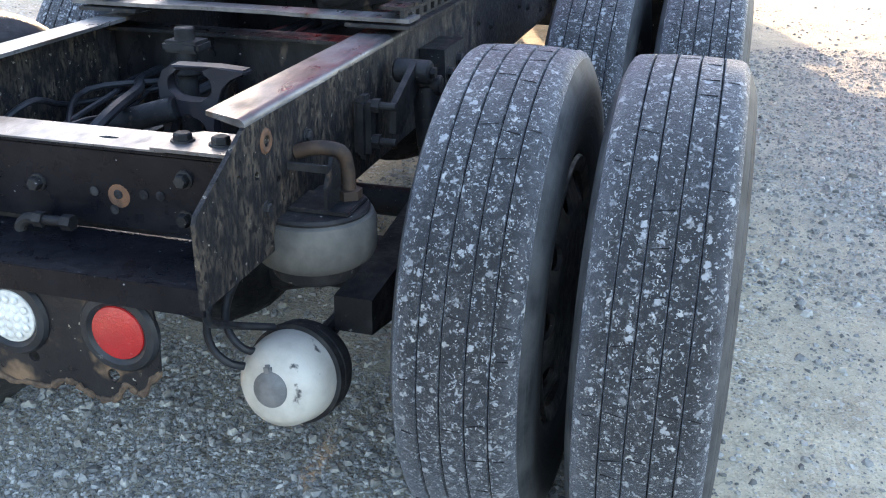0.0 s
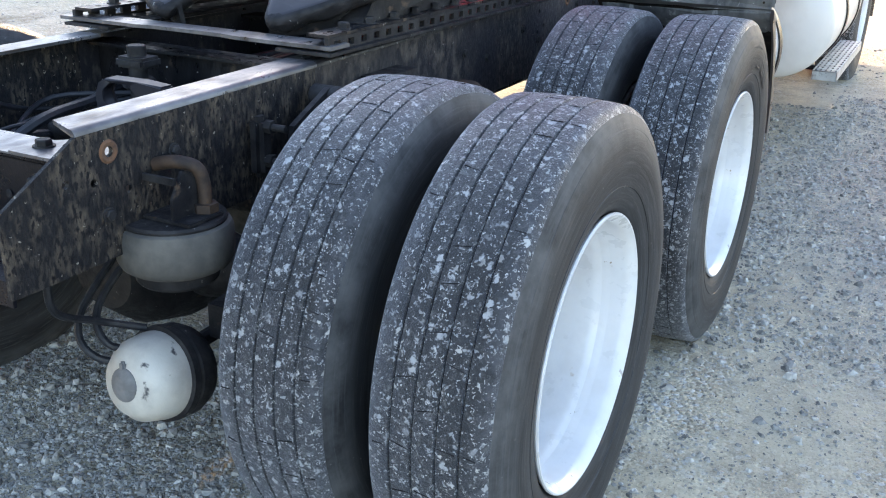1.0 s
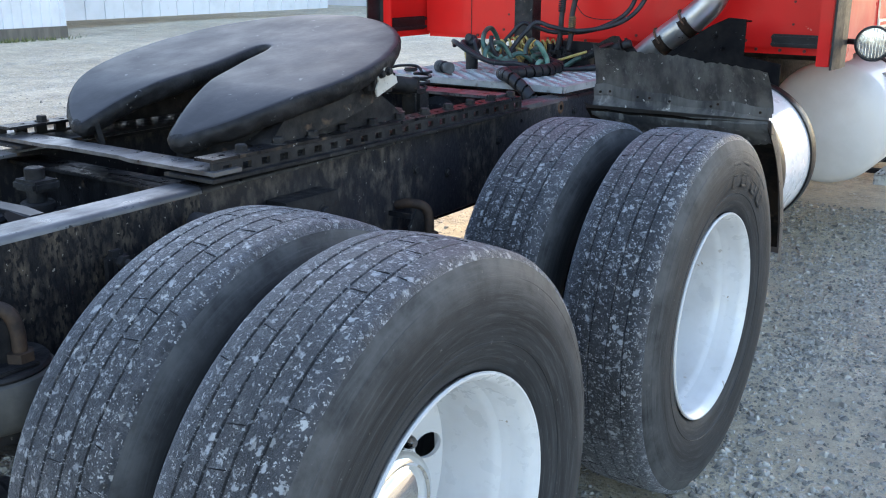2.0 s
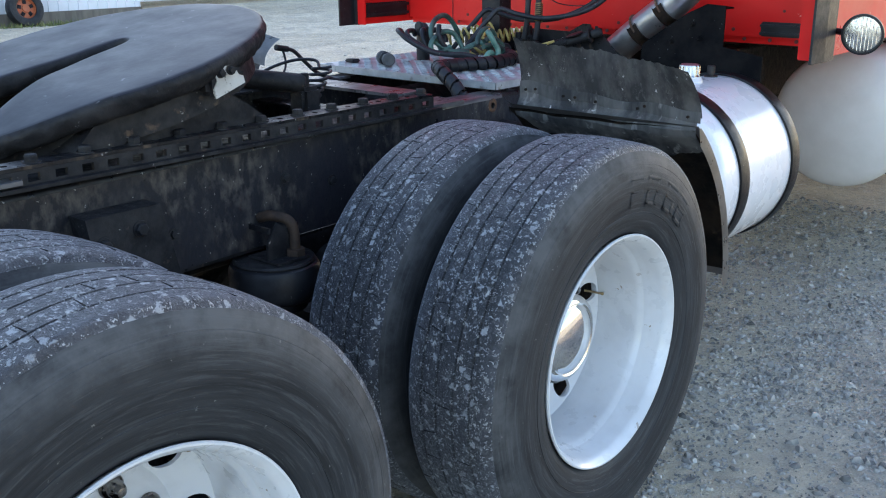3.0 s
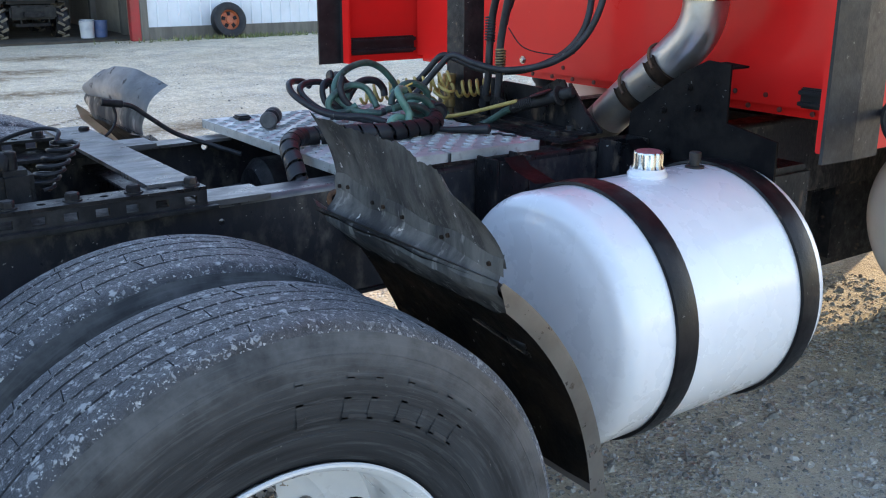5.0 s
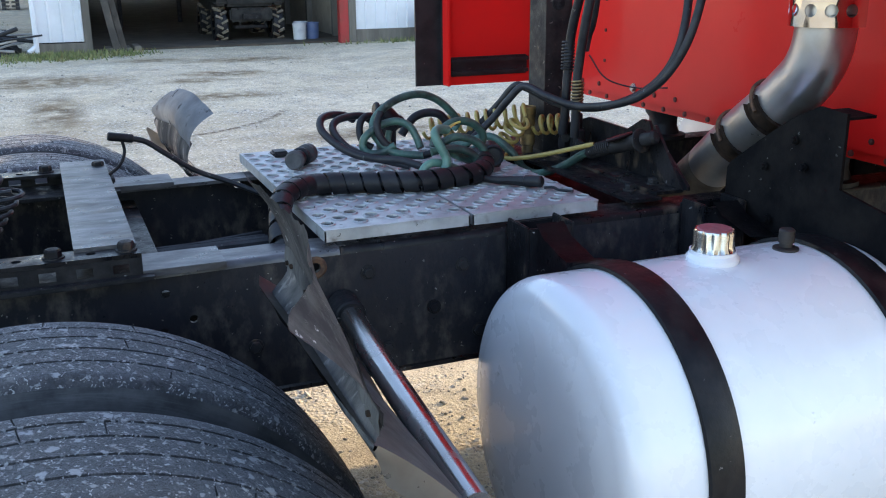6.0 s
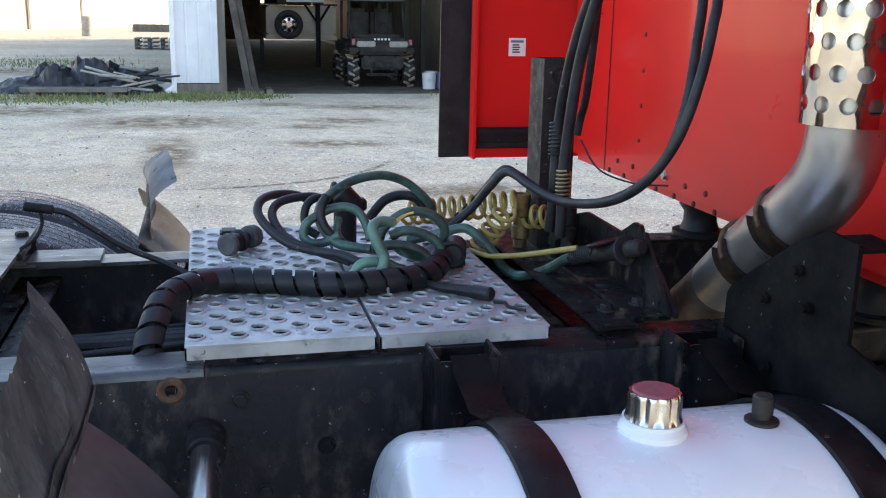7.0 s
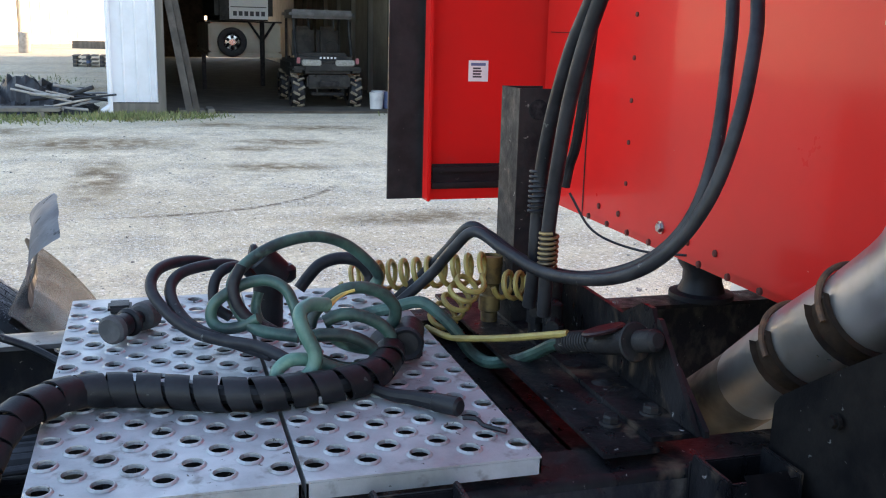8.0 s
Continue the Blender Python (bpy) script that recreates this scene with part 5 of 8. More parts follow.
    bm = rod((0.10, 1.12, 1.232), (0.25, 1.37, 1.192), 0.030, 18, 0.006)
    part("slide_cylinder", bm, DIRTY, fw, "black air cylinder")


fifth_wheel()
# coiled line and small valve between the slide rails, forward of the coupling plate
line = [Vector((0.18 + 0.032 * math.cos(k * 0.6), 1.44 + 0.0012 * k + 0.032 * math.sin(k * 0.6), 1.12 + 0.0017 * k)) for k in range(64)]
part("coil_line", sweep(line, 0.005, 7), HOSE, truck, "coiled black air line")
bm = box((0.21, 1.335, 1.10), (0.285, 1.41, 1.185), 0.012)
merge(bm, rod((0.25, 1.37, 1.18), (0.25, 1.37, 1.225), 0.014, 12, 0.003))
part("release_valve", bm, DIRTY, truck)
part("air_line", sweep(smooth_line([(0.20, 1.48, 1.225), (0.16, 1.50, 1.245), (0.10, 1.47, 1.245), (0.05, 1.42, 1.225), (0.02, 1.36, 1.195)]), 0.005, 8), HOSE, truck)

# ---- quarter fenders with rubber flaps ahead of the driven wheels ----
def between(keys, u):
    """Smooth value between (place, value) keys."""
    for (a, p), (b, q) in zip(keys, keys[1:]):
        if u <= b:
            t = (u - a) / (b - a)
            return p + (q - p) * t * t * (3 - 2 * t)
    return keys[-1][1]


def sheet(rows, thick):
    b = bmesh.new()
    vs = [[b.verts.new(p) for p in row] for row in rows]
    for p, q in zip(vs, vs[1:]):
        for k in range(len(p) - 1):
            b.faces.new((p[k], p[k + 1], q[k + 1], q[k]))
    bmesh.ops.solidify(b, geom=b.faces[:], thickness=thick)
    return b


def fender(side):
    """A quarter fender of stainless sheet round the tyre's front, with a skirt, a dirty lining and a rubber flap sewn along its top."""
    cy, cz = AXLE_FRONT, axle_z(AXLE_FRONT)
    x0, x1 = 0.60, 1.288
    n = 24

    def arc(deg, r, x):
        a = radians(deg)
        return Vector((side * x, cy + r * math.cos(a), cz + r * math.sin(a)))

    top = 54 if side > 0 else 50
    rows = [[arc(top - (top - 3) * i / n, 0.694 + (0.012 if j == 0 else 0.0), x) for j, x in enumerate((x0, x0 + 0.03, 0.83, 1.06, x1 - 0.02, x1))] for i in range(n + 1)]
    fd = part("quarter_fender", sheet(rows, 0.0025), FENDER if side > 0 else LEFTFENDER, truck, "stainless quarter fender, toned for the light on its side")
    rows = []
    for i in range(n + 5):
        deg = 53.5 - 52.5 * i / (n + 4)
        w = 0.040 * min(1.0, (i + 0.6) / 2.6)
        rows.append([arc(deg, 0.6965 - w * k / 2, x1 + 0.003 + (0.002 if k == 1 else 0.0)) for k in range(3)])
    part("fender_skirt", sheet(rows, 0.003), SKIRT, fd, "bright bent edge of the fender")
    rows = [[arc(top - 1 - (top - 6) * i / n, 0.686 + 0.003 * math.sin(j * 2.1 + i * 0.4), x0 + 0.01 + (x1 - x0 - 0.022) * j / 8) for j in range(9)] for i in range(n + 1)]
    part("splash_lining", sheet(rows, 0.003), LINING, fd, "black dirty lining on the wheel side")

    def top_y(u):
        if side < 0:
            return between(((0, 2.075), (0.25, 2.062), (0.6, 2.045), (0.85, 2.02), (1, 1.985)), u)
        return between(((0, 1.910), (0.15, 1.926), (0.48, 1.938), (0.72, 1.906), (1, 1.832)), u)

    def top_z(u):
        if side < 0:
            return between(((0, 1.224), (0.20, 1.242), (0.48, 1.258), (0.72, 1.254), (0.88, 1.236), (1, 1.196)), u)
        return between(((0, 1.318), (0.05, 1.306), (0.25, 1.297), (0.47, 1.292), (0.66, 1.278), (0.9, 1.272), (1, 1.266)), u) + 0.0025 * math.sin(u * 90) * math.sin(u * 37)

    def seam_y(u):
        if side < 0:
            return between(((0, 2.000), (0.5, 1.988), (1, 1.962)), u)
        return between(((0, 1.985), (0.5, 1.976), (1, 1.942)), u)

    def seam_z(u):
        if side < 0:
            return between(((0, 1.118), (0.2, 1.128), (0.5, 1.146), (1, 1.138)), u)
        return 1.141 - 0.020 * u + 0.004 * math.sin(u * 19)

    nx, nz = 72, 10
    rows = []
    for j in range(nz + 1):
        v = j / nz
        row = []
        for i in range(nx + 1):
            u = i / nx
            x = (0.622 + 0.018 * v) + (0.668 - 0.018 * v) * u
            if side < 0:
                x = 0.70 + 0.545 * u + 0.015 * math.sin(math.pi * v) * u - 0.02 * v * (1 - u)
            if side < 0:
                # the sheet stands up stiff, then rolls forward at its top
                y = seam_y(u) + (top_y(u) - seam_y(u)) * v ** 2.4 - 0.012 * math.sin(math.pi * v) * (0.3 + u)
            else:
                y = seam_y(u) + (top_y(u) - seam_y(u)) * v ** 1.25 + 0.010 * math.sin(math.pi * v) * math.sin(u * 7.0 + 1.0)
            z = seam_z(u) + (top_z(u) - seam_z(u)) * v
            fray = (0.006 if side > 0 else 0.0015) * noise.noise(Vector((u * 60, v * 9, 1.0))) if v > 0.95 else 0.0
            row.append(Vector((side * x, y, z + fray)))
        rows.append(row)
    b = sheet(rows, 0.009)
    bmesh.ops.recalc_face_normals(b, faces=b.faces)
    for f in b.faces:
        f.material_index = 1 if f.normal.y < -0.15 and side > 0 else 0
        if side > 0 and f.calc_area() < 0.00015 and abs(f.normal.y) < 0.6:
            f.material_index = 2
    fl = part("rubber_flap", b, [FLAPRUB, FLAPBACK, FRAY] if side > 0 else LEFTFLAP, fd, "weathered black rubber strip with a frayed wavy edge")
    if side < 0:
        rows = [[Vector((-0.735 - 0.545 * u + 0.02 * v * (u - 0.5), seam_y(u) + 0.011 - 0.010 * math.sin(math.pi * v) - 0.012 * v, seam_z(u) + 0.008 - v * between(((0, 0.080), (0.5, 0.110), (0.85, 0.095), (1, 0.045)), u)))
                 for u in (k / 30 for k in range(31))] for v in (k / 6 for k in range(7))]
        part("lower_panel", sheet(rows, 0.006), FLAPBACK, fl, "dusty lower rubber panel")
    if side > 0:
        # the lower panel hangs behind the seam and ends in a torn edge on the fender
        rows = []
        for j in range(9):
            v = j / 8
            row = []
            for i in range(nx + 1):
                u = i / nx
                low_z = between(((0, 1.060), (0.16, 1.000), (0.6, 0.992), (0.8, 0.985), (1, 1.010)), u) + 0.009 * noise.noise(Vector((u * 13, 2.0, 5.0))) + 0.005 * noise.noise(Vector((u * 45, 2.0, 5.0)))
                x = 0.614 + 0.664 * u + 0.10 * v * max(0.0, 0.16 - u)
                top = seam_z(u) + 0.012
                z = top + (low_z - top) * v
                # over the fender's edge the panel lies against the wheel side of the sheet
                lie = cy + math.sqrt(max(0.01, 0.674 ** 2 - (z - cz) ** 2))
                hang = seam_y(u) + 0.004 - 0.010 * v
                k = min(1.0, max(0.0, (1.12 - z) / 0.08))
                y = hang + (lie - hang) * k * k * (3 - 2 * k) - 0.006 * math.sin(math.pi * v) * (0.5 + 0.5 * math.sin(u * 11))
                row.append(Vector((x, y, top + (low_z - top) * v)))
            rows.append(row)
        part("lower_panel", sheet(rows, 0.006), FLAPBACK, fl, "dusty lower rubber panel with a torn edge")
        strip = []
        for i in range(nx + 1):
            u = i / nx
            p = Vector((0.622 + 0.666 * u, seam_y(u) - 0.0065, seam_z(u) + 0.008))
            strip.append([p + Vector((0, 0.003, 0.020 + 0.003 * math.sin(u * 31))), p, p + Vector((0, 0.002, -0.020 + 0.003 * math.sin(u * 23)))])
        part("seam", sheet(strip, -0.003), FLAPBACK, fl, "riveted seam strip")
        for k in (0, 1, 3, 4, 5, 8, 9, 12):
            u = (k + 0.5 + 0.3 * math.sin(k * 4.1)) / 13
            bolt((0.622 + 0.666 * u, seam_y(u) - 0.008, seam_z(u) + 0.006 * math.sin(k * 2.3)), (0, -1, 0), 0.0034, 0.003, fl, SADDLE, "rivet")
    tube = sweep(smooth_line([(side * 0.432, 2.14, 0.968), (side * 0.50, 2.138, 0.962), (side * 0.70, 2.130, 0.942), (side * 1.16, 2.125, 0.892)]), 0.026, 20)
    tb = part("fender_tube", tube, STEEL, fd, "bright steel support tube")
    bm = rod((side * 0.43, 2.14, 0.968), (side * 0.50, 2.138, 0.962), 0.034, 20, 0.004)
    part("tube_socket", bm, DIRTY, tb)


fender(1)
fender(-1)

# ---- fuel tanks ----
def tank(x, y0, y1, z, r, mat, label, straps, dome):
    e = dome
    c = 0.052
    end = [(0, 0.0), (r * 0.3, 0.001), (r * 0.6, 0.003), (r - c - 0.020, 0.005), (r - c - 0.012, 0.0085)] + [(r - c + c * math.sin(radians(10 * k)), 0.012 + c * (1 - math.cos(radians(10 * k)))) for k in range(1, 9)] + [(r, 0.012 + c), (r, 0.012 + c + 0.02)]
    prof = end + [(a, y1 - y0 - b) for a, b in end[::-1]]
    if dome:
        prof = [(0, 0.0)] + [(r * math.sin(radians(9 * k)), dome * (1 - math.cos(radians(9 * k)))) for k in range(1, 11)] + [(r, y1 - y0 - dome)] + \
               [(r * math.cos(radians(9 * k)), y1 - y0 - dome + dome * math.sin(radians(9 * k))) for k in range(1, 11)]
    tk = part("fuel_tank", axis_to(lathe(prof, 72), (0, 1, 0), (x, y0, z)), mat, truck, label, sharp=60)
    for s in straps:
        bm = lathe([(r + 0.002, -0.036), (r + 0.009, -0.034), (r + 0.0115, -0.016), (r + 0.0115, 0.016), (r + 0.009, 0.034), (r + 0.002, 0.036)], 72)
        part("strap", axis_to(bm, (0, 1, 0), (x, s, z)), STRAP, tk, "black steel tank strap")
    return tk


TX, TZ, TR = 0.838, 0.775, 0.325
t1 = tank(TX, 2.388, 3.16, TZ, TR, TANKPAINT, "white cylindrical fuel tank with two black straps", (2.585, 3.05), 0)
bm = lathe([(0, 0.0), (0.052, 0.0), (0.052, 0.012), (0.046, 0.020), (0.046, 0.026), (0, 0.026)], 40)
part("filler_neck", axis_to(bm, (0, 0, 1), (TX - 0.01, 2.785, TZ + TR - 0.006)), TANKPAINT, t1)
bm = lathe([(0, 0.018), (0.041, 0.018), (0.043, 0.024), (0.038, 0.034), (0.038, 0.060), (0.036, 0.066), (0, 0.066)], 104)
for v in bm.verts:
    r = math.hypot(v.co.y, v.co.z)
    if 0.030 < r < 0.040 and v.co.x > 0.03:
        a = math.atan2(v.co.z, v.co.y)
        k = 1 + 0.09 * abs(math.cos(6 * a)) - 0.03
        v.co.y *= k
        v.co.z *= k
cap = part("fuel_cap", axis_to(bm, (0, 0, 1), (TX - 0.01, 2.785, TZ + TR - 0.004)), STEEL, t1, "fluted chrome fuel cap")
bm = lathe([(0, 0.0685), (0.031, 0.0685), (0.034, 0.066)], 32)
top = part("cap_label", axis_to(bm, (0, 0, 1), (TX - 0.01, 2.785, TZ + TR - 0.004)), CAPRED, cap, "red label on top of the cap")
bm = lathe([(0, 0.0), (0.026, 0.0), (0.026, 0.008), (0.013, 0.010), (0.013, 0.018), (0.016, 0.019), (0.016, 0.044), (0.013, 0.047), (0, 0.047)], 20)
part("vent", axis_to(bm, (0, 0, 1), (TX - 0.005, 2.962, TZ + TR - 0.004)), VENT, t1, "small dark tank vent")
for y in (2.585, 3.05):
    hg = part("tank_hanger", box((0.432, y - 0.06, 0.72), (0.440, y + 0.06, 1.105), 0.002), FRAME, truck, "black channel tank hanger", smooth=False)
    for sx in (y - 0.06, y + 0.052):
        part("side_plate", box((0.440, sx, 0.72), (0.53, sx + 0.008, 1.118), 0.002), FRAME, hg, smooth=False)
    part("front_plate", box((0.522, y - 0.052, 0.80), (0.530, y + 0.052, 1.112), 0.002), FRAME, hg, smooth=False)
    bm = bmesh.new()
    vs = []
    for dy in (-0.034, 0.034):
        vs.append([bm.verts.new(p) for p in ((0.526, y + dy, 1.122), (0.56, y + dy, 1.098), (0.66, y + dy, 1.074), (0.74, y + dy, 1.096))])
    for i in range(3):
        bm.faces.new((vs[0][i], vs[0][i + 1], vs[1][i + 1], vs[1][i]))
    bmesh.ops.solidify(bm, geom=bm.faces[:], thickness=0.007)
    part("strap_end", bm, STRAP, hg, "worn end of the strap")
t2 = tank(0.95, 4.10, 5.75, 0.775, 0.33, GREYTANK, "dusty white domed fuel tank under the cab", (4.75, 5.45), 0.10)


def tread_step(lo, hi, label):
    nx, ny = 5, 16
    w, h = hi[0] - lo[0], hi[1] - lo[1]
    holes = [ring(lo[0] + w * (i + 0.5) / nx, lo[1] + h * (j + 0.5) / ny, w / nx * 0.30, 6, h / ny * 0.36) for i in range(nx) for j in range(ny)]
    bm = plate([(lo[0], lo[1]), (hi[0], lo[1]), (hi[0], hi[1]), (lo[0], hi[1])], holes, 0.005, Matrix.Translation((0, 0, hi[2])))
    add_box(bm, (hi[0] - 0.004, lo[1], lo[2]), (hi[0], hi[1], hi[2] - 0.001))
    add_box(bm, (lo[0], lo[1], lo[2]), (hi[0], lo[1] + 0.004, hi[2] - 0.001))
    return part("step", bm, ALU, truck, label, smooth=False)


tread_step((1.165, 4.48, 0.41), (1.31, 5.9, 0.468), "perforated aluminium cab step")
tread_step((1.13, 4.40, 0.985), (1.29, 5.6, 1.035), "perforated aluminium cab step")
for y in (4.7, 5.1):
    part("step_bracket", box((0.9, y, 0.43), (1.2, y + 0.05, 0.455)), DIRTY, truck, smooth=False)
    part("step_bracket", box((1.0, y, 0.98), (1.2, y + 0.05, 1.02)), DIRTY, truck, smooth=False)

# ---- sleeper and cab ----
BACK = 3.40
SILL = 1.19
bm = box((-1.18, BACK, SILL), (1.18, 5.6, 3.75), 0.03)
sl = part("sleeper", bm, RED, truck, "glossy red sleeper body", sharp=50)
bm = box((-1.10, 5.62, SILL - 0.2), (1.10, 7.2, 3.0), 0.06)
add_box(bm, (-0.75, 7.2, SILL - 0.3), (0.75, 8.9, 2.15), 0.08)
part("cab", bm, RED, truck, "red cab and hood", sharp=50)
bm = box((-0.9, 4.3, 1.09), (0.9, 7.0, 1.186), 0.01)
part("sleeper_floor", bm, DIRTY, sl, "black underside of the sleeper", smooth=False)
for sd in (1, -1):
    low = SILL + (0.008 if sd < 0 else -0.012)
    bm = box((min(sd * 1.165, sd * 1.195), 3.045, low), (max(sd * 1.165, sd * 1.195), BACK + 0.06, 3.7), 0.006)
    add_box(bm, (min(sd * 1.135, sd * 1.19), 3.040, low), (max(sd * 1.135, sd * 1.19), 3.052, 3.7), 0.003)
    fr = part("side_extender", bm, RED, sl, "red side extender panel", smooth=False)
    bm = bmesh.new()
    a, b2 = (1.196, 3.10), (1.235, 2.945)
    prof = [(1.192, 3.062), (1.206, 3.062), (1.206, 3.16), (1.228, 3.16), (1.232, 3.05), (1.225, 2.94), (1.216, 2.94), (1.216, 3.045), (1.192, 3.050)]
    lows = [bm.verts.new((sd * x, y, low - 0.003)) for x, y in prof]
    ups = [bm.verts.new((sd * x, y, 3.7)) for x, y in prof]
    for i in range(len(prof)):
        k = (i + 1) % len(prof)
        bm.faces.new((lows[i], lows[k], ups[k], ups[i]))
    bm.faces.new(lows)
    bm.faces.new(ups[::-1])
    part("edge_rubber", bm, RUBBER, fr, "black rubber edging strip", smooth=False)
    # black recessed latch bar low on the extender or back wall
    if sd < 0:
        bm = box((-1.163, 3.055, 1.232), (-1.150, 3.385, 1.306), 0.004)
        add_box(bm, (-1.152, 3.055, 1.240), (-1.136, 3.385, 1.254), 0.002)
        add_box(bm, (-1.152, 3.055, 1.284), (-1.136, 3.385, 1.300), 0.002)
    else:
        bm = box((0.84, BACK - 0.012, 1.225), (1.14, BACK - 0.001, 1.285), 0.004)
        add_box(bm, (0.84, BACK - 0.024, 1.232), (1.14, BACK - 0.011, 1.244), 0.002)
        add_box(bm, (0.84, BACK - 0.024, 1.264), (1.14, BACK - 0.011, 1.276), 0.002)
    part("latch_bar", bm, RUBBER, fr, "black slotted channel", smooth=False)
for x in (-0.597, 0.93):
    for k in range(13):
        bolt((x, BACK - 0.0005, 1.33 + 0.102 * k), (0, -1, 0), 0.0046, 0.0035, sl, RIVET, "rivet")
for k in range(18):
    x = -0.80 + 0.112 * k
    bolt((x, BACK - 0.0005, SILL + 0.020), (0, -1, 0), 0.0060, 0.0045, sl, RIVET, "rivet")
    if k % 4 < 2:
        bolt((x + 0.06, BACK - 0.0005, SILL + 0.058), (0, -1, 0), 0.0060, 0.0045, sl, RIVET, "rivet")
bolt((-0.412, BACK - 0.0005, 1.257), (0, -1, 0), 0.012, 0.010, sl, STEEL, "panel_bolt")
bm = box((-1.12, BACK - 0.0022, SILL + 0.5), (-0.92, BACK - 0.001, SILL + 0.502))
part("panel_seam", bm, DIRTY, sl, smooth=False)
bm = box((-0.842, BACK - 0.0025, SILL + 0.01), (-0.838, BACK - 0.001, 3.7))
part("panel_seam", bm, DIRTY, sl, smooth=False)
bm = box((-1.1645, 3.165, 1.545), (-1.1635, 3.225, 1.605), 0.0)
stk = part("sticker", bm, STICKER, sl, "small white printed sticker", smooth=False)
for k in range(4):
    part("print_bar", box((-1.1636, 3.178, 1.556 + 0.008 * k), (-1.1630, 3.205 - 0.003 * (k % 2), 1.561 + 0.008 * k)), INK, stk, smooth=False)
part("print_bar", box((-1.1636, 3.172, 1.590), (-1.1630, 3.217, 1.598)), BLUE, stk, smooth=False)

# work lamp on the right corner
LP = (1.345, 3.10, 1.281)
bm = lathe([(0, -0.055), (0.03, -0.052), (0.058, -0.035), (0.070, -0.008), (0.074, 0.0), (0.074, 0.012), (0.066, 0.014), (0.064, 0.006)], 40)
wl = part("work_lamp", axis_to(bm, (0.12, -1, -0.1), LP), RUBBER, truck, "round black work lamp with clear lens")
bm = lathe([(0, 0.012), (0.04, 0.010), (0.064, 0.004)], 40)
part("lens", axis_to(bm, (0.12, -1, -0.1), LP), LAMPLENS, wl, "bright fluted lens")
for k in range(-4, 5):
    x = k * 0.013
    h = math.sqrt(max(0.0, 0.06 ** 2 - x * x))
    bm = rod((LP[0] + x, LP[1] - 0.0115, LP[2] - h), (LP[0] + x, LP[1] - 0.0115, LP[2] + h), 0.0022, 6)
    part("lens_rib", bm, LAMPLENS, wl)
bm = sweep(smooth_line([(1.20, 3.19, 1.28), (1.24, 3.17, 1.28), (1.30, 3.13, 1.28)]), 0.012, 8)
part("lamp_arm", bm, DIRTY, wl)
# trim on the sleeper's side: chrome framed locker door and a plain name plate
bm = bmesh.new()
fr = [(3.95, 1.36), (4.9, 1.36), (4.9, 1.95), (3.95, 1.95)]
line = smooth_line([(1.184, y, z) for y, z in ((3.99, 1.33), (4.5, 1.325), (5.0, 1.33), (5.03, 1.36), (5.03, 2.0), (3.96, 2.0), (3.955, 1.36), (3.99, 1.33))], 6)
part("locker_trim", sweep(line, 0.008, 8), CHROME, sl, "bright trim round the locker door")
part("locker_door", box((1.178, 3.97, 1.345), (1.186, 5.02, 1.99), 0.01), RED, sl, "red locker door", smooth=False)
np_ = part("name_plate", box((1.18, 3.95, 1.255), (1.187, 4.22, 1.305), 0.004), STEEL, sl, "small bright name plate", smooth=False)
for k in range(6):
    part("plate_bar", box((1.1868, 3.97 + 0.04 * k, 1.268), (1.1885, 3.995 + 0.04 * k, 1.292)), INK, np_, smooth=False)
for sd in (1, -1):
    bm = axis_to(lathe([(0, 0.0), (0.075, 0.0), (0.075, 0.012), (0.055, 0.016), (0.046, 0.040), (0.046, 0.065), (0.060, 0.085), (0.060, 0.097), (0, 0.097)], 28), (0, 0, 1), (sd * 0.38, 3.5, 1.094))
    part("cab_mount", bm, RUBBER, truck, "black rubber cab mount")

# ---- exhaust ----
low_line = smooth_line([(-0.05, 3.24, 0.90), (0.10, 3.22, 1.02), (0.22, 3.21, 1.11), (0.262, 3.2085, 1.144)], 8)
line = smooth_line([(0.262, 3.2085, 1.144), (0.40, 3.20, 1.255), (0.53, 3.20, 1.355), (0.61, 3.20, 1.44), (0.633, 3.20, 1.55), (0.635, 3.20, 1.8), (0.635, 3.20, 3.9)], 8)
ex = part("exhaust_pipe", sweep(line, 0.066, 28), EXHAUST, truck, "stained stainless exhaust elbow and stack")
part("exhaust_stub", sweep(low_line, 0.0655, 28), STAINED, ex, "heat-stained lower end of the pipe, darkened for shade")
n = 11
b = bmesh.new()
R, z0, z1 = 0.084, 1.525, 2.6
holes = []
circ = 2 * math.pi * R * 0.62
for j in range(20):
    for i in range(7):
        holes.append(ring((i + 0.5 + 0.5 * (j % 2)) * circ / 7.6, z0 + 0.035 + j * 0.05, 0.0140, 10))
nb = 24
sh = plate([(circ * k / nb, z0) for k in range(nb + 1)] + [(circ - circ * k / nb, z1) for k in range(nb + 1)], holes, 0.003, None)
for v in sh.verts:
    a = v.co.x / R + radians(158)
    r = R + v.co.z
    z = v.co.y
    v.co = Vector((0.635 + r * math.cos(a), 3.20 + r * math.sin(a), z))
part("heat_shield", sh, POLISHED, ex, "perforated polished heat shield")
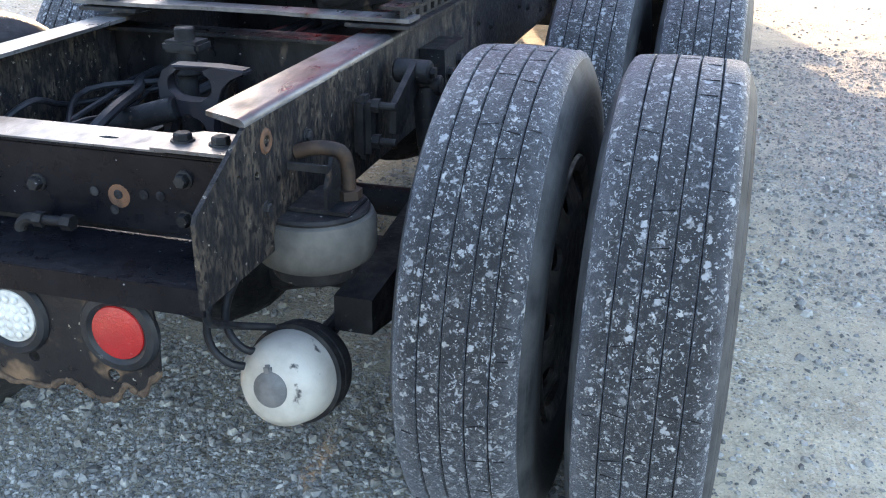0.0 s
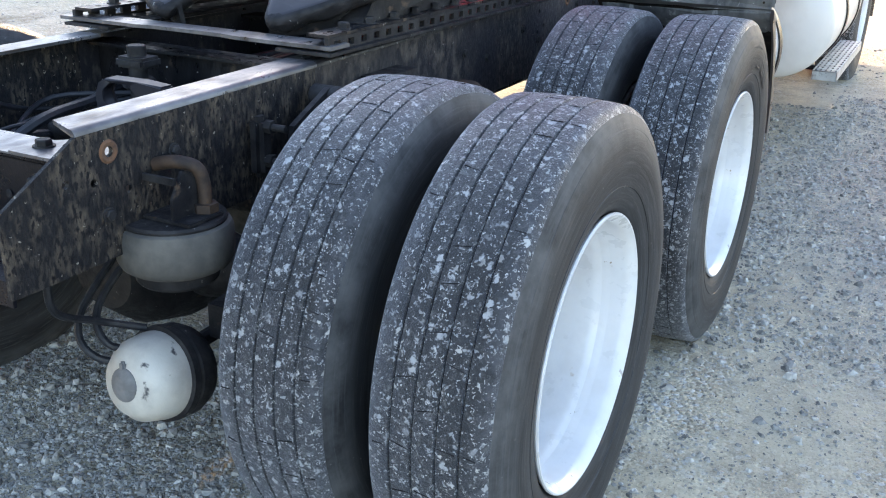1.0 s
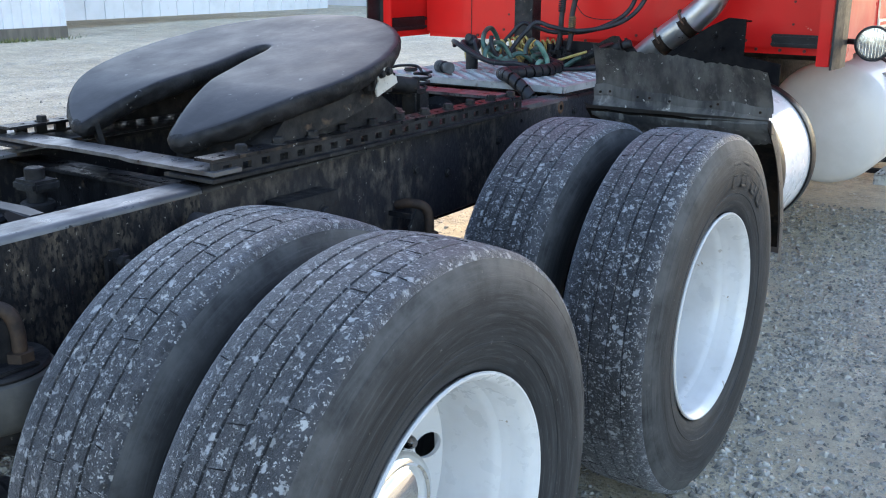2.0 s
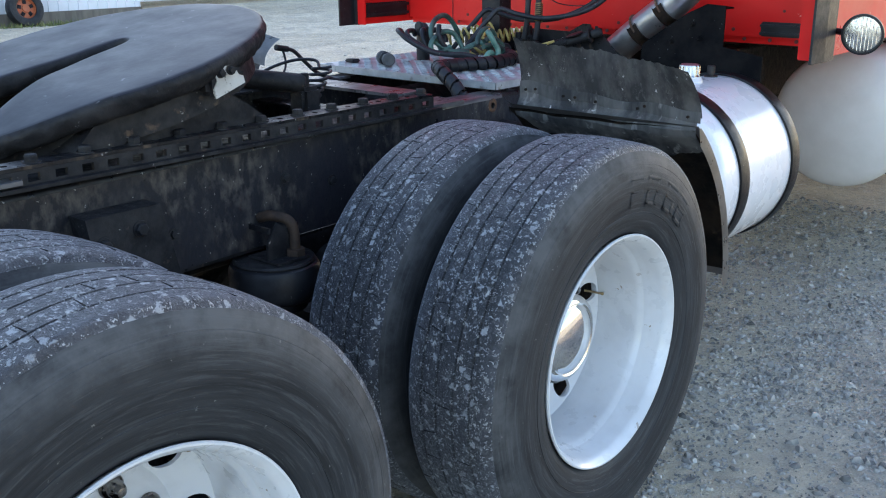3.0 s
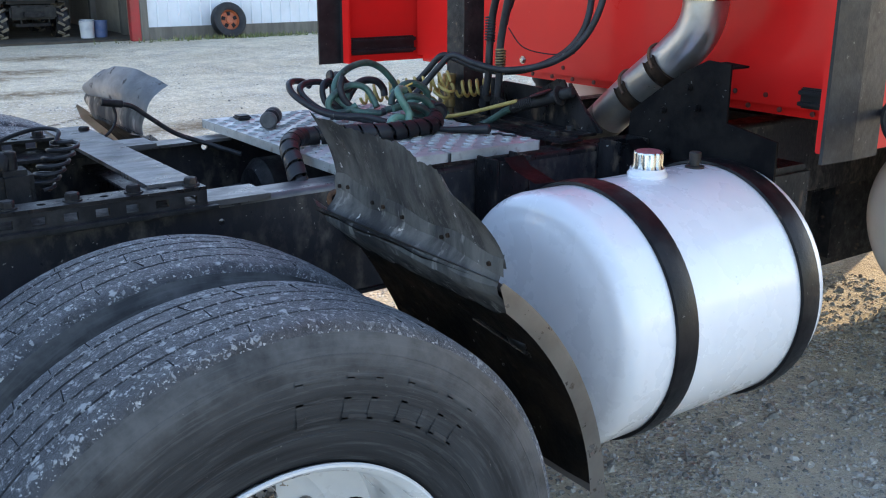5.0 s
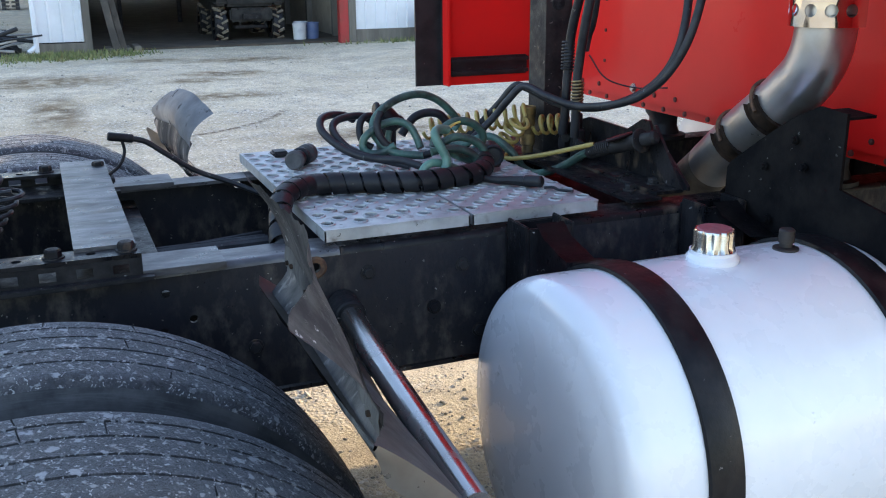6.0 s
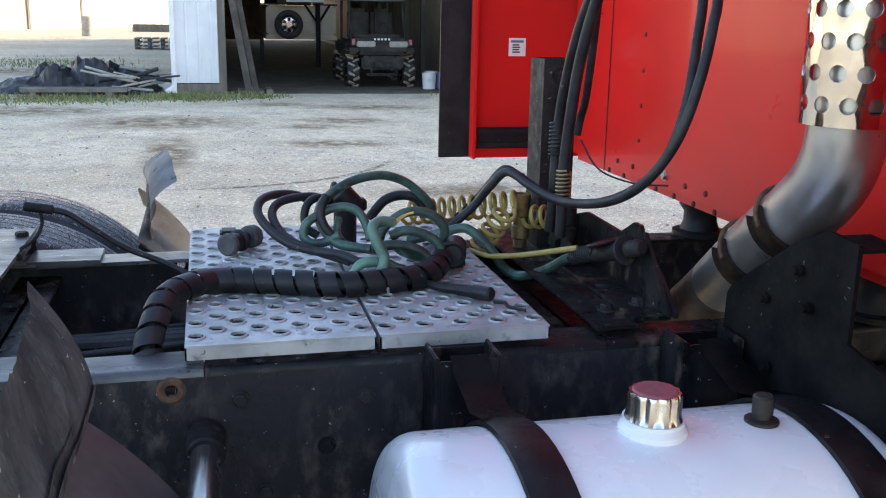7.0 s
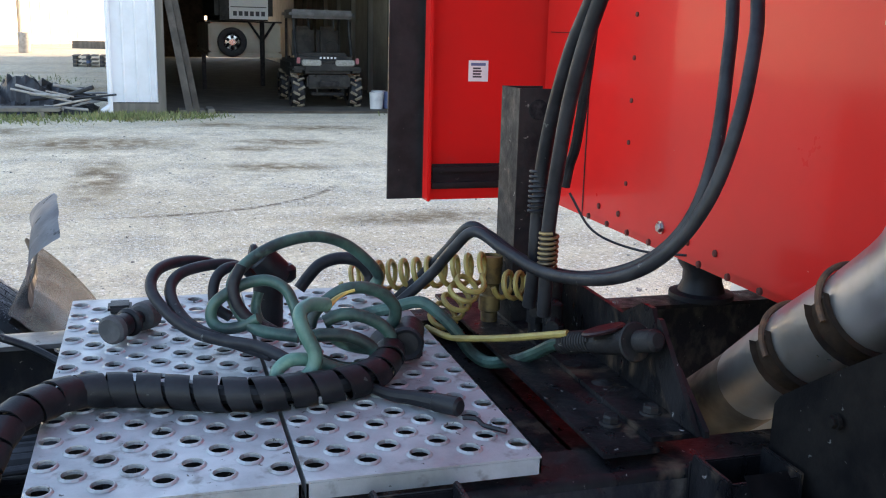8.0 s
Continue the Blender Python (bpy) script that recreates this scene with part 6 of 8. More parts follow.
def exhaust_clamp(x):
    """A rusty U-bolt over the pipe with a folded saddle below and before it."""
    at, d = Vector((x, 3.20, 1.255 + (x - 0.40) * 0.77)), Vector((0.79, 0, 0.61)).normalized()
    u = Vector((0, -1, 0))
    w = d.cross(u)
    if w.z < 0:
        w = -w
    rim = [at + 0.0705 * (math.cos(a) * u + math.sin(a) * w) for a in (radians(-8 + 196 * i / 28) for i in range(29))]
    cl = part("clamp", sweep(rim, 0.0048, 8), RUST, ex, "rusty U-bolt exhaust clamp")
    bm = bmesh.new()
    rows = []
    for i in range(17):
        a = radians(18 - 200 * i / 16)
        o = math.cos(a) * u + math.sin(a) * w
        rows.append([bm.verts.new(at + o * r + d * t) for t, r in ((-0.022, 0.078), (-0.021, 0.0675), (0.021, 0.0675), (0.022, 0.078))])
    for p, q in zip(rows, rows[1:]):
        for j in range(3):
            bm.faces.new((p[j], p[j + 1], q[j + 1], q[j]))
    bmesh.ops.solidify(bm, geom=bm.faces[:], thickness=-0.003)
    part("saddle", bm, SADDLE, cl, "dark rusty folded saddle", smooth=False)


exhaust_clamp(0.385)
exhaust_clamp(0.500)
bm = plate([(0.432, 1.03), (0.97, 1.03), (0.97, 1.17), (0.80, 1.20), (0.80, 1.36), (0.72, 1.365), (0.636, 1.325), (0.54, 1.262), (0.447, 1.196), (0.436, 1.180)], [], 0.008, Matrix.Translation((0, 3.120, 0)) @ FACING_Y)
eb = part("exhaust_bracket", bm, MATTBLACK, truck, "black steel exhaust bracket", smooth=False)
bm = bmesh.new()
for p, q in (((0.54, 1.256), (0.636, 1.319)), ((0.636, 1.319), (0.72, 1.357)), ((0.72, 1.357), (0.80, 1.352))):
    vs = [bm.verts.new((x, y, z)) for (x, z), y in ((p, 3.1285), (q, 3.1285), (q, 3.20), (p, 3.20))]
    bm.faces.new(vs)
bmesh.ops.remove_doubles(bm, verts=bm.verts, dist=1e-4)
bmesh.ops.solidify(bm, geom=bm.faces[:], thickness=0.006)
part("bracket_flange", bm, MATTBLACK, eb, smooth=False)
for x, z in ((0.575, 1.21), (0.665, 1.285), (0.70, 1.23), (0.60, 1.09)):
    bolt((x, 3.112, z), (0, -1, 0), 0.008, 0.010, eb, MATTBLACK)
bm = box((0.45, 3.18, 0.80), (0.76, 3.62, 1.02), 0.02)
part("battery_box", bm, FRAME, truck, "black box behind the tank", smooth=False)

# running gear under the cab
bm = box((-0.38, 4.3, 0.42), (0.38, 8.3, 1.08), 0.06)
part("drivetrain", bm, DIRTY, truck, "black gearbox and engine under the cab", smooth=False)
bm = box((-1.15, 8.75, 0.28), (1.15, 8.95, 0.80), 0.04)
part("front_bumper", bm, CHROME, truck, "bright front bumper")
for sd in (1, -1):
    bm = box((0.62 if sd > 0 else -1.12, 6.3, 0.98), (1.12 if sd > 0 else -0.62, 8.6, 1.35), 0.08)
    part("front_fender", bm, RED, truck, "red front fender")
# unseen far-side tanks, added to keep low sun from under the truck
tank(-0.84, 2.37, 3.95, 0.58, 0.27, GREYTANK, "unseen far-side tank added to block low sun", (2.65, 3.6), 0)
tank(-0.95, 4.10, 5.75, 0.775, 0.33, GREYTANK, "dusty white domed fuel tank under the cab", (4.75, 5.45), 0.10)

# ---- deck plates ----
def deck_plate(y0, y1):
    x0, x1, z = -0.490, 0.424, 1.131
    cols = 9
    holes = []
    pitch = (y1 - y0) / cols
    for c in range(cols):
        cy = y0 + pitch * (c + 0.5)
        k = 0
        x = x0 + 0.045 + (0.0375 if c % 2 else 0.0)
        while x < x1 - 0.03:
            holes.append((x, cy))
            x += 0.075
    bm = plate([(x0, y0), (x1, y0), (x1, y1), (x0, y1)], [ring(x, y, 0.0145, 12, 0.0145) for x, y in holes], 0.003, Matrix.Translation((0, 0, z)))
    for lo, hi in (((x1 - 0.003, y0, z - 0.026), (x1, y1, z - 0.0035)), ((x0, y0, z - 0.026), (x0 + 0.003, y1, z - 0.0035)),
                   ((x0, y0, z - 0.026), (x1, y0 + 0.003, z - 0.0035)), ((x0, y1 - 0.003, z - 0.026), (x1, y1, z - 0.0035))):
        add_box(bm, lo, hi)
    for x, y in holes:
        b = lathe([(0.0140, 0.0005), (0.0145, 0.0033), (0.0160, 0.0030), (0.0185, 0.0003)], 12)
        axis_to(b, (0, 0, 1), (x, y, z))
        merge(bm, b)
    return part("deck_plate", bm, ALU, truck, "galvanised deck plate with rows of raised round holes", smooth=False)


deck_plate(2.110, 2.441)
deck_plate(2.448, 2.768)
for y in (2.2, 2.68):
    part("deck_support", box((-0.47, y, 1.085), (0.38, y + 0.04, 1.104)), DIRTY, truck, smooth=False)

# ---- hose bracket ahead of the deck ----
bm = bmesh.new()
add_box(bm, (-0.46, 2.872, 1.105), (0.402, 2.961, 1.113), 0.001)
add_box(bm, (-0.46, 2.955, 1.1135), (0.385, 3.034, 1.1215), 0.001)
hb = part("hose_bracket", bm, FRAME, truck, "black angle bracket across the frame", smooth=False)
bm = plate([(-0.46, 1.122), (0.405, 1.122), (0.405, 1.132), (0.320, 1.195), (0.258, 1.223), (0.227, 1.268), (0.195, 1.268), (0.128, 1.232), (-0.068, 1.236), (-0.20, 1.20), (-0.46, 1.19)], [], 0.008, Matrix.Translation((0, 3.030, 0)) @ FACING_Y)
part("upright_plate", bm, FRAME, hb, "black upright plate with a sloped end", smooth=False)
bm = plate([(0.325, 1.123), (0.40, 1.123), (0.27, 1.262), (0.262, 1.262), (0.262, 1.19)], [], 0.008, Matrix.Translation((0, 3.0205, 0)) @ FACING_Y)
part("gusset", bm, FRAME, hb, "black sloping gusset", smooth=False)
for x, y in ((0.305, 2.930), (0.300, 3.0)):
    bolt((x, y, 1.114 if y < 2.95 else 1.1220), (0, 0, 1), 0.013, 0.014, hb)
for x, y in ((0.16, 2.985), (0.06, 2.975)):
    bm = lathe([(0, 0.0012), (0.016, 0.0012), (0.018, 0.0)], 16)
    part("plate_hole", axis_to(bm, (0, 0, 1), (x, y, 1.1215)), GROOVE, hb)
# light bar stanchion
prof = [(-0.300, 3.04), (-0.300, 2.955), (-0.200, 2.955), (-0.200, 3.04), (-0.206, 3.04), (-0.206, 2.961), (-0.294, 2.961), (-0.294, 3.04)]
bm = plate(prof, [], 0.465, Matrix.Translation((0, 0, 1.585)))
sp = part("stanchion", bm, DIRTY, truck, "black steel channel stanchion", smooth=False)
bm = lathe([(0, 0.001), (0.019, 0.001), (0.02, 0.0)], 16)
part("cable_hole", axis_to(bm, (1, 0, 0), (-0.1998, 2.995, 1.545)), GROOVE, sp)
part("cable_hole", axis_to(lathe([(0, 0.001), (0.014, 0.001), (0.015, 0.0)], 16), (0, -1, 0), (-0.25, 2.9548, 1.22)), GROOVE, sp)


# ---- hoses and couplings on the deck ----
def hose(name, pts, r, mat, label, category="hose", step=7, seg=10):
    ob = part(name, sweep(smooth_line(pts, step), r, seg), mat)
    return tagged(ob, label, category)


# electric and air hoses coiled on the deck plates
hose("black_hose", [(0.05, 2.478, 1.161), (0.011, 2.433, 1.175), (-0.027, 2.375, 1.178), (-0.06, 2.327, 1.188), (-0.098, 2.289, 1.212), (-0.142, 2.266, 1.241), (-0.187, 2.277, 1.262), (-0.231, 2.314, 1.266), (-0.258, 2.36, 1.259), (-0.28, 2.395, 1.241)], 0.0102, HOSE,
     "black rubber air hose coiled on the deck plate", seg=12)
hose("black_hose", [(0.02, 2.452, 1.161), (-0.013, 2.405, 1.172), (-0.047, 2.357, 1.182), (-0.08, 2.323, 1.197), (-0.116, 2.302, 1.221), (-0.154, 2.299, 1.241), (-0.187, 2.319, 1.256), (-0.214, 2.363, 1.261), (-0.233, 2.409, 1.257), (-0.25, 2.438, 1.239)], 0.0102, HOSE,
     "black rubber air hose coiled on the deck plate", seg=12)
hose("black_hose", [(-0.12, 2.398, 1.189), (-0.133, 2.375, 1.204), (-0.147, 2.371, 1.231), (-0.16, 2.38, 1.255), (-0.173, 2.401, 1.266), (-0.187, 2.427, 1.26), (-0.2, 2.445, 1.24)], 0.0096, HOSE,
     "black rubber air hose coiled on the deck plate", seg=12)
hose("black_hose", [(-0.1, 2.417, 1.286), (-0.09, 2.402, 1.256), (-0.08, 2.407, 1.223), (-0.07, 2.431, 1.194), (-0.06, 2.467, 1.176), (-0.05, 2.508, 1.171), (-0.04, 2.533, 1.177)], 0.0102, HOSE,
     "black rubber hose crossing the tangle", seg=12)
hose("black_hose", [(-0.3, 2.545, 1.184), (-0.303, 2.564, 1.208), (-0.307, 2.589, 1.231), (-0.31, 2.627, 1.241), (-0.303, 2.664, 1.235), (-0.297, 2.685, 1.21), (-0.29, 2.686, 1.186)], 0.0125, HOSE,
     "black rubber hose arched over the deck plate", seg=12)
hose("green_hose", [(-0.02, 2.504, 1.177), (-0.053, 2.44, 1.183), (-0.087, 2.412, 1.204), (-0.12, 2.401, 1.231), (-0.137, 2.409, 1.258), (-0.153, 2.435, 1.281), (-0.17, 2.476, 1.301), (-0.183, 2.523, 1.312), (-0.197, 2.571, 1.311), (-0.21, 2.62, 1.292), (-0.217, 2.661, 1.259), (-0.223, 2.687, 1.225), (-0.23, 2.679, 1.201)], 0.0108, GREEN,
     "faded green electric hose looped in a tangle on the deck", seg=12)
hose("green_hose", [(-0.06, 2.441, 1.202), (-0.072, 2.41, 1.185), (-0.084, 2.379, 1.181), (-0.096, 2.364, 1.194), (-0.1, 2.368, 1.218), (-0.1, 2.39, 1.237), (-0.1, 2.424, 1.254), (-0.095, 2.461, 1.259), (-0.08, 2.489, 1.246), (-0.065, 2.503, 1.217), (-0.05, 2.508, 1.191)], 0.0102, GREEN,
     "faded green electric hose looped in a tangle on the deck", seg=12)
hose("green_hose", [(-0.13, 2.449, 1.229), (-0.123, 2.442, 1.203), (-0.113, 2.449, 1.179), (-0.1, 2.471, 1.166)], 0.009, GREEN,
     "dark green hose inside the tangle", seg=12)
hose("green_hose", [(0.02, 2.516, 1.207), (0.015, 2.524, 1.228), (0.01, 2.544, 1.246), (0.005, 2.576, 1.263), (0.0, 2.614, 1.263), (-0.002, 2.647, 1.248), (-0.005, 2.667, 1.223), (-0.008, 2.664, 1.198), (-0.01, 2.644, 1.183)], 0.0108, GREEN,
     "faded green electric hose knotted in the tangle", seg=12)
hose("green_hose", [(0.04, 2.536, 1.22), (0.042, 2.566, 1.231), (0.045, 2.602, 1.226), (0.048, 2.633, 1.209), (0.05, 2.646, 1.189), (0.05, 2.631, 1.172), (0.05, 2.596, 1.175), (0.05, 2.562, 1.188), (0.05, 2.539, 1.209)], 0.0108, GREEN,
     "faded green electric hose knotted in the tangle", seg=12)
hose("green_hose", [(0.07, 2.491, 1.204), (0.073, 2.525, 1.208), (0.076, 2.568, 1.205), (0.079, 2.603, 1.188), (0.081, 2.615, 1.164), (0.084, 2.594, 1.152), (0.087, 2.558, 1.155), (0.09, 2.522, 1.172)], 0.0108, GREEN,
     "faded green electric hose knotted in the tangle", seg=12)
hose("green_hose", [(0.06, 2.538, 1.255), (0.081, 2.507, 1.262), (0.103, 2.488, 1.256), (0.116, 2.489, 1.239), (0.124, 2.498, 1.218), (0.131, 2.507, 1.197), (0.136, 2.503, 1.176), (0.14, 2.489, 1.161)], 0.0116, GREENPALE,
     "pale green electric hose hanging over the tangle", seg=12)
hose("green_hose", [(0.12, 2.447, 1.152), (0.117, 2.451, 1.171), (0.113, 2.472, 1.184), (0.11, 2.504, 1.18), (0.107, 2.534, 1.166), (0.103, 2.565, 1.155), (0.1, 2.591, 1.154)], 0.0108, GREENPALE,
     "pale green electric hose lying on the deck", seg=12)
for k in range(3):
    hose("torn_wire", [(x, y + 0.004 * k, z + 0.001 * k) for x, y, z in [(0.028, 2.541, 1.24), (0.027, 2.551, 1.251), (0.027, 2.567, 1.261), (0.026, 2.582, 1.265)]], 0.0028, TAPE if k else YELLOW, "orange wire showing through a torn hose", "wire", seg=6)


# hose in a black spiral guard
SPIRAL = smooth_line([(0.34, 2.03, 0.93), (0.35, 2.035, 1.02), (0.30, 2.045, 1.095), (0.215, 2.070, 1.143), (0.155, 2.115, 1.153), (0.115, 2.165, 1.150), (0.118, 2.231, 1.148), (0.140, 2.296, 1.148), (0.165, 2.36, 1.148),
                      (0.178, 2.425, 1.148), (0.172, 2.494, 1.148), (0.160, 2.557, 1.149), (0.126, 2.606, 1.151), (0.062, 2.640, 1.156), (0.0, 2.635, 1.160)], 10)
guard = empty("guarded_hose", "black hose in a wide spiral plastic guard on the deck", "hose", at=(0, 0, 0.009))
part("hose", sweep(SPIRAL, 0.014, 10), HOSE, guard, "black hose inside the guard")


def spiral_guard(line, r, pitch, fill):
    """A flat plastic band wound round the line, with gaps between its turns."""
    length = [0.0]
    for a, b in zip(line, line[1:]):
        length.append(length[-1] + (b - a).length)
    total = length[-1]
    n = int(total / pitch * 18)
    bm = bmesh.new()
    rows = []
    side = None
    for i in range(n + 1):
        s = total * i / n
        k = max(j for j in range(len(length)) if length[j] <= s + 1e-9)
        k = min(k, len(line) - 2)
        f = (s - length[k]) / max(1e-6, length[k + 1] - length[k])
        p = line[k].lerp(line[k + 1], f)
        d = (line[min(k + 2, len(line) - 1)] - line[max(k - 1, 0)]).normalized()
        if side is None:
            side = d.cross(Vector((0, 0, 1))).normalized()
        side = (side - d * side.dot(d)).normalized()
        w = d.cross(side)
        a = 2 * math.pi * s / pitch
        o = math.cos(a) * side + math.sin(a) * w
        bulge = 1 + 0.03 * math.sin(a * 0.37)
        rows.append([bm.verts.new(p + o * rr * bulge + d * h) for rr, h in ((r, -0.5 * pitch * fill), (r * 1.03, 0), (r, 0.5 * pitch * fill), (r - 0.0025, 0.5 * pitch * fill), (r - 0.0025, -0.5 * pitch * fill))])
    for p, q in zip(rows, rows[1:]):
        for j in range(5):
            bm.faces.new((p[j], p[(j + 1) % 5], q[(j + 1) % 5], q[j]))
    bm.faces.new(rows[0])
    bm.faces.new(rows[-1][::-1])
    return bm


part("spiral_guard", spiral_guard(SPIRAL, 0.0260, 0.043, 0.86), RUBBER, guard, "black spiral plastic guard")

# couplings lying on the deck
gl = empty("gladhand", "dull grey air coupling lying on the deck plate", "coupling", at=(0, 0, 0.009))
part("coupling_face", rod((-0.169, 2.193, 1.152), (-0.188, 2.205, 1.152), 0.026, 20, 0.005), DUSTRUB, gl, "dusty grey rubber face")
part("coupling_body", rod((-0.188, 2.205, 1.152), (-0.211, 2.221, 1.152), 0.021, 20, 0.004), RUBBER, gl)
part("coupling_ring", rod((-0.211, 2.221, 1.152), (-0.225, 2.23, 1.152), 0.0265, 20, 0.005), RUBBER, gl)
part("coupling_neck", rod((-0.211, 2.221, 1.152), (-0.245, 2.243, 1.152), 0.014, 14, 0.003), DIRTY, gl)
part("coupling_plate", rod((-0.245, 2.243, 1.152), (-0.275, 2.264, 1.15), 0.027, 18, 0.006), DUSTRUB, gl, "dusty grey coupling plate")
part("coupling_lug", box((-0.411, 2.182, 1.1265), (-0.361, 2.227, 1.142), 0.005), RUBBER, gl)
gl = empty("gladhand", "black coupling on its side behind the hose tangle", "coupling")
part("coupling_disc", rod((-0.24, 2.443, 1.275), (-0.24, 2.456, 1.272), 0.019, 20, 0.004), RUBBER, gl)
part("coupling_body", rod((-0.24, 2.456, 1.272), (-0.24, 2.507, 1.217), 0.031, 20, 0.010), RUBBER, gl)
part("coupling_hood", rod((-0.24, 2.507, 1.251), (-0.24, 2.507, 1.217), 0.024, 18, 0.008), RUBBER, gl)
part("coupling_foot", rod((-0.24, 2.478, 1.24), (-0.24, 2.477, 1.126), 0.028, 18, 0.006), RUBBER, gl)
gl = empty("trailer_plug", "round black trailer plug beside the green hose", "plug", at=(0, 0, 0.009))
part("plug_body", rod((0.045, 2.675, 1.165), (-0.03, 2.70, 1.165), 0.027, 20, 0.003), RUBBER, gl)
part("plug_rim", axis_to(lathe([(0.020, 0.0), (0.026, 0.004), (0.030, 0.0), (0.030, -0.012), (0.026, -0.014)], 24), (0.95, -0.3, 0), (0.046, 2.6745, 1.165)), RUBBER, gl)
part("plug_base", box((-0.02, 2.672, 1.1265), (0.02, 2.712, 1.145), 0.004), RUBBER, gl)
lv = empty("hose_end", "black hose end with a rubber nose lying on the deck", "hose end", at=(0, 0, 0.009))
part("stem", sweep(smooth_line([(0.15, 2.585, 1.137), (0.19, 2.614, 1.135), (0.214, 2.645, 1.136), (0.245, 2.672, 1.138)]), lambda t: 0.008 + 0.005 * t, 10), RUBBER, lv)
part("nose", rod((0.240, 2.668, 1.138), (0.280, 2.697, 1.142), 0.0145, 14, 0.004), RUBBER, lv)
hose("loose_wire", [(0.285, 2.70, 1.137), (0.30, 2.716, 1.139), (0.318, 2.722, 1.136), (0.345, 2.746, 1.136)], 0.0035, HOSE, "short black wire end on the deck", "wire", seg=6)


# ---- lines at the bracket ahead of the deck ----
hose("air_hose", [(-0.22, 2.63, 1.145), (-0.18, 2.70, 1.170), (-0.15, 2.75, 1.188), (-0.125, 2.78, 1.172), (-0.105, 2.81, 1.140), (-0.10, 2.838, 1.10), (-0.075, 2.865, 1.085), (-0.02, 2.895, 1.105), (0.02, 2.918, 1.130), (0.06, 2.935, 1.158), (0.09, 2.944, 1.171)],
     0.0115, GREEN, "dark green hose running to the bracket socket")
hose("yellow_line", [(-0.20, 2.78, 1.12), (-0.11, 2.80, 1.128), (-0.064, 2.835, 1.137), (-0.004, 2.87, 1.155), (0.06, 2.905, 1.177), (0.11, 2.94, 1.195)], 0.0065, YELLOW, "yellow plastic air line", seg=8)


def coil(a, b, turns, r, wire, name, label, mat):
    a, b = Vector(a), Vector(b)
    d = (b - a).normalized()
    s = d.cross(Vector((0.2, 0.1, 1))).normalized()
    w = d.cross(s)
    n = turns * 14
    line = [a.lerp(b, i / n) + r * (math.cos(2 * math.pi * i / 14) * s + math.sin(2 * math.pi * i / 14) * w) for i in range(n + 1)]
    return tagged(part(name, sweep(line, wire, 7), mat), label, "air line")


coil((-0.40, 2.66, 1.175), (-0.20, 2.90, 1.235), 11, 0.029, 0.0055, "yellow_coil", "yellow coiled plastic air line", YELLOW)
coil((-0.16, 2.86, 1.225), (-0.235, 2.815, 1.115), 5, 0.026, 0.0055, "yellow_coil", "yellow coiled plastic air line hanging by the bracket", YELLOW)
coil((-0.20, 2.93, 1.20), (-0.10, 3.01, 1.215), 5, 0.026, 0.0055, "yellow_coil", "yellow coiled plastic air line behind the brass fitting", YELLOW)
bm = lathe([(0, 0.0), (0.017, 0.0), (0.017, 0.02), (0.022, 0.024), (0.022, 0.055), (0.019, 0.058), (0.019, 0.078), (0.0225, 0.082), (0.0225, 0.112), (0.024, 0.116), (0.024, 0.136), (0.016, 0.138), (0.015, 0.12), (0, 0.12)], 20)
part("brass_fitting", axis_to(bm, (0, 0, 1), (-0.245, 2.925, 1.113)), BRASS, truck, "old brass bulkhead fitting")
for x, y, h in ((-0.10, 2.97, 0.10), (-0.06, 2.985, 0.13), (-0.02, 2.97, 0.09)):
    bm = rod((x, y, 1.121), (x, y, 1.121 + h), 0.016, 12, 0.003)
    merge(bm, rod((x, y, 1.121 + 0.3 * h), (x, y, 1.121 + 0.55 * h), 0.021, 6))
    merge(bm, rod((x, y, 1.121 + 0.62 * h), (x + 0.04, y - 0.02, 1.121 + 0.62 * h), 0.012, 10))
    part("bulkhead_fitting", bm, DIRTY, truck, "dark metal bulkhead fitting")
# trailer socket with spring strain relief
sk = part("trailer_socket", rod((0.165, 2.962, 1.193), (0.262, 2.985, 1.226), 0.0175, 20, 0.003, 0.021), DIRTY, truck, "black trailer light socket")
part("socket_flange", axis_to(lathe([(0, -0.003), (0.030, -0.003), (0.032, 0.0), (0.030, 0.003), (0, 0.003)], 28), (0.93, 0.22, 0.30), (0.262, 2.985, 1.226)), DIRTY, sk)
part("socket_lid", axis_to(lathe([(0, 0.003), (0.034, 0.003), (0.037, 0.0), (0.034, -0.004), (0, -0.004)], 28), (-0.25, -0.20, 0.9), (0.198, 2.962, 1.228)), LID, sk, "dull dark red hinged lid")
part("socket_back", rod((0.266, 2.986, 1.228), (0.310, 2.998, 1.243), 0.018, 20, 0.006), DIRTY, sk, "dark back of the socket")
line = [Vector((0.085, 2.943, 1.170)).lerp(Vector((0.168, 2.962, 1.199)), i / 168) for i in range(169)]
d = (line[-1] - line[0]).normalized()
s = d.cross(Vector((0, 0, 1))).normalized()
w = d.cross(s)
line = [p + 0.017 * (math.cos(2 * math.pi * i / 14) * s + math.sin(2 * math.pi * i / 14) * w) for i, p in enumerate(line)]
part("spring_relief", sweep(line, 0.0028, 6), DIRTY, sk, "dark spring strain relief")
part("socket_sleeve", rod((0.083, 2.942, 1.169), (0.168, 2.962, 1.199), 0.0135, 12), HOSE, sk)

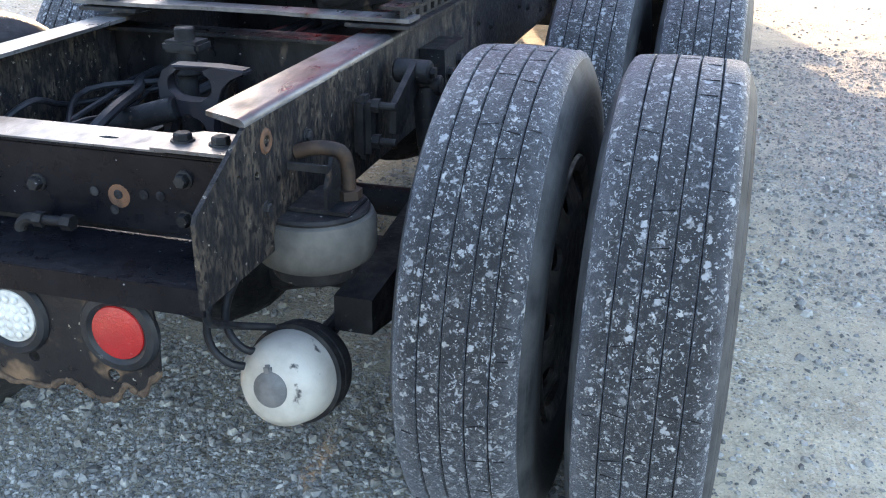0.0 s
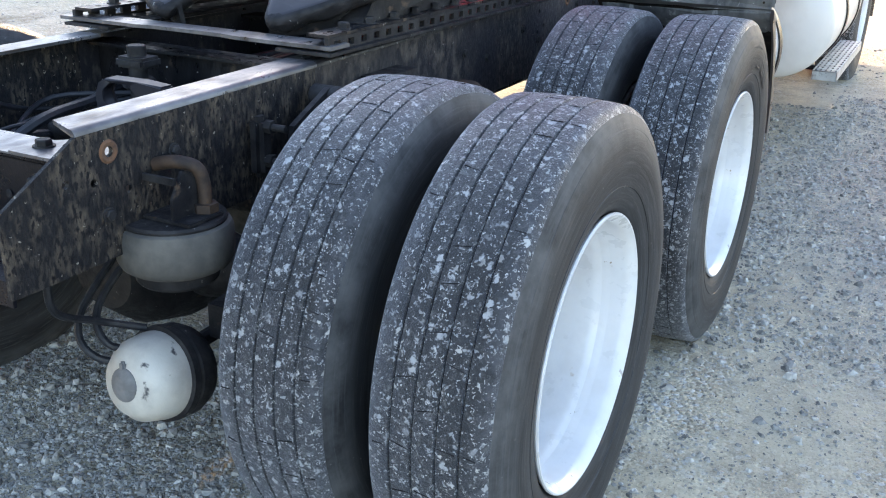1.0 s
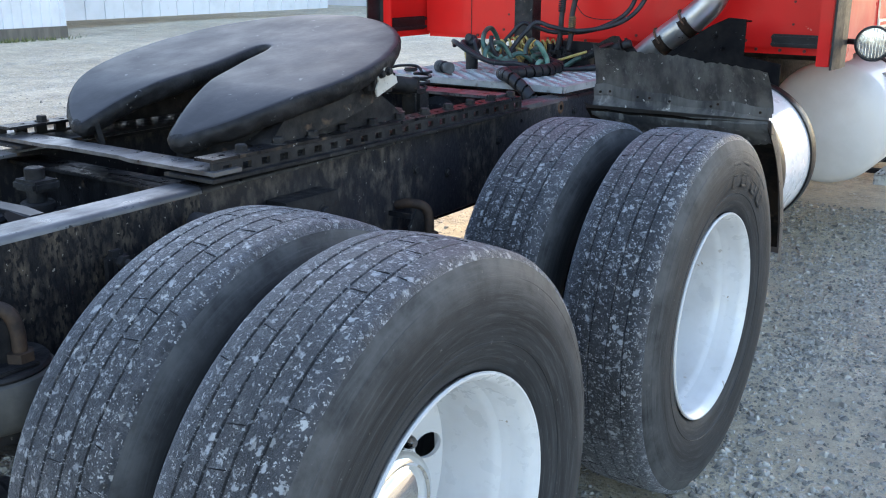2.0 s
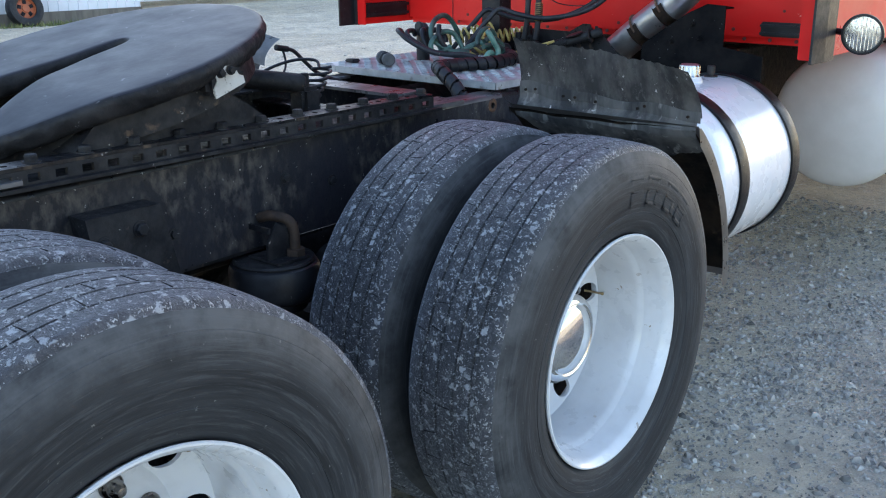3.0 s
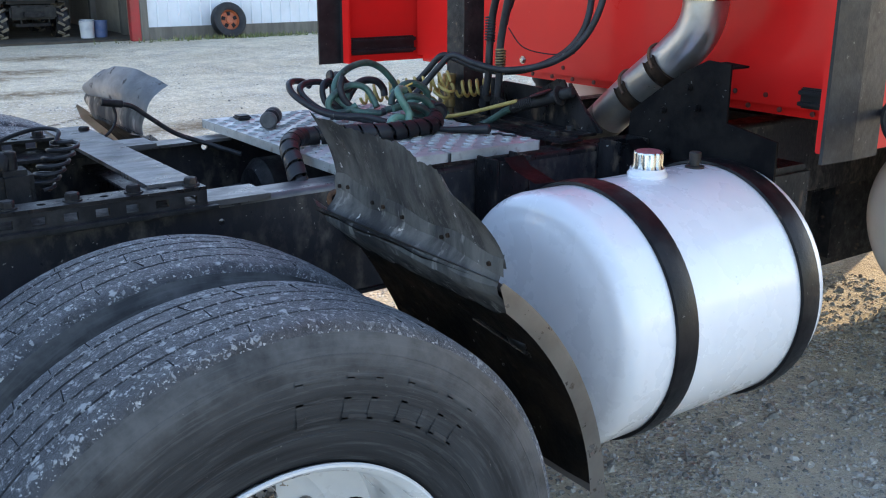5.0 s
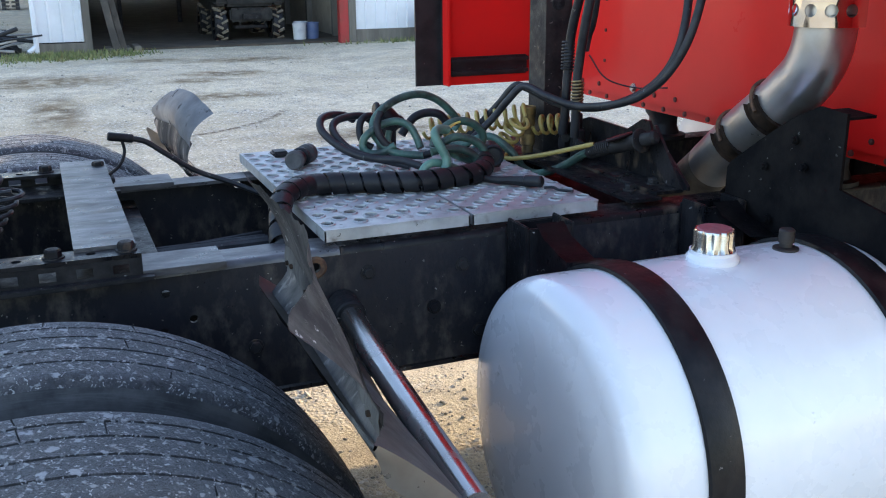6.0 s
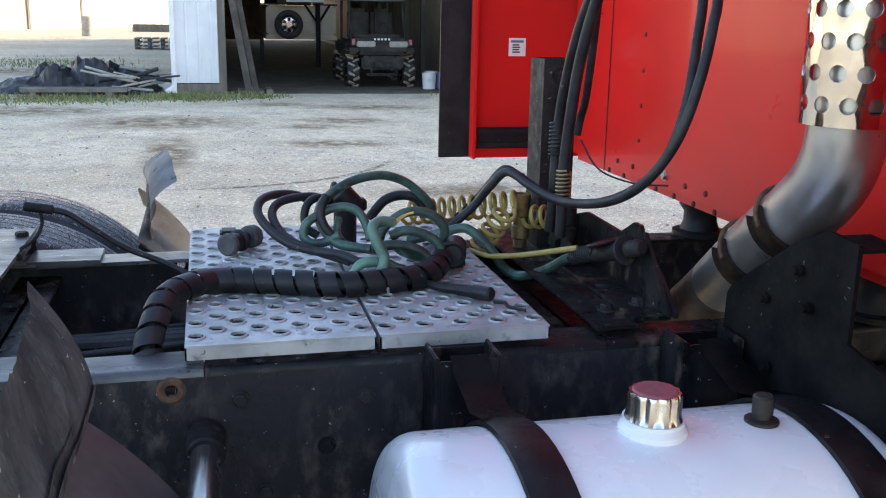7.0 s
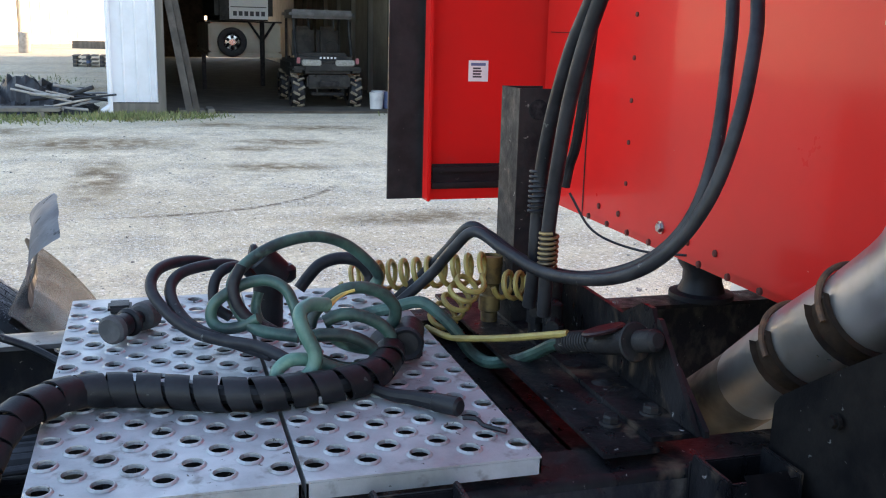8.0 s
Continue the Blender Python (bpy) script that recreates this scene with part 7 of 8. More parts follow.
# hoses that rise past the stanchion and the pair that swings along the back wall
hose("air_hose", [(-0.045, 2.93, 1.20), (-0.03, 2.93, 1.27), (-0.025, 2.93, 1.36), (-0.01, 2.93, 1.47), (0.033, 2.93, 1.578), (0.09, 2.93, 1.672), (0.135, 2.94, 1.75), (0.20, 2.96, 1.90), (0.24, 3.0, 2.15)], 0.0125, HOSE,
     "black rubber air hose rising from the bracket", seg=12)
hose("air_hose", [(0.015, 2.935, 1.20), (0.028, 2.93, 1.275), (0.030, 2.93, 1.365), (0.055, 2.93, 1.476), (0.088, 2.93, 1.582), (0.123, 2.935, 1.673), (0.155, 2.945, 1.75), (0.22, 2.97, 1.90), (0.26, 3.0, 2.15)], 0.0125, HOSE,
     "black rubber air hose rising from the bracket", seg=12)
hose("strap", [(0.01, 2.965, 1.43), (0.018, 2.968, 1.47), (0.037, 2.97, 1.512), (0.065, 2.97, 1.636), (0.082, 2.97, 1.744), (0.12, 2.97, 1.95), (0.15, 2.98, 2.15)], 0.009, HOSE, "black rubber tie strap", "strap")
for x, z0, z1, mt in ((-0.0255, 1.375, 1.455, HOSE), (0.030, 1.275, 1.355, BRASS)):
    n = 9 * 12
    line = [Vector((x + 0.003 * math.sin(i * 0.01), 2.93, z0 + (z1 - z0) * i / n)) + 0.0158 * Vector((math.cos(2 * math.pi * i / 12), math.sin(2 * math.pi * i / 12), 0)) for i in range(n + 1)]
    part("spring_guard", sweep(line, 0.0030, 6), mt, truck, "coil spring guard on a hose")
hose("supply_hose", [(-0.30, 2.74, 1.15), (-0.28, 2.80, 1.215), (-0.251, 2.832, 1.262), (-0.205, 2.862, 1.318), (-0.165, 2.888, 1.310), (-0.065, 2.925, 1.281), (0.067, 2.957, 1.284), (0.171, 2.991, 1.314), (0.254, 3.023, 1.366),
                     (0.289, 3.055, 1.436), (0.281, 3.086, 1.531), (0.242, 3.118, 1.646), (0.191, 3.15, 1.748), (0.12, 3.17, 1.93), (0.08, 3.19, 2.2)], 0.0105, HOSE, "black supply hose looped along the sleeper back", seg=12)
hose("supply_hose", [(-0.20, 2.70, 1.155), (-0.189, 2.78, 1.228), (-0.15, 2.812, 1.286), (-0.115, 2.844, 1.328), (-0.047, 2.877, 1.308), (0.065, 2.909, 1.292), (0.196, 2.941, 1.311), (0.282, 2.972, 1.346), (0.335, 3.003, 1.40),
                     (0.364, 3.035, 1.479), (0.365, 3.066, 1.581), (0.336, 3.098, 1.674), (0.287, 3.13, 1.745), (0.20, 3.16, 1.93), (0.14, 3.18, 2.2)], 0.0105, HOSE, "black supply hose looped along the sleeper back", seg=12)
hose("thin_wire", [(0.02, 2.97, 1.42), (0.06, 3.0, 1.36), (0.13, 3.05, 1.34), (0.20, 3.1, 1.345)], 0.0022, HOSE, "thin black wire hanging by the stanchion", "wire", seg=6)

# line over the left rail with a tee valve, ahead of the slide rails
hose("air_line", [(-0.32, 1.77, 1.230), (-0.325, 1.83, 1.218), (-0.332, 1.885, 1.178), (-0.34, 1.963, 1.122), (-0.33, 2.05, 1.085), (-0.26, 2.14, 1.05)], 0.0075, HOSE, "black air line with a rubber sleeve", "air line")
tv = part("tee_valve", rod((-0.318, 1.742, 1.237), (-0.324, 1.806, 1.225), 0.0115, 12, 0.003), DIRTY, truck, "small tee valve on a bent stem")
part("valve_stem", sweep(smooth_line([(-0.321, 1.776, 1.228), (-0.312, 1.780, 1.195), (-0.295, 1.765, 1.165), (-0.275, 1.735, 1.145)]), 0.0042, 8), DIRTY, tv)
part("valve_bracket", box((-0.36, 1.67, 1.128), (-0.235, 1.745, 1.142), 0.003), DIRTY, tv, smooth=False)


# ---- the yard beyond: barn, buildings and what stands there ----
def siding(bm, y0, y1, z0, z1, x, pitch=0.23, d=0.018):
    """Ribbed steel sheet in the plane x, facing +x."""
    prof = []
    y = y0
    while y < y1 - 0.05:
        e = min(y + pitch, y1)
        prof += [(x, y), (x, e - 0.045), (x + d, e - 0.032), (x + d, e - 0.013)]
        y = e
    prof += [(x, y1), (x - 0.03, y1), (x - 0.03, y0)]
    low = [bm.verts.new((a, b, z0)) for a, b in prof]
    top = [bm.verts.new((a, b, z1)) for a, b in prof]
    n = len(prof)
    for i in range(n):
        bm.faces.new((low[i], low[(i + 1) % n], top[(i + 1) % n], top[i]))
    bm.faces.new(low)
    bm.faces.new(top[::-1])


BX = -17.3
barn = empty("barn", "white steel barn with an open bay and red door trim", "barn", at=(BX, 5, 0))


def bpart(name, bm, mat, label="", parent=None):
    ob = part(name, bm, mat, None, label, smooth=False)
    ob.parent = parent or barn
    ob.matrix_parent_inverse = Matrix.Translation((-BX, -5, 0))
    if parent:
        ob.matrix_parent_inverse = Matrix.Identity(4)
    return ob


bm = bmesh.new()
siding(bm, 1.62, 2.42, 0.22, 4.6, BX)
w1 = bpart("corner_wall", bm, BARNWHITE, "white ribbed steel corner wall")
bm = box((BX - 0.35, 2.42, 0.0), (BX + 0.02, 2.56, 4.6), 0.01)
bpart("post", bm, BARNWOOD, "grey timber door post")
bm = box((BX - 0.03, 1.58, 0.0), (BX + 0.035, 2.44, 0.20))
bpart("skirt_board", bm, BARNWOOD, "grey timber skirt board")
bm = sweep(smooth_line([(BX + 0.06, 1.58, 4.6), (BX + 0.06, 1.58, 0.35), (BX + 0.07, 1.55, 0.16), (BX + 0.12, 1.43, 0.06)], 5), 0.045, 8)
bpart("downspout", bm, BARNWHITE, "white gutter downspout")
bm = bmesh.new()
siding(bm, 7.72, 12.2, 0.25, 4.6, BX)
bpart("front_wall", bm, BARNWHITE, "white ribbed steel barn wall")
bm = box((BX - 0.03, 7.6, 0.0), (BX + 0.03, 12.2, 0.26))
bpart("skirt_board", bm, BARNWOOD, "grey timber skirt board")
bm = box((BX - 0.12, 7.36, 0.0), (BX + 0.05, 7.55, 4.6), 0.01)
bpart("door_trim", bm, DOORRED, "red steel door trim")
bm = box((BX - 0.10, 7.552, 0.0), (BX + 0.04, 7.715, 4.6), 0.01)
bpart("post", bm, BARNWOOD, "grey timber door post")
bm = box((BX - 0.05, 1.6, 4.6), (BX + 0.05, 12.2, 5.6))
bpart("gable", bm, BARNWHITE, "white steel gable")
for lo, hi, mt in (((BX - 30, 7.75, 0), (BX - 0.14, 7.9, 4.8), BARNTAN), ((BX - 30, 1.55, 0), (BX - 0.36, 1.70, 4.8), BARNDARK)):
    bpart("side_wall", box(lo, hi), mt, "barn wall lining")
bpart("roof", box((BX - 30, 1.4, 4.8), (BX - 0.06, 12.4, 4.95)), BARNDARK, "underside of the barn roof, coloured for shade")
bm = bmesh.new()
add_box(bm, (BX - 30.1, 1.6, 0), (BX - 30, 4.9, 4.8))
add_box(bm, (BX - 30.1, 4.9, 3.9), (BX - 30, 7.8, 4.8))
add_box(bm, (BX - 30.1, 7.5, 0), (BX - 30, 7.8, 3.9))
bpart("back_wall", bm, BARNDARK, "back wall of the barn, coloured for shade, with a bright doorway")
for k in range(9):
    bpart("wall_stud", box((BX - 1.5 - 2.2 * k, 7.62, 0), (BX - 1.35 - 2.2 * k, 7.745, 4.75)), BARNWOOD, "timber wall post")
for y0, y1, x0, w, th in ((2.98, 2.58, 0.22, 0.065, 0.05), (3.12, 2.70, 0.05, 0.055, 0.04)):
    bm = bmesh.new()
    lo = [bm.verts.new((BX + x0 + dx, y0 + dy, 0.0)) for dx, dy in ((0, -w), (0, w), (-th, w), (-th, -w))]
    hi = [bm.verts.new((BX - 0.10 + dx, y1 + dy, 2.5)) for dx, dy in ((0, -w), (0, w), (-th, w), (-th, -w))]
    for i in range(4):
        bm.faces.new((lo[i], lo[(i + 1) % 4], hi[(i + 1) % 4], hi[i]))
    bm.faces.new(lo[::-1])
    bm.faces.new(hi)
    tagged(part("leaning_plank", bm, BARNDARK, smooth=False), "grey weathered plank leaning on the barn post", "plank", "leaning planks")
for k in range(4):
    b = box((BX - 0.75, 2.80 + 0.17 * k, 0.0), (BX - 0.2 + 0.05 * k, 2.93 + 0.17 * k, 0.06 + 0.03 * (k % 2)), 0.01)
    tagged(part("timber_offcut", b, BARNWOOD, smooth=False), "rough timber offcut on the barn floor", "timber", "offcuts")

# slab over the pale gravel, its dirt colour darkened for indoor shade
bpart("dirt_floor", box((BX - 29.9, 1.72, -0.2), (BX - 0.25, 7.74, 0.035)), DIRTFLOOR, "dirt floor of the barn, darkened for indoor shade")

# second wing of the barn, set back
wing = empty("barn_wing", "white steel shed wing set back from the barn", "shed", at=(BX - 3, 16, 0))
bm = bmesh.new()
siding(bm, 12.22, 24.0, 0.2, 4.2, BX - 2.6, 0.6, 0.02)
ob = part("wall", bm, BARNWHITE, None, "white ribbed steel wall", smooth=False)
ob.parent = wing
ob.matrix_parent_inverse = Matrix.Translation((-(BX - 3), -16, 0))
ob = part("roof", box((BX - 9, 12.45, 4.2), (BX - 2.3, 24.2, 4.4)), BARNWHITE, None, smooth=False)
ob.parent = wing
ob.matrix_parent_inverse = Matrix.Translation((-(BX - 3), -16, 0))

# tall unseen shed, added ahead only to shade the yard before the barn
shade_shed = empty("unseen_shade_shed", "unseen tall white shed added to shade the yard", "shed", at=(-26, 34, 0))
for lo, hi in (((-43.0, 29.8, 0), (-14.6, 30.0, 8.6)), ((-43.0, 38.0, 0), (-14.6, 38.2, 8.6)), ((-43.0, 30.0, 0), (-42.8, 38.0, 8.6)), ((-14.8, 30.0, 0), (-14.6, 38.0, 8.6))):
    ob = part("wall", box(lo, hi), BARNWHITE, shade_shed, smooth=False)
    ob.matrix_parent_inverse = Matrix.Translation((26, -34, 0))
bm = plate([(29.5, 8.6), (38.5, 8.6), (34.0, 10.4)], [], 28.8, Matrix.Translation((-14.4, 0, 0)) @ FACING_X)
ob = part("roof", bm, BARNWHITE, shade_shed, smooth=False)
ob.matrix_parent_inverse = Matrix.Translation((26, -34, 0))

# far shed in the sun
FX = -62.0
shed = empty("far_shed", "sunlit cream steel shed across the yard", "shed", at=(FX, -8, 0))


def spart(name, bm, mat, label=""):
    ob = part(name, bm, mat, None, label, smooth=False)
    ob.parent = shed
    ob.matrix_parent_inverse = Matrix.Translation((-FX, 8, 0))
    return ob


bm = bmesh.new()
siding(bm, -50.0, 30.0, 0.0, 6.5, FX, 0.9, 0.05)
spart("wall", bm, BARNCREAM, "cream ribbed steel wall")
spart("roof", box((FX - 14, -50.5, 6.5), (FX + 0.4, 30.5, 6.9)), BARNCREAM, "shed roof")
for y in (-13.5, -8.2, -3.6):
    spart("door_jamb", box((FX, y, 0.0), (FX + 0.12, y + 0.16, 5.0)), BARNWOOD, "dark door jamb")
spart("sliding_door", box((FX + 0.05, -8.0, 0.0), (FX + 0.1, -3.65, 4.6)), BARNCREAM, "cream sliding door")
shed.rotation_euler.z = radians(56)
tagged(part("barrel", rod((-50.0, -3.45, 0.0), (-50.0, -3.45, 1.0), 0.28, 20, 0.03), PALEPIPE), "grey metal barrel by the far shed", "barrel")
for k in range(3):
    b = box((FX + 2.0, -1.9, 0.0 + 0.15 * k), (FX + 3.2, 1.2, 0.147 + 0.15 * k), 0.02)
    tagged(part("lumber_stack", b, BARNWOOD, smooth=False), "stack of sawn lumber by the far shed", "lumber", "lumber")


# utility vehicle standing in the barn mouth, nose outward
def wheel_knobby(parent, at, r, w):
    bm = lathe([(r * 0.55, -w * 0.45), (r * 0.9, -w * 0.5), (r, -w * 0.35), (r, w * 0.35), (r * 0.9, w * 0.5), (r * 0.55, w * 0.45)], 28)
    for k in range(22):
        a = 2 * math.pi * k / 22
        b = bmesh.new()
        s = 1 if k % 2 else -1
        add_box(b, (-0.5 * w if s < 0 else -0.05 * w, -0.024, -0.01), (0.05 * w if s < 0 else 0.5 * w, 0.024, 0.03))
        merge(bm, b, Matrix.Rotation(a, 4, "X") @ Matrix.Translation((0, 0, r)) @ Matrix.Rotation(0.5 * s, 4, "Z"), 1)
    q = Matrix.Translation(at) @ Matrix.Rotation(radians(90), 4, "Z")
    bm.transform(q)
    t = part("wheel", bm, [RUBBER, MUDTYRE], parent, "muddy knobbly tyre", smooth=False)
    hubm = lathe([(0, -0.04), (r * 0.3, -0.05), (r * 0.56, -w * 0.3), (r * 0.56, w * 0.3), (0, 0.05)], 20)
    hubm.transform(q)
    part("rim", hubm, DIRTY, t)


def utv():
    u = empty("utility_vehicle", "dark muddy side-by-side utility vehicle with a canopy", "vehicle")
    y0, y1, xf = 5.05, 6.54, BX - 1.2
    cy = (y0 + y1) / 2
    for sx in (0.0, -1.95):
        for y in (y0 + 0.15, y1 - 0.15):
            wheel_knobby(u, (xf - 0.35 + sx, y, 0.34), 0.34, 0.27)
    bm = box((xf - 0.75, y0 + 0.22, 0.72), (xf + 0.05, y1 - 0.22, 0.98), 0.06)
    add_box(bm, (xf - 0.95, y0 + 0.12, 0.80), (xf - 0.2, y1 - 0.12, 1.05), 0.07)
    add_box(bm, (xf - 2.7, y0 + 0.1, 0.6), (xf - 0.9, y1 - 0.1, 0.95), 0.05)
    part("body", bm, UTVBODY, u, "dark dusty plastic bodywork")
    part("front_bumper", box((xf - 0.02, y0 + 0.3, 0.42), (xf + 0.12, y1 - 0.3, 0.70), 0.04), UTVBODY, u)
    for y in (y0 + 0.40, y1 - 0.40):
        part("headlamp", box((xf + 0.02, y - 0.20, 0.88), (xf + 0.075, y + 0.20, 1.0), 0.02), LENSDUST, u, "pale dusty rectangular headlamp")
    for y in (y0 + 0.14, y1 - 0.14):
        part("fender_flare", box((xf - 0.75, y - 0.13, 0.74), (xf + 0.02, y + 0.13, 0.86), 0.05), UTVBODY, u)
        part("marker_lamp", box((xf - 0.02, y - 0.035, 0.92), (xf + 0.03, y + 0.035, 1.04), 0.01), CAPRED, u)
    part("winch", box((xf + 0.1, cy - 0.2, 0.46), (xf + 0.2, cy + 0.2, 0.58), 0.02), DIRTY, u)
    for y in (y0 + 0.48, y1 - 0.48):
        part("skid_strut", rod((xf + 0.1, y, 0.70), (xf + 0.02, y + 0.04, 0.32), 0.02, 8), UTVBODY, u)
    part("skid_plate", box((xf - 0.3, y0 + 0.4, 0.28), (xf + 0.05, y1 - 0.4, 0.34), 0.02), DIRTY, u)
    for y in (y0 + 0.16, y1 - 0.16):
        line = smooth_line([(xf - 0.45, y, 1.0), (xf - 0.75, y, 1.5), (xf - 0.95, y, 1.86), (xf - 1.9, y, 1.9), (xf - 2.0, y, 0.95)], 5)
        part("roll_bar", sweep(line, 0.028, 10), UTVBODY, u)
    part("canopy", box((xf - 2.0, y0 + 0.06, 1.82), (xf - 0.70, y1 - 0.06, 2.0), 0.06), CANOPY, u, "grey hard canopy")
    for y in (y0 + 0.48, y1 - 0.48):
        part("seat", box((xf - 1.75, y - 0.24, 0.95), (xf - 1.55, y + 0.24, 1.66), 0.08), UTVBODY, u)
        part("roof_strut", rod((xf - 0.80, y, 1.62), (xf - 0.95, y, 1.87), 0.02, 8), UTVBODY, u)
    part("steering_wheel", axis_to(lathe([(0.15, -0.012), (0.165, 0.0), (0.15, 0.012), (0.135, 0.0)], 20, close=True), (0.8, 0, 0.4), (xf - 1.0, y1 - 0.5, 1.22)), UTVBODY, u)
    part("dash", box((xf - 1.05, y0 + 0.2, 1.0), (xf - 0.7, y1 - 0.2, 1.12), 0.04), UTVBODY, u)
    for k in range(5):
        part("grille_slot", box((xf + 0.048, cy - 0.18 + 0.075 * k, 1.02), (xf + 0.056, cy - 0.14 + 0.075 * k, 1.06)), BUCKET, u)


utv()


def spare_wheel(name, at, r, w, tyre_mat, rim_mat, parent, label, facing=(1, 0, 0), spokes=6):
    bm = lathe([(r * 0.56, -w * 0.4), (r * 0.72, -w * 0.5), (r * 0.95, -w * 0.45), (r, -w * 0.25), (r, w * 0.25), (r * 0.95, w * 0.45), (r * 0.72, w * 0.5), (r * 0.56, w * 0.4)], 36)
    t = part(name, axis_to(bm, facing, at), tyre_mat, parent, label)
    bm = lathe([(r * 0.57, -w * 0.4), (r * 0.57, w * 0.30), (r * 0.53, w * 0.34), (r * 0.47, w * 0.12), (r * 0.22, w * 0.18), (r * 0.20, w * 0.30), (0, w * 0.30)], 36)
    rim = part("rim", axis_to(bm, facing, at), rim_mat, t)
    for k in range(spokes):
        a = 2 * math.pi * k / spokes
        b = bmesh.new()
        add_box(b, (w * 0.13, -r * 0.10, r * 0.25), (w * 0.20, r * 0.10, r * 0.46), 0.0)
        b.transform(Matrix.Rotation(a, 4, "X"))
        part("rim_window", axis_to(b, facing, at), GROOVE, rim, smooth=False)
    return t


# horse trailer parked inside the barn
def trailer():
    tr = empty("horse_trailer", "beige and white gooseneck livestock trailer inside the barn", "trailer")
    tx = BX - 6.4
    part("body", box((tx - 6, 3.72, 0.95), (tx, 5.50, 1.70), 0.05), TRAILERSKIN, tr, "beige trailer panel")
    part("skirt_band", box((tx - 6, 3.70, 0.84), (tx + 0.02, 5.52, 0.948), 0.01), TRAILERSKIN, tr)
    part("trim_band", box((tx - 6, 3.69, 1.702), (tx + 0.05, 5.53, 1.74), 0.01), UTVBODY, tr)
    # the barn's shadow on the nose is put into its dark colour
    part("nose", box((tx - 5, 3.85, 1.745), (tx + 0.6, 5.25, 3.2), 0.12), UTVBODY, tr, "trailer nose, coloured dark for shadow")
    part("jack_post", rod((tx + 0.15, 5.02, 0.15), (tx + 0.15, 5.02, 1.75), 0.06, 12), DIRTY, tr)
    part("jack_brace", rod((tx + 0.15, 5.02, 1.25), (tx + 0.05, 4.7, 1.72), 0.03, 8), DIRTY, tr)
    part("jack_brace", rod((tx + 0.15, 5.02, 1.25), (tx + 0.05, 5.34, 1.72), 0.03, 8), DIRTY, tr)
    w = spare_wheel("spare_wheel", (tx + 0.15, 4.28, 1.22), 0.36, 0.2, RUBBER, STEEL, tr, "spare wheel with a bright rim")
    part("sign_panel", box((tx + 0.6, 4.19, 1.78), (tx + 0.61, 5.12, 2.9)), STICKER, tr, "white sign panel with dark bars", )
    for k in range(6):
        part("sign_bar", box((tx + 0.611, 4.28 + 0.135 * k, 1.86), (tx + 0.616, 4.37 + 0.135 * k, 1.97)), INK, tr, smooth=False)
    part("door_slat", box((tx + 0.611, 4.22, 2.06), (tx + 0.616, 5.08, 2.08)), INK, tr)
    for y in (3.6, 5.7):
        part("leg", box((tx - 0.2, y - 0.05, 0.0), (tx - 0.1, y + 0.05, 0.9)), DIRTY, tr)


trailer()
t = spare_wheel("old_tyre", (BX + 0.24, 9.35, 0.36), 0.37, 0.24, RUBBER, ORANGE, None, "", (0.96, 0.0, 0.22), 5)
tagged(t, "worn black tyre on an orange rim leaning on the barn", "tyre")
for k, (y, x) in enumerate(((6.75, BX - 0.9), (7.05, BX - 1.0), (6.9, BX - 1.4))):
    b = lathe([(0, 0), (0.13, 0.0), (0.15, 0.36), (0.155, 0.37), (0.14, 0.37), (0.13, 0.03), (0, 0.03)], 20)
    tagged(part("bucket", axis_to(b, (0, 0, 1), (x, y, 0.0)), BUCKET if k != 1 else BLUE), "plastic pail just inside the barn", "bucket", "pails")

# scrap heap beside the barn corner
sr = random.Random(21)
for k in range(26):
    y, x = sr.uniform(0.35, 1.35), BX + sr.uniform(-1.6, 0.5)
    z = 0.05 + sr.uniform(0, 0.38)
    a = sr.uniform(-0.9, 0.9)
    ln_ = sr.uniform(0.5, 1.1)
    d = Vector((0.3 * math.sin(a * 3), math.cos(a), sr.uniform(-0.25, 0.25)))
    c = Vector((x, y, z))
    p0, p1 = c - d * ln_ / 2, c + d * ln_ / 2
    p0.z, p1.z = max(p0.z, 0.03), max(p1.z, 0.03)
    ob = part("scrap_pipe", rod(p0, p1, sr.uniform(0.015, 0.04), 8), PALEPIPE if k % 3 else SCRAP)
    tagged(ob, "scrap pipe in the heap beside the barn", "scrap", "scrap heap")
bm = bmesh.new()
nx, ny = 40, 16
rows = []
for j in range(ny + 1):
    row = []
    for i in range(nx + 1):
        u, v = i / nx, j / ny
        y, x = -1.9 + 3.2 * u, BX - 1.9 + 1.9 * v
        h = math.sin(math.pi * u) ** 0.7 * math.sin(math.pi * v) ** 0.6 * (0.42 + 0.55 * u * (1 - 0.35 * u))
        h *= 0.75 + 0.75 * noise.noise(Vector((x * 2.2, y * 2.2, 3.0))) + 0.35 * noise.noise(Vector((x * 7, y * 7, 1.0)))
        row.append(bm.verts.new((x, y, max(0.0, h) - 0.01)))
    rows.append(row)
for p, q in zip(rows, rows[1:]):
    for i in range(nx):
        bm.faces.new((p[i], p[i + 1], q[i + 1], q[i]))
bmesh.ops.triangulate(bm, faces=bm.faces)
tagged(part("black_sheeting", bm, SCRAP, smooth=False), "crumpled black sheeting over a scrap heap", "sheeting")
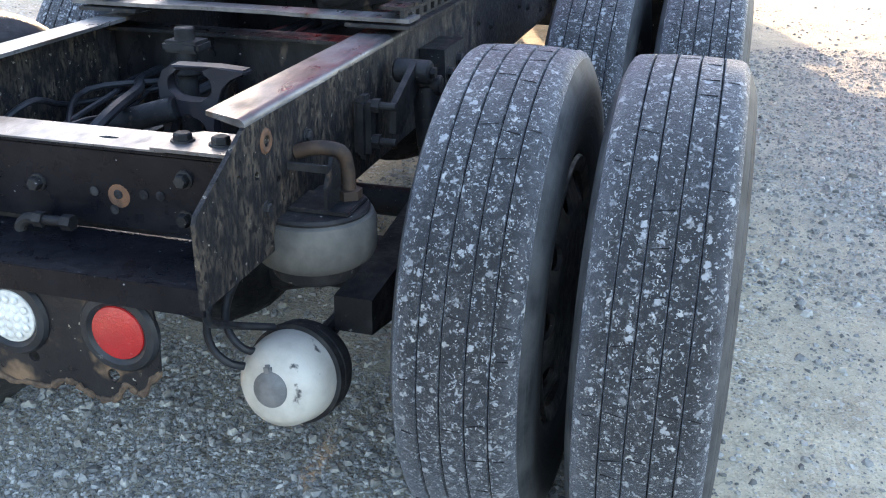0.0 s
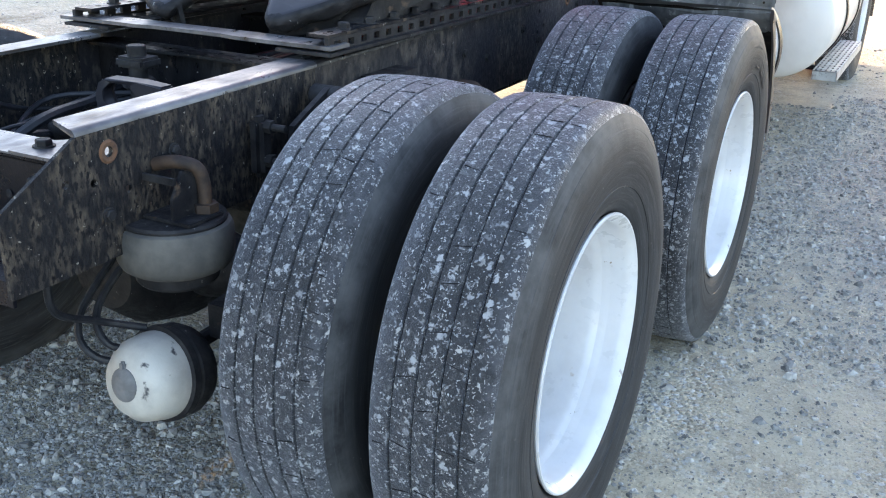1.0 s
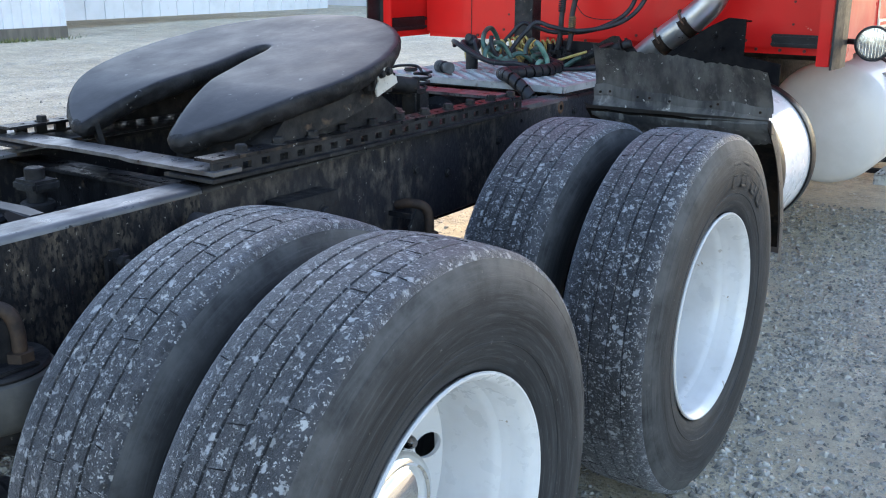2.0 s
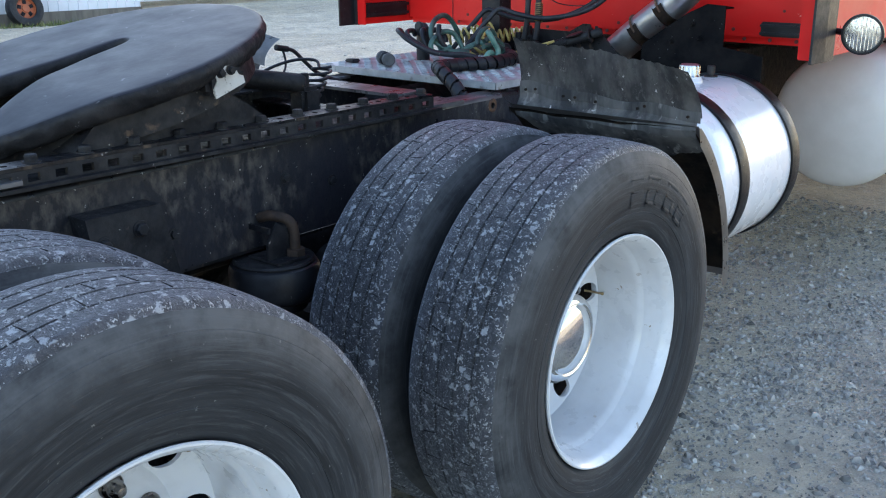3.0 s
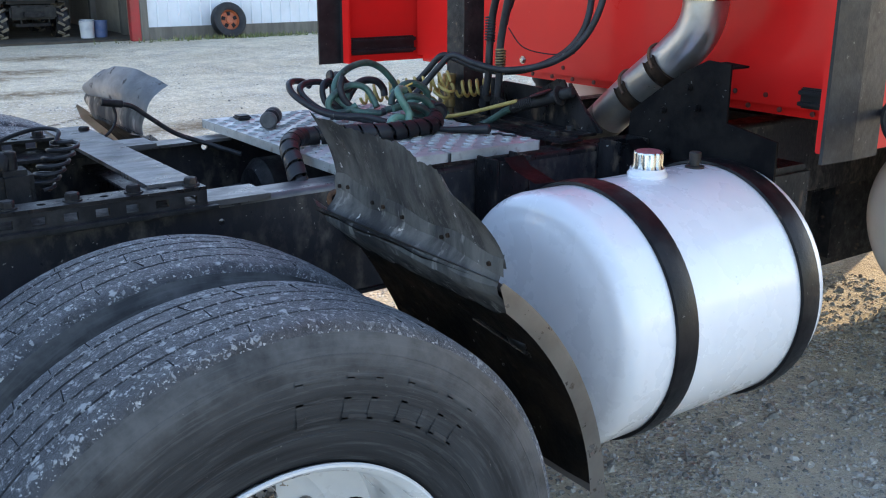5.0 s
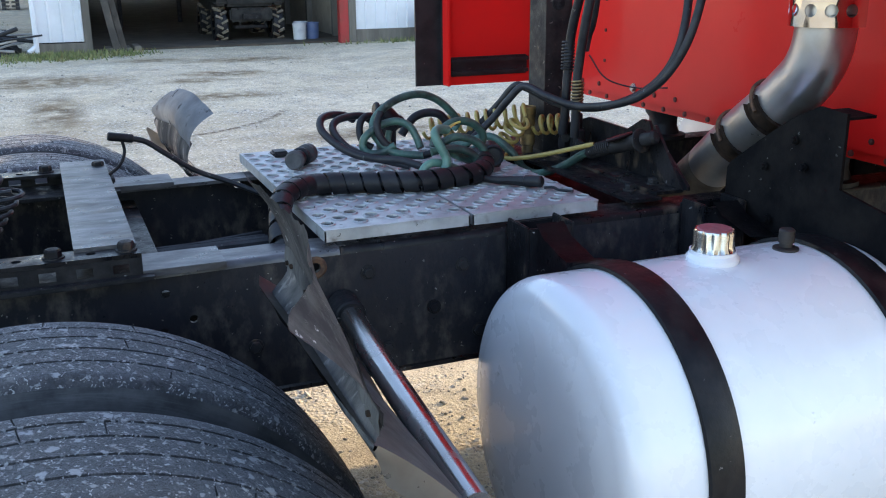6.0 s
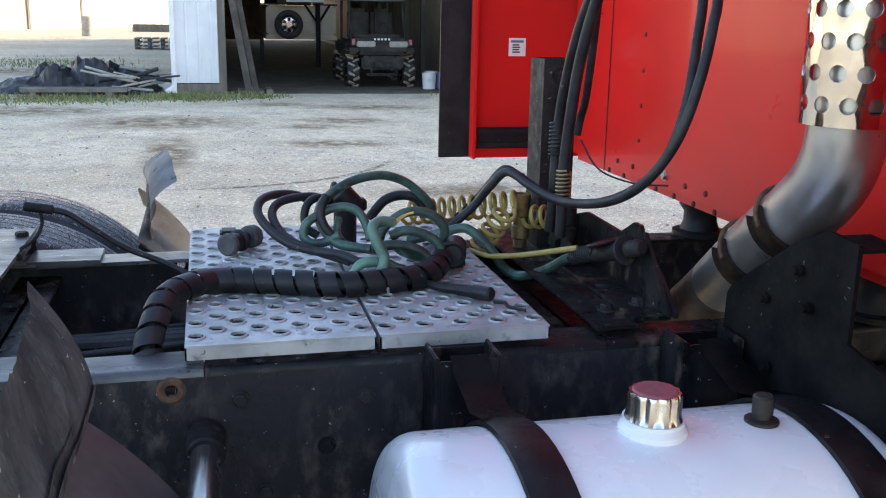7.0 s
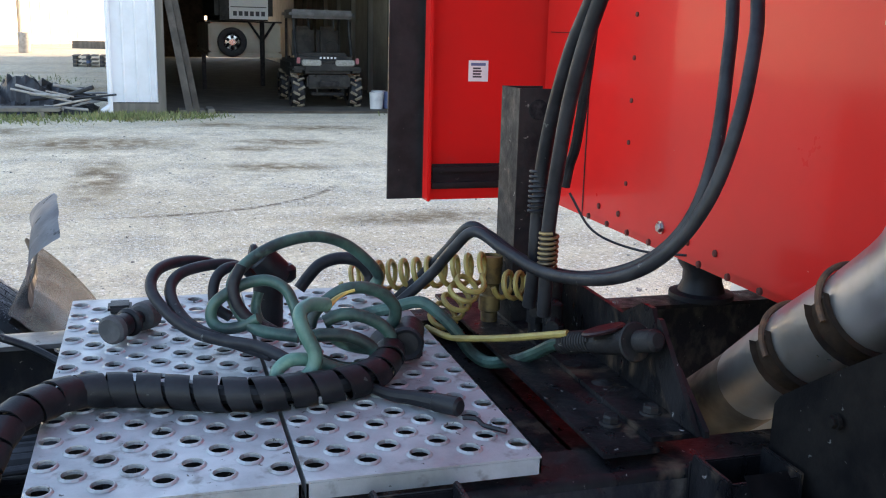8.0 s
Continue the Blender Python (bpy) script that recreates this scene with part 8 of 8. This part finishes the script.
for k in range(4):
    b = box((BX + 0.1 + 0.14 * k, -1.15 + 0.03 * k, 0.10), (BX + 0.22 + 0.14 * k, 0.75, 0.16), 0.005)
    tagged(part("plank", b, BARNWOOD, smooth=False), "weathered plank lying before the scrap heap", "plank", "planks")
for y in (-0.9, 0.4):
    b = box((BX + 0.05, y, 0.0), (BX + 0.7, y + 0.1, 0.098), 0.005)
    tagged(part("bearer", b, BARNWOOD, smooth=False), "timber bearer under the planks", "timber", "bearers")
# pallet out in the yard
pal = empty("pallet", "grey and blue shipping pallet on the far yard", "pallet", at=(-36.5, 0.42, 0))
for j in range(3):
    for k in range(5):
        part("slat", box((-0.6, -0.75 + 0.31 * k, 0.10 + 0.145 * j), (0.6, -0.52 + 0.31 * k, 0.135 + 0.145 * j)), BARNWOOD, pal, smooth=False)
    for k in range(4):
        part("block", box((-0.55, -0.74 + 0.455 * k, 0.0 if not j else 0.145 * j - 0.009), (0.55, -0.62 + 0.455 * k, 0.099 + 0.145 * j)), BLUE if k == 1 and j == 1 else INK, pal, smooth=False)


def grass():
    g = np.random.default_rng(9)
    verts, faces = [], []
    zones = [(BX + 0.65, 0.6, 1.9, 0.9, 1500), (BX + 1.1, 0.8, -0.6, 1.5, 1400), (BX + 0.35, 0.2, 9.6, 1.9, 700), (-27, 2.2, -2.0, 2.0, 900), (BX + 0.6, 0.3, 3.1, 0.4, 200)]
    for cx, sx, cy, sy, n in zones:
        for _ in range(n):
            x, y = g.normal(cx, sx * 0.6), g.normal(cy, sy * 0.6)
            h, w, a = g.uniform(0.03, 0.13), g.uniform(0.008, 0.02), g.uniform(0, 6.28)
            dx, dy = w * math.cos(a), w * math.sin(a)
            lx, ly = g.normal(0, 0.04, 2)
            k = len(verts)
            verts += [(x - dx, y - dy, 0), (x + dx, y + dy, 0), (x + lx, y + ly, h)]
            faces.append((k, k + 1, k + 2))
    tagged(mesh_ob("grass", verts, faces, GRASS), "short weedy grass along the barn foot", "grass", kind="stuff")


grass()
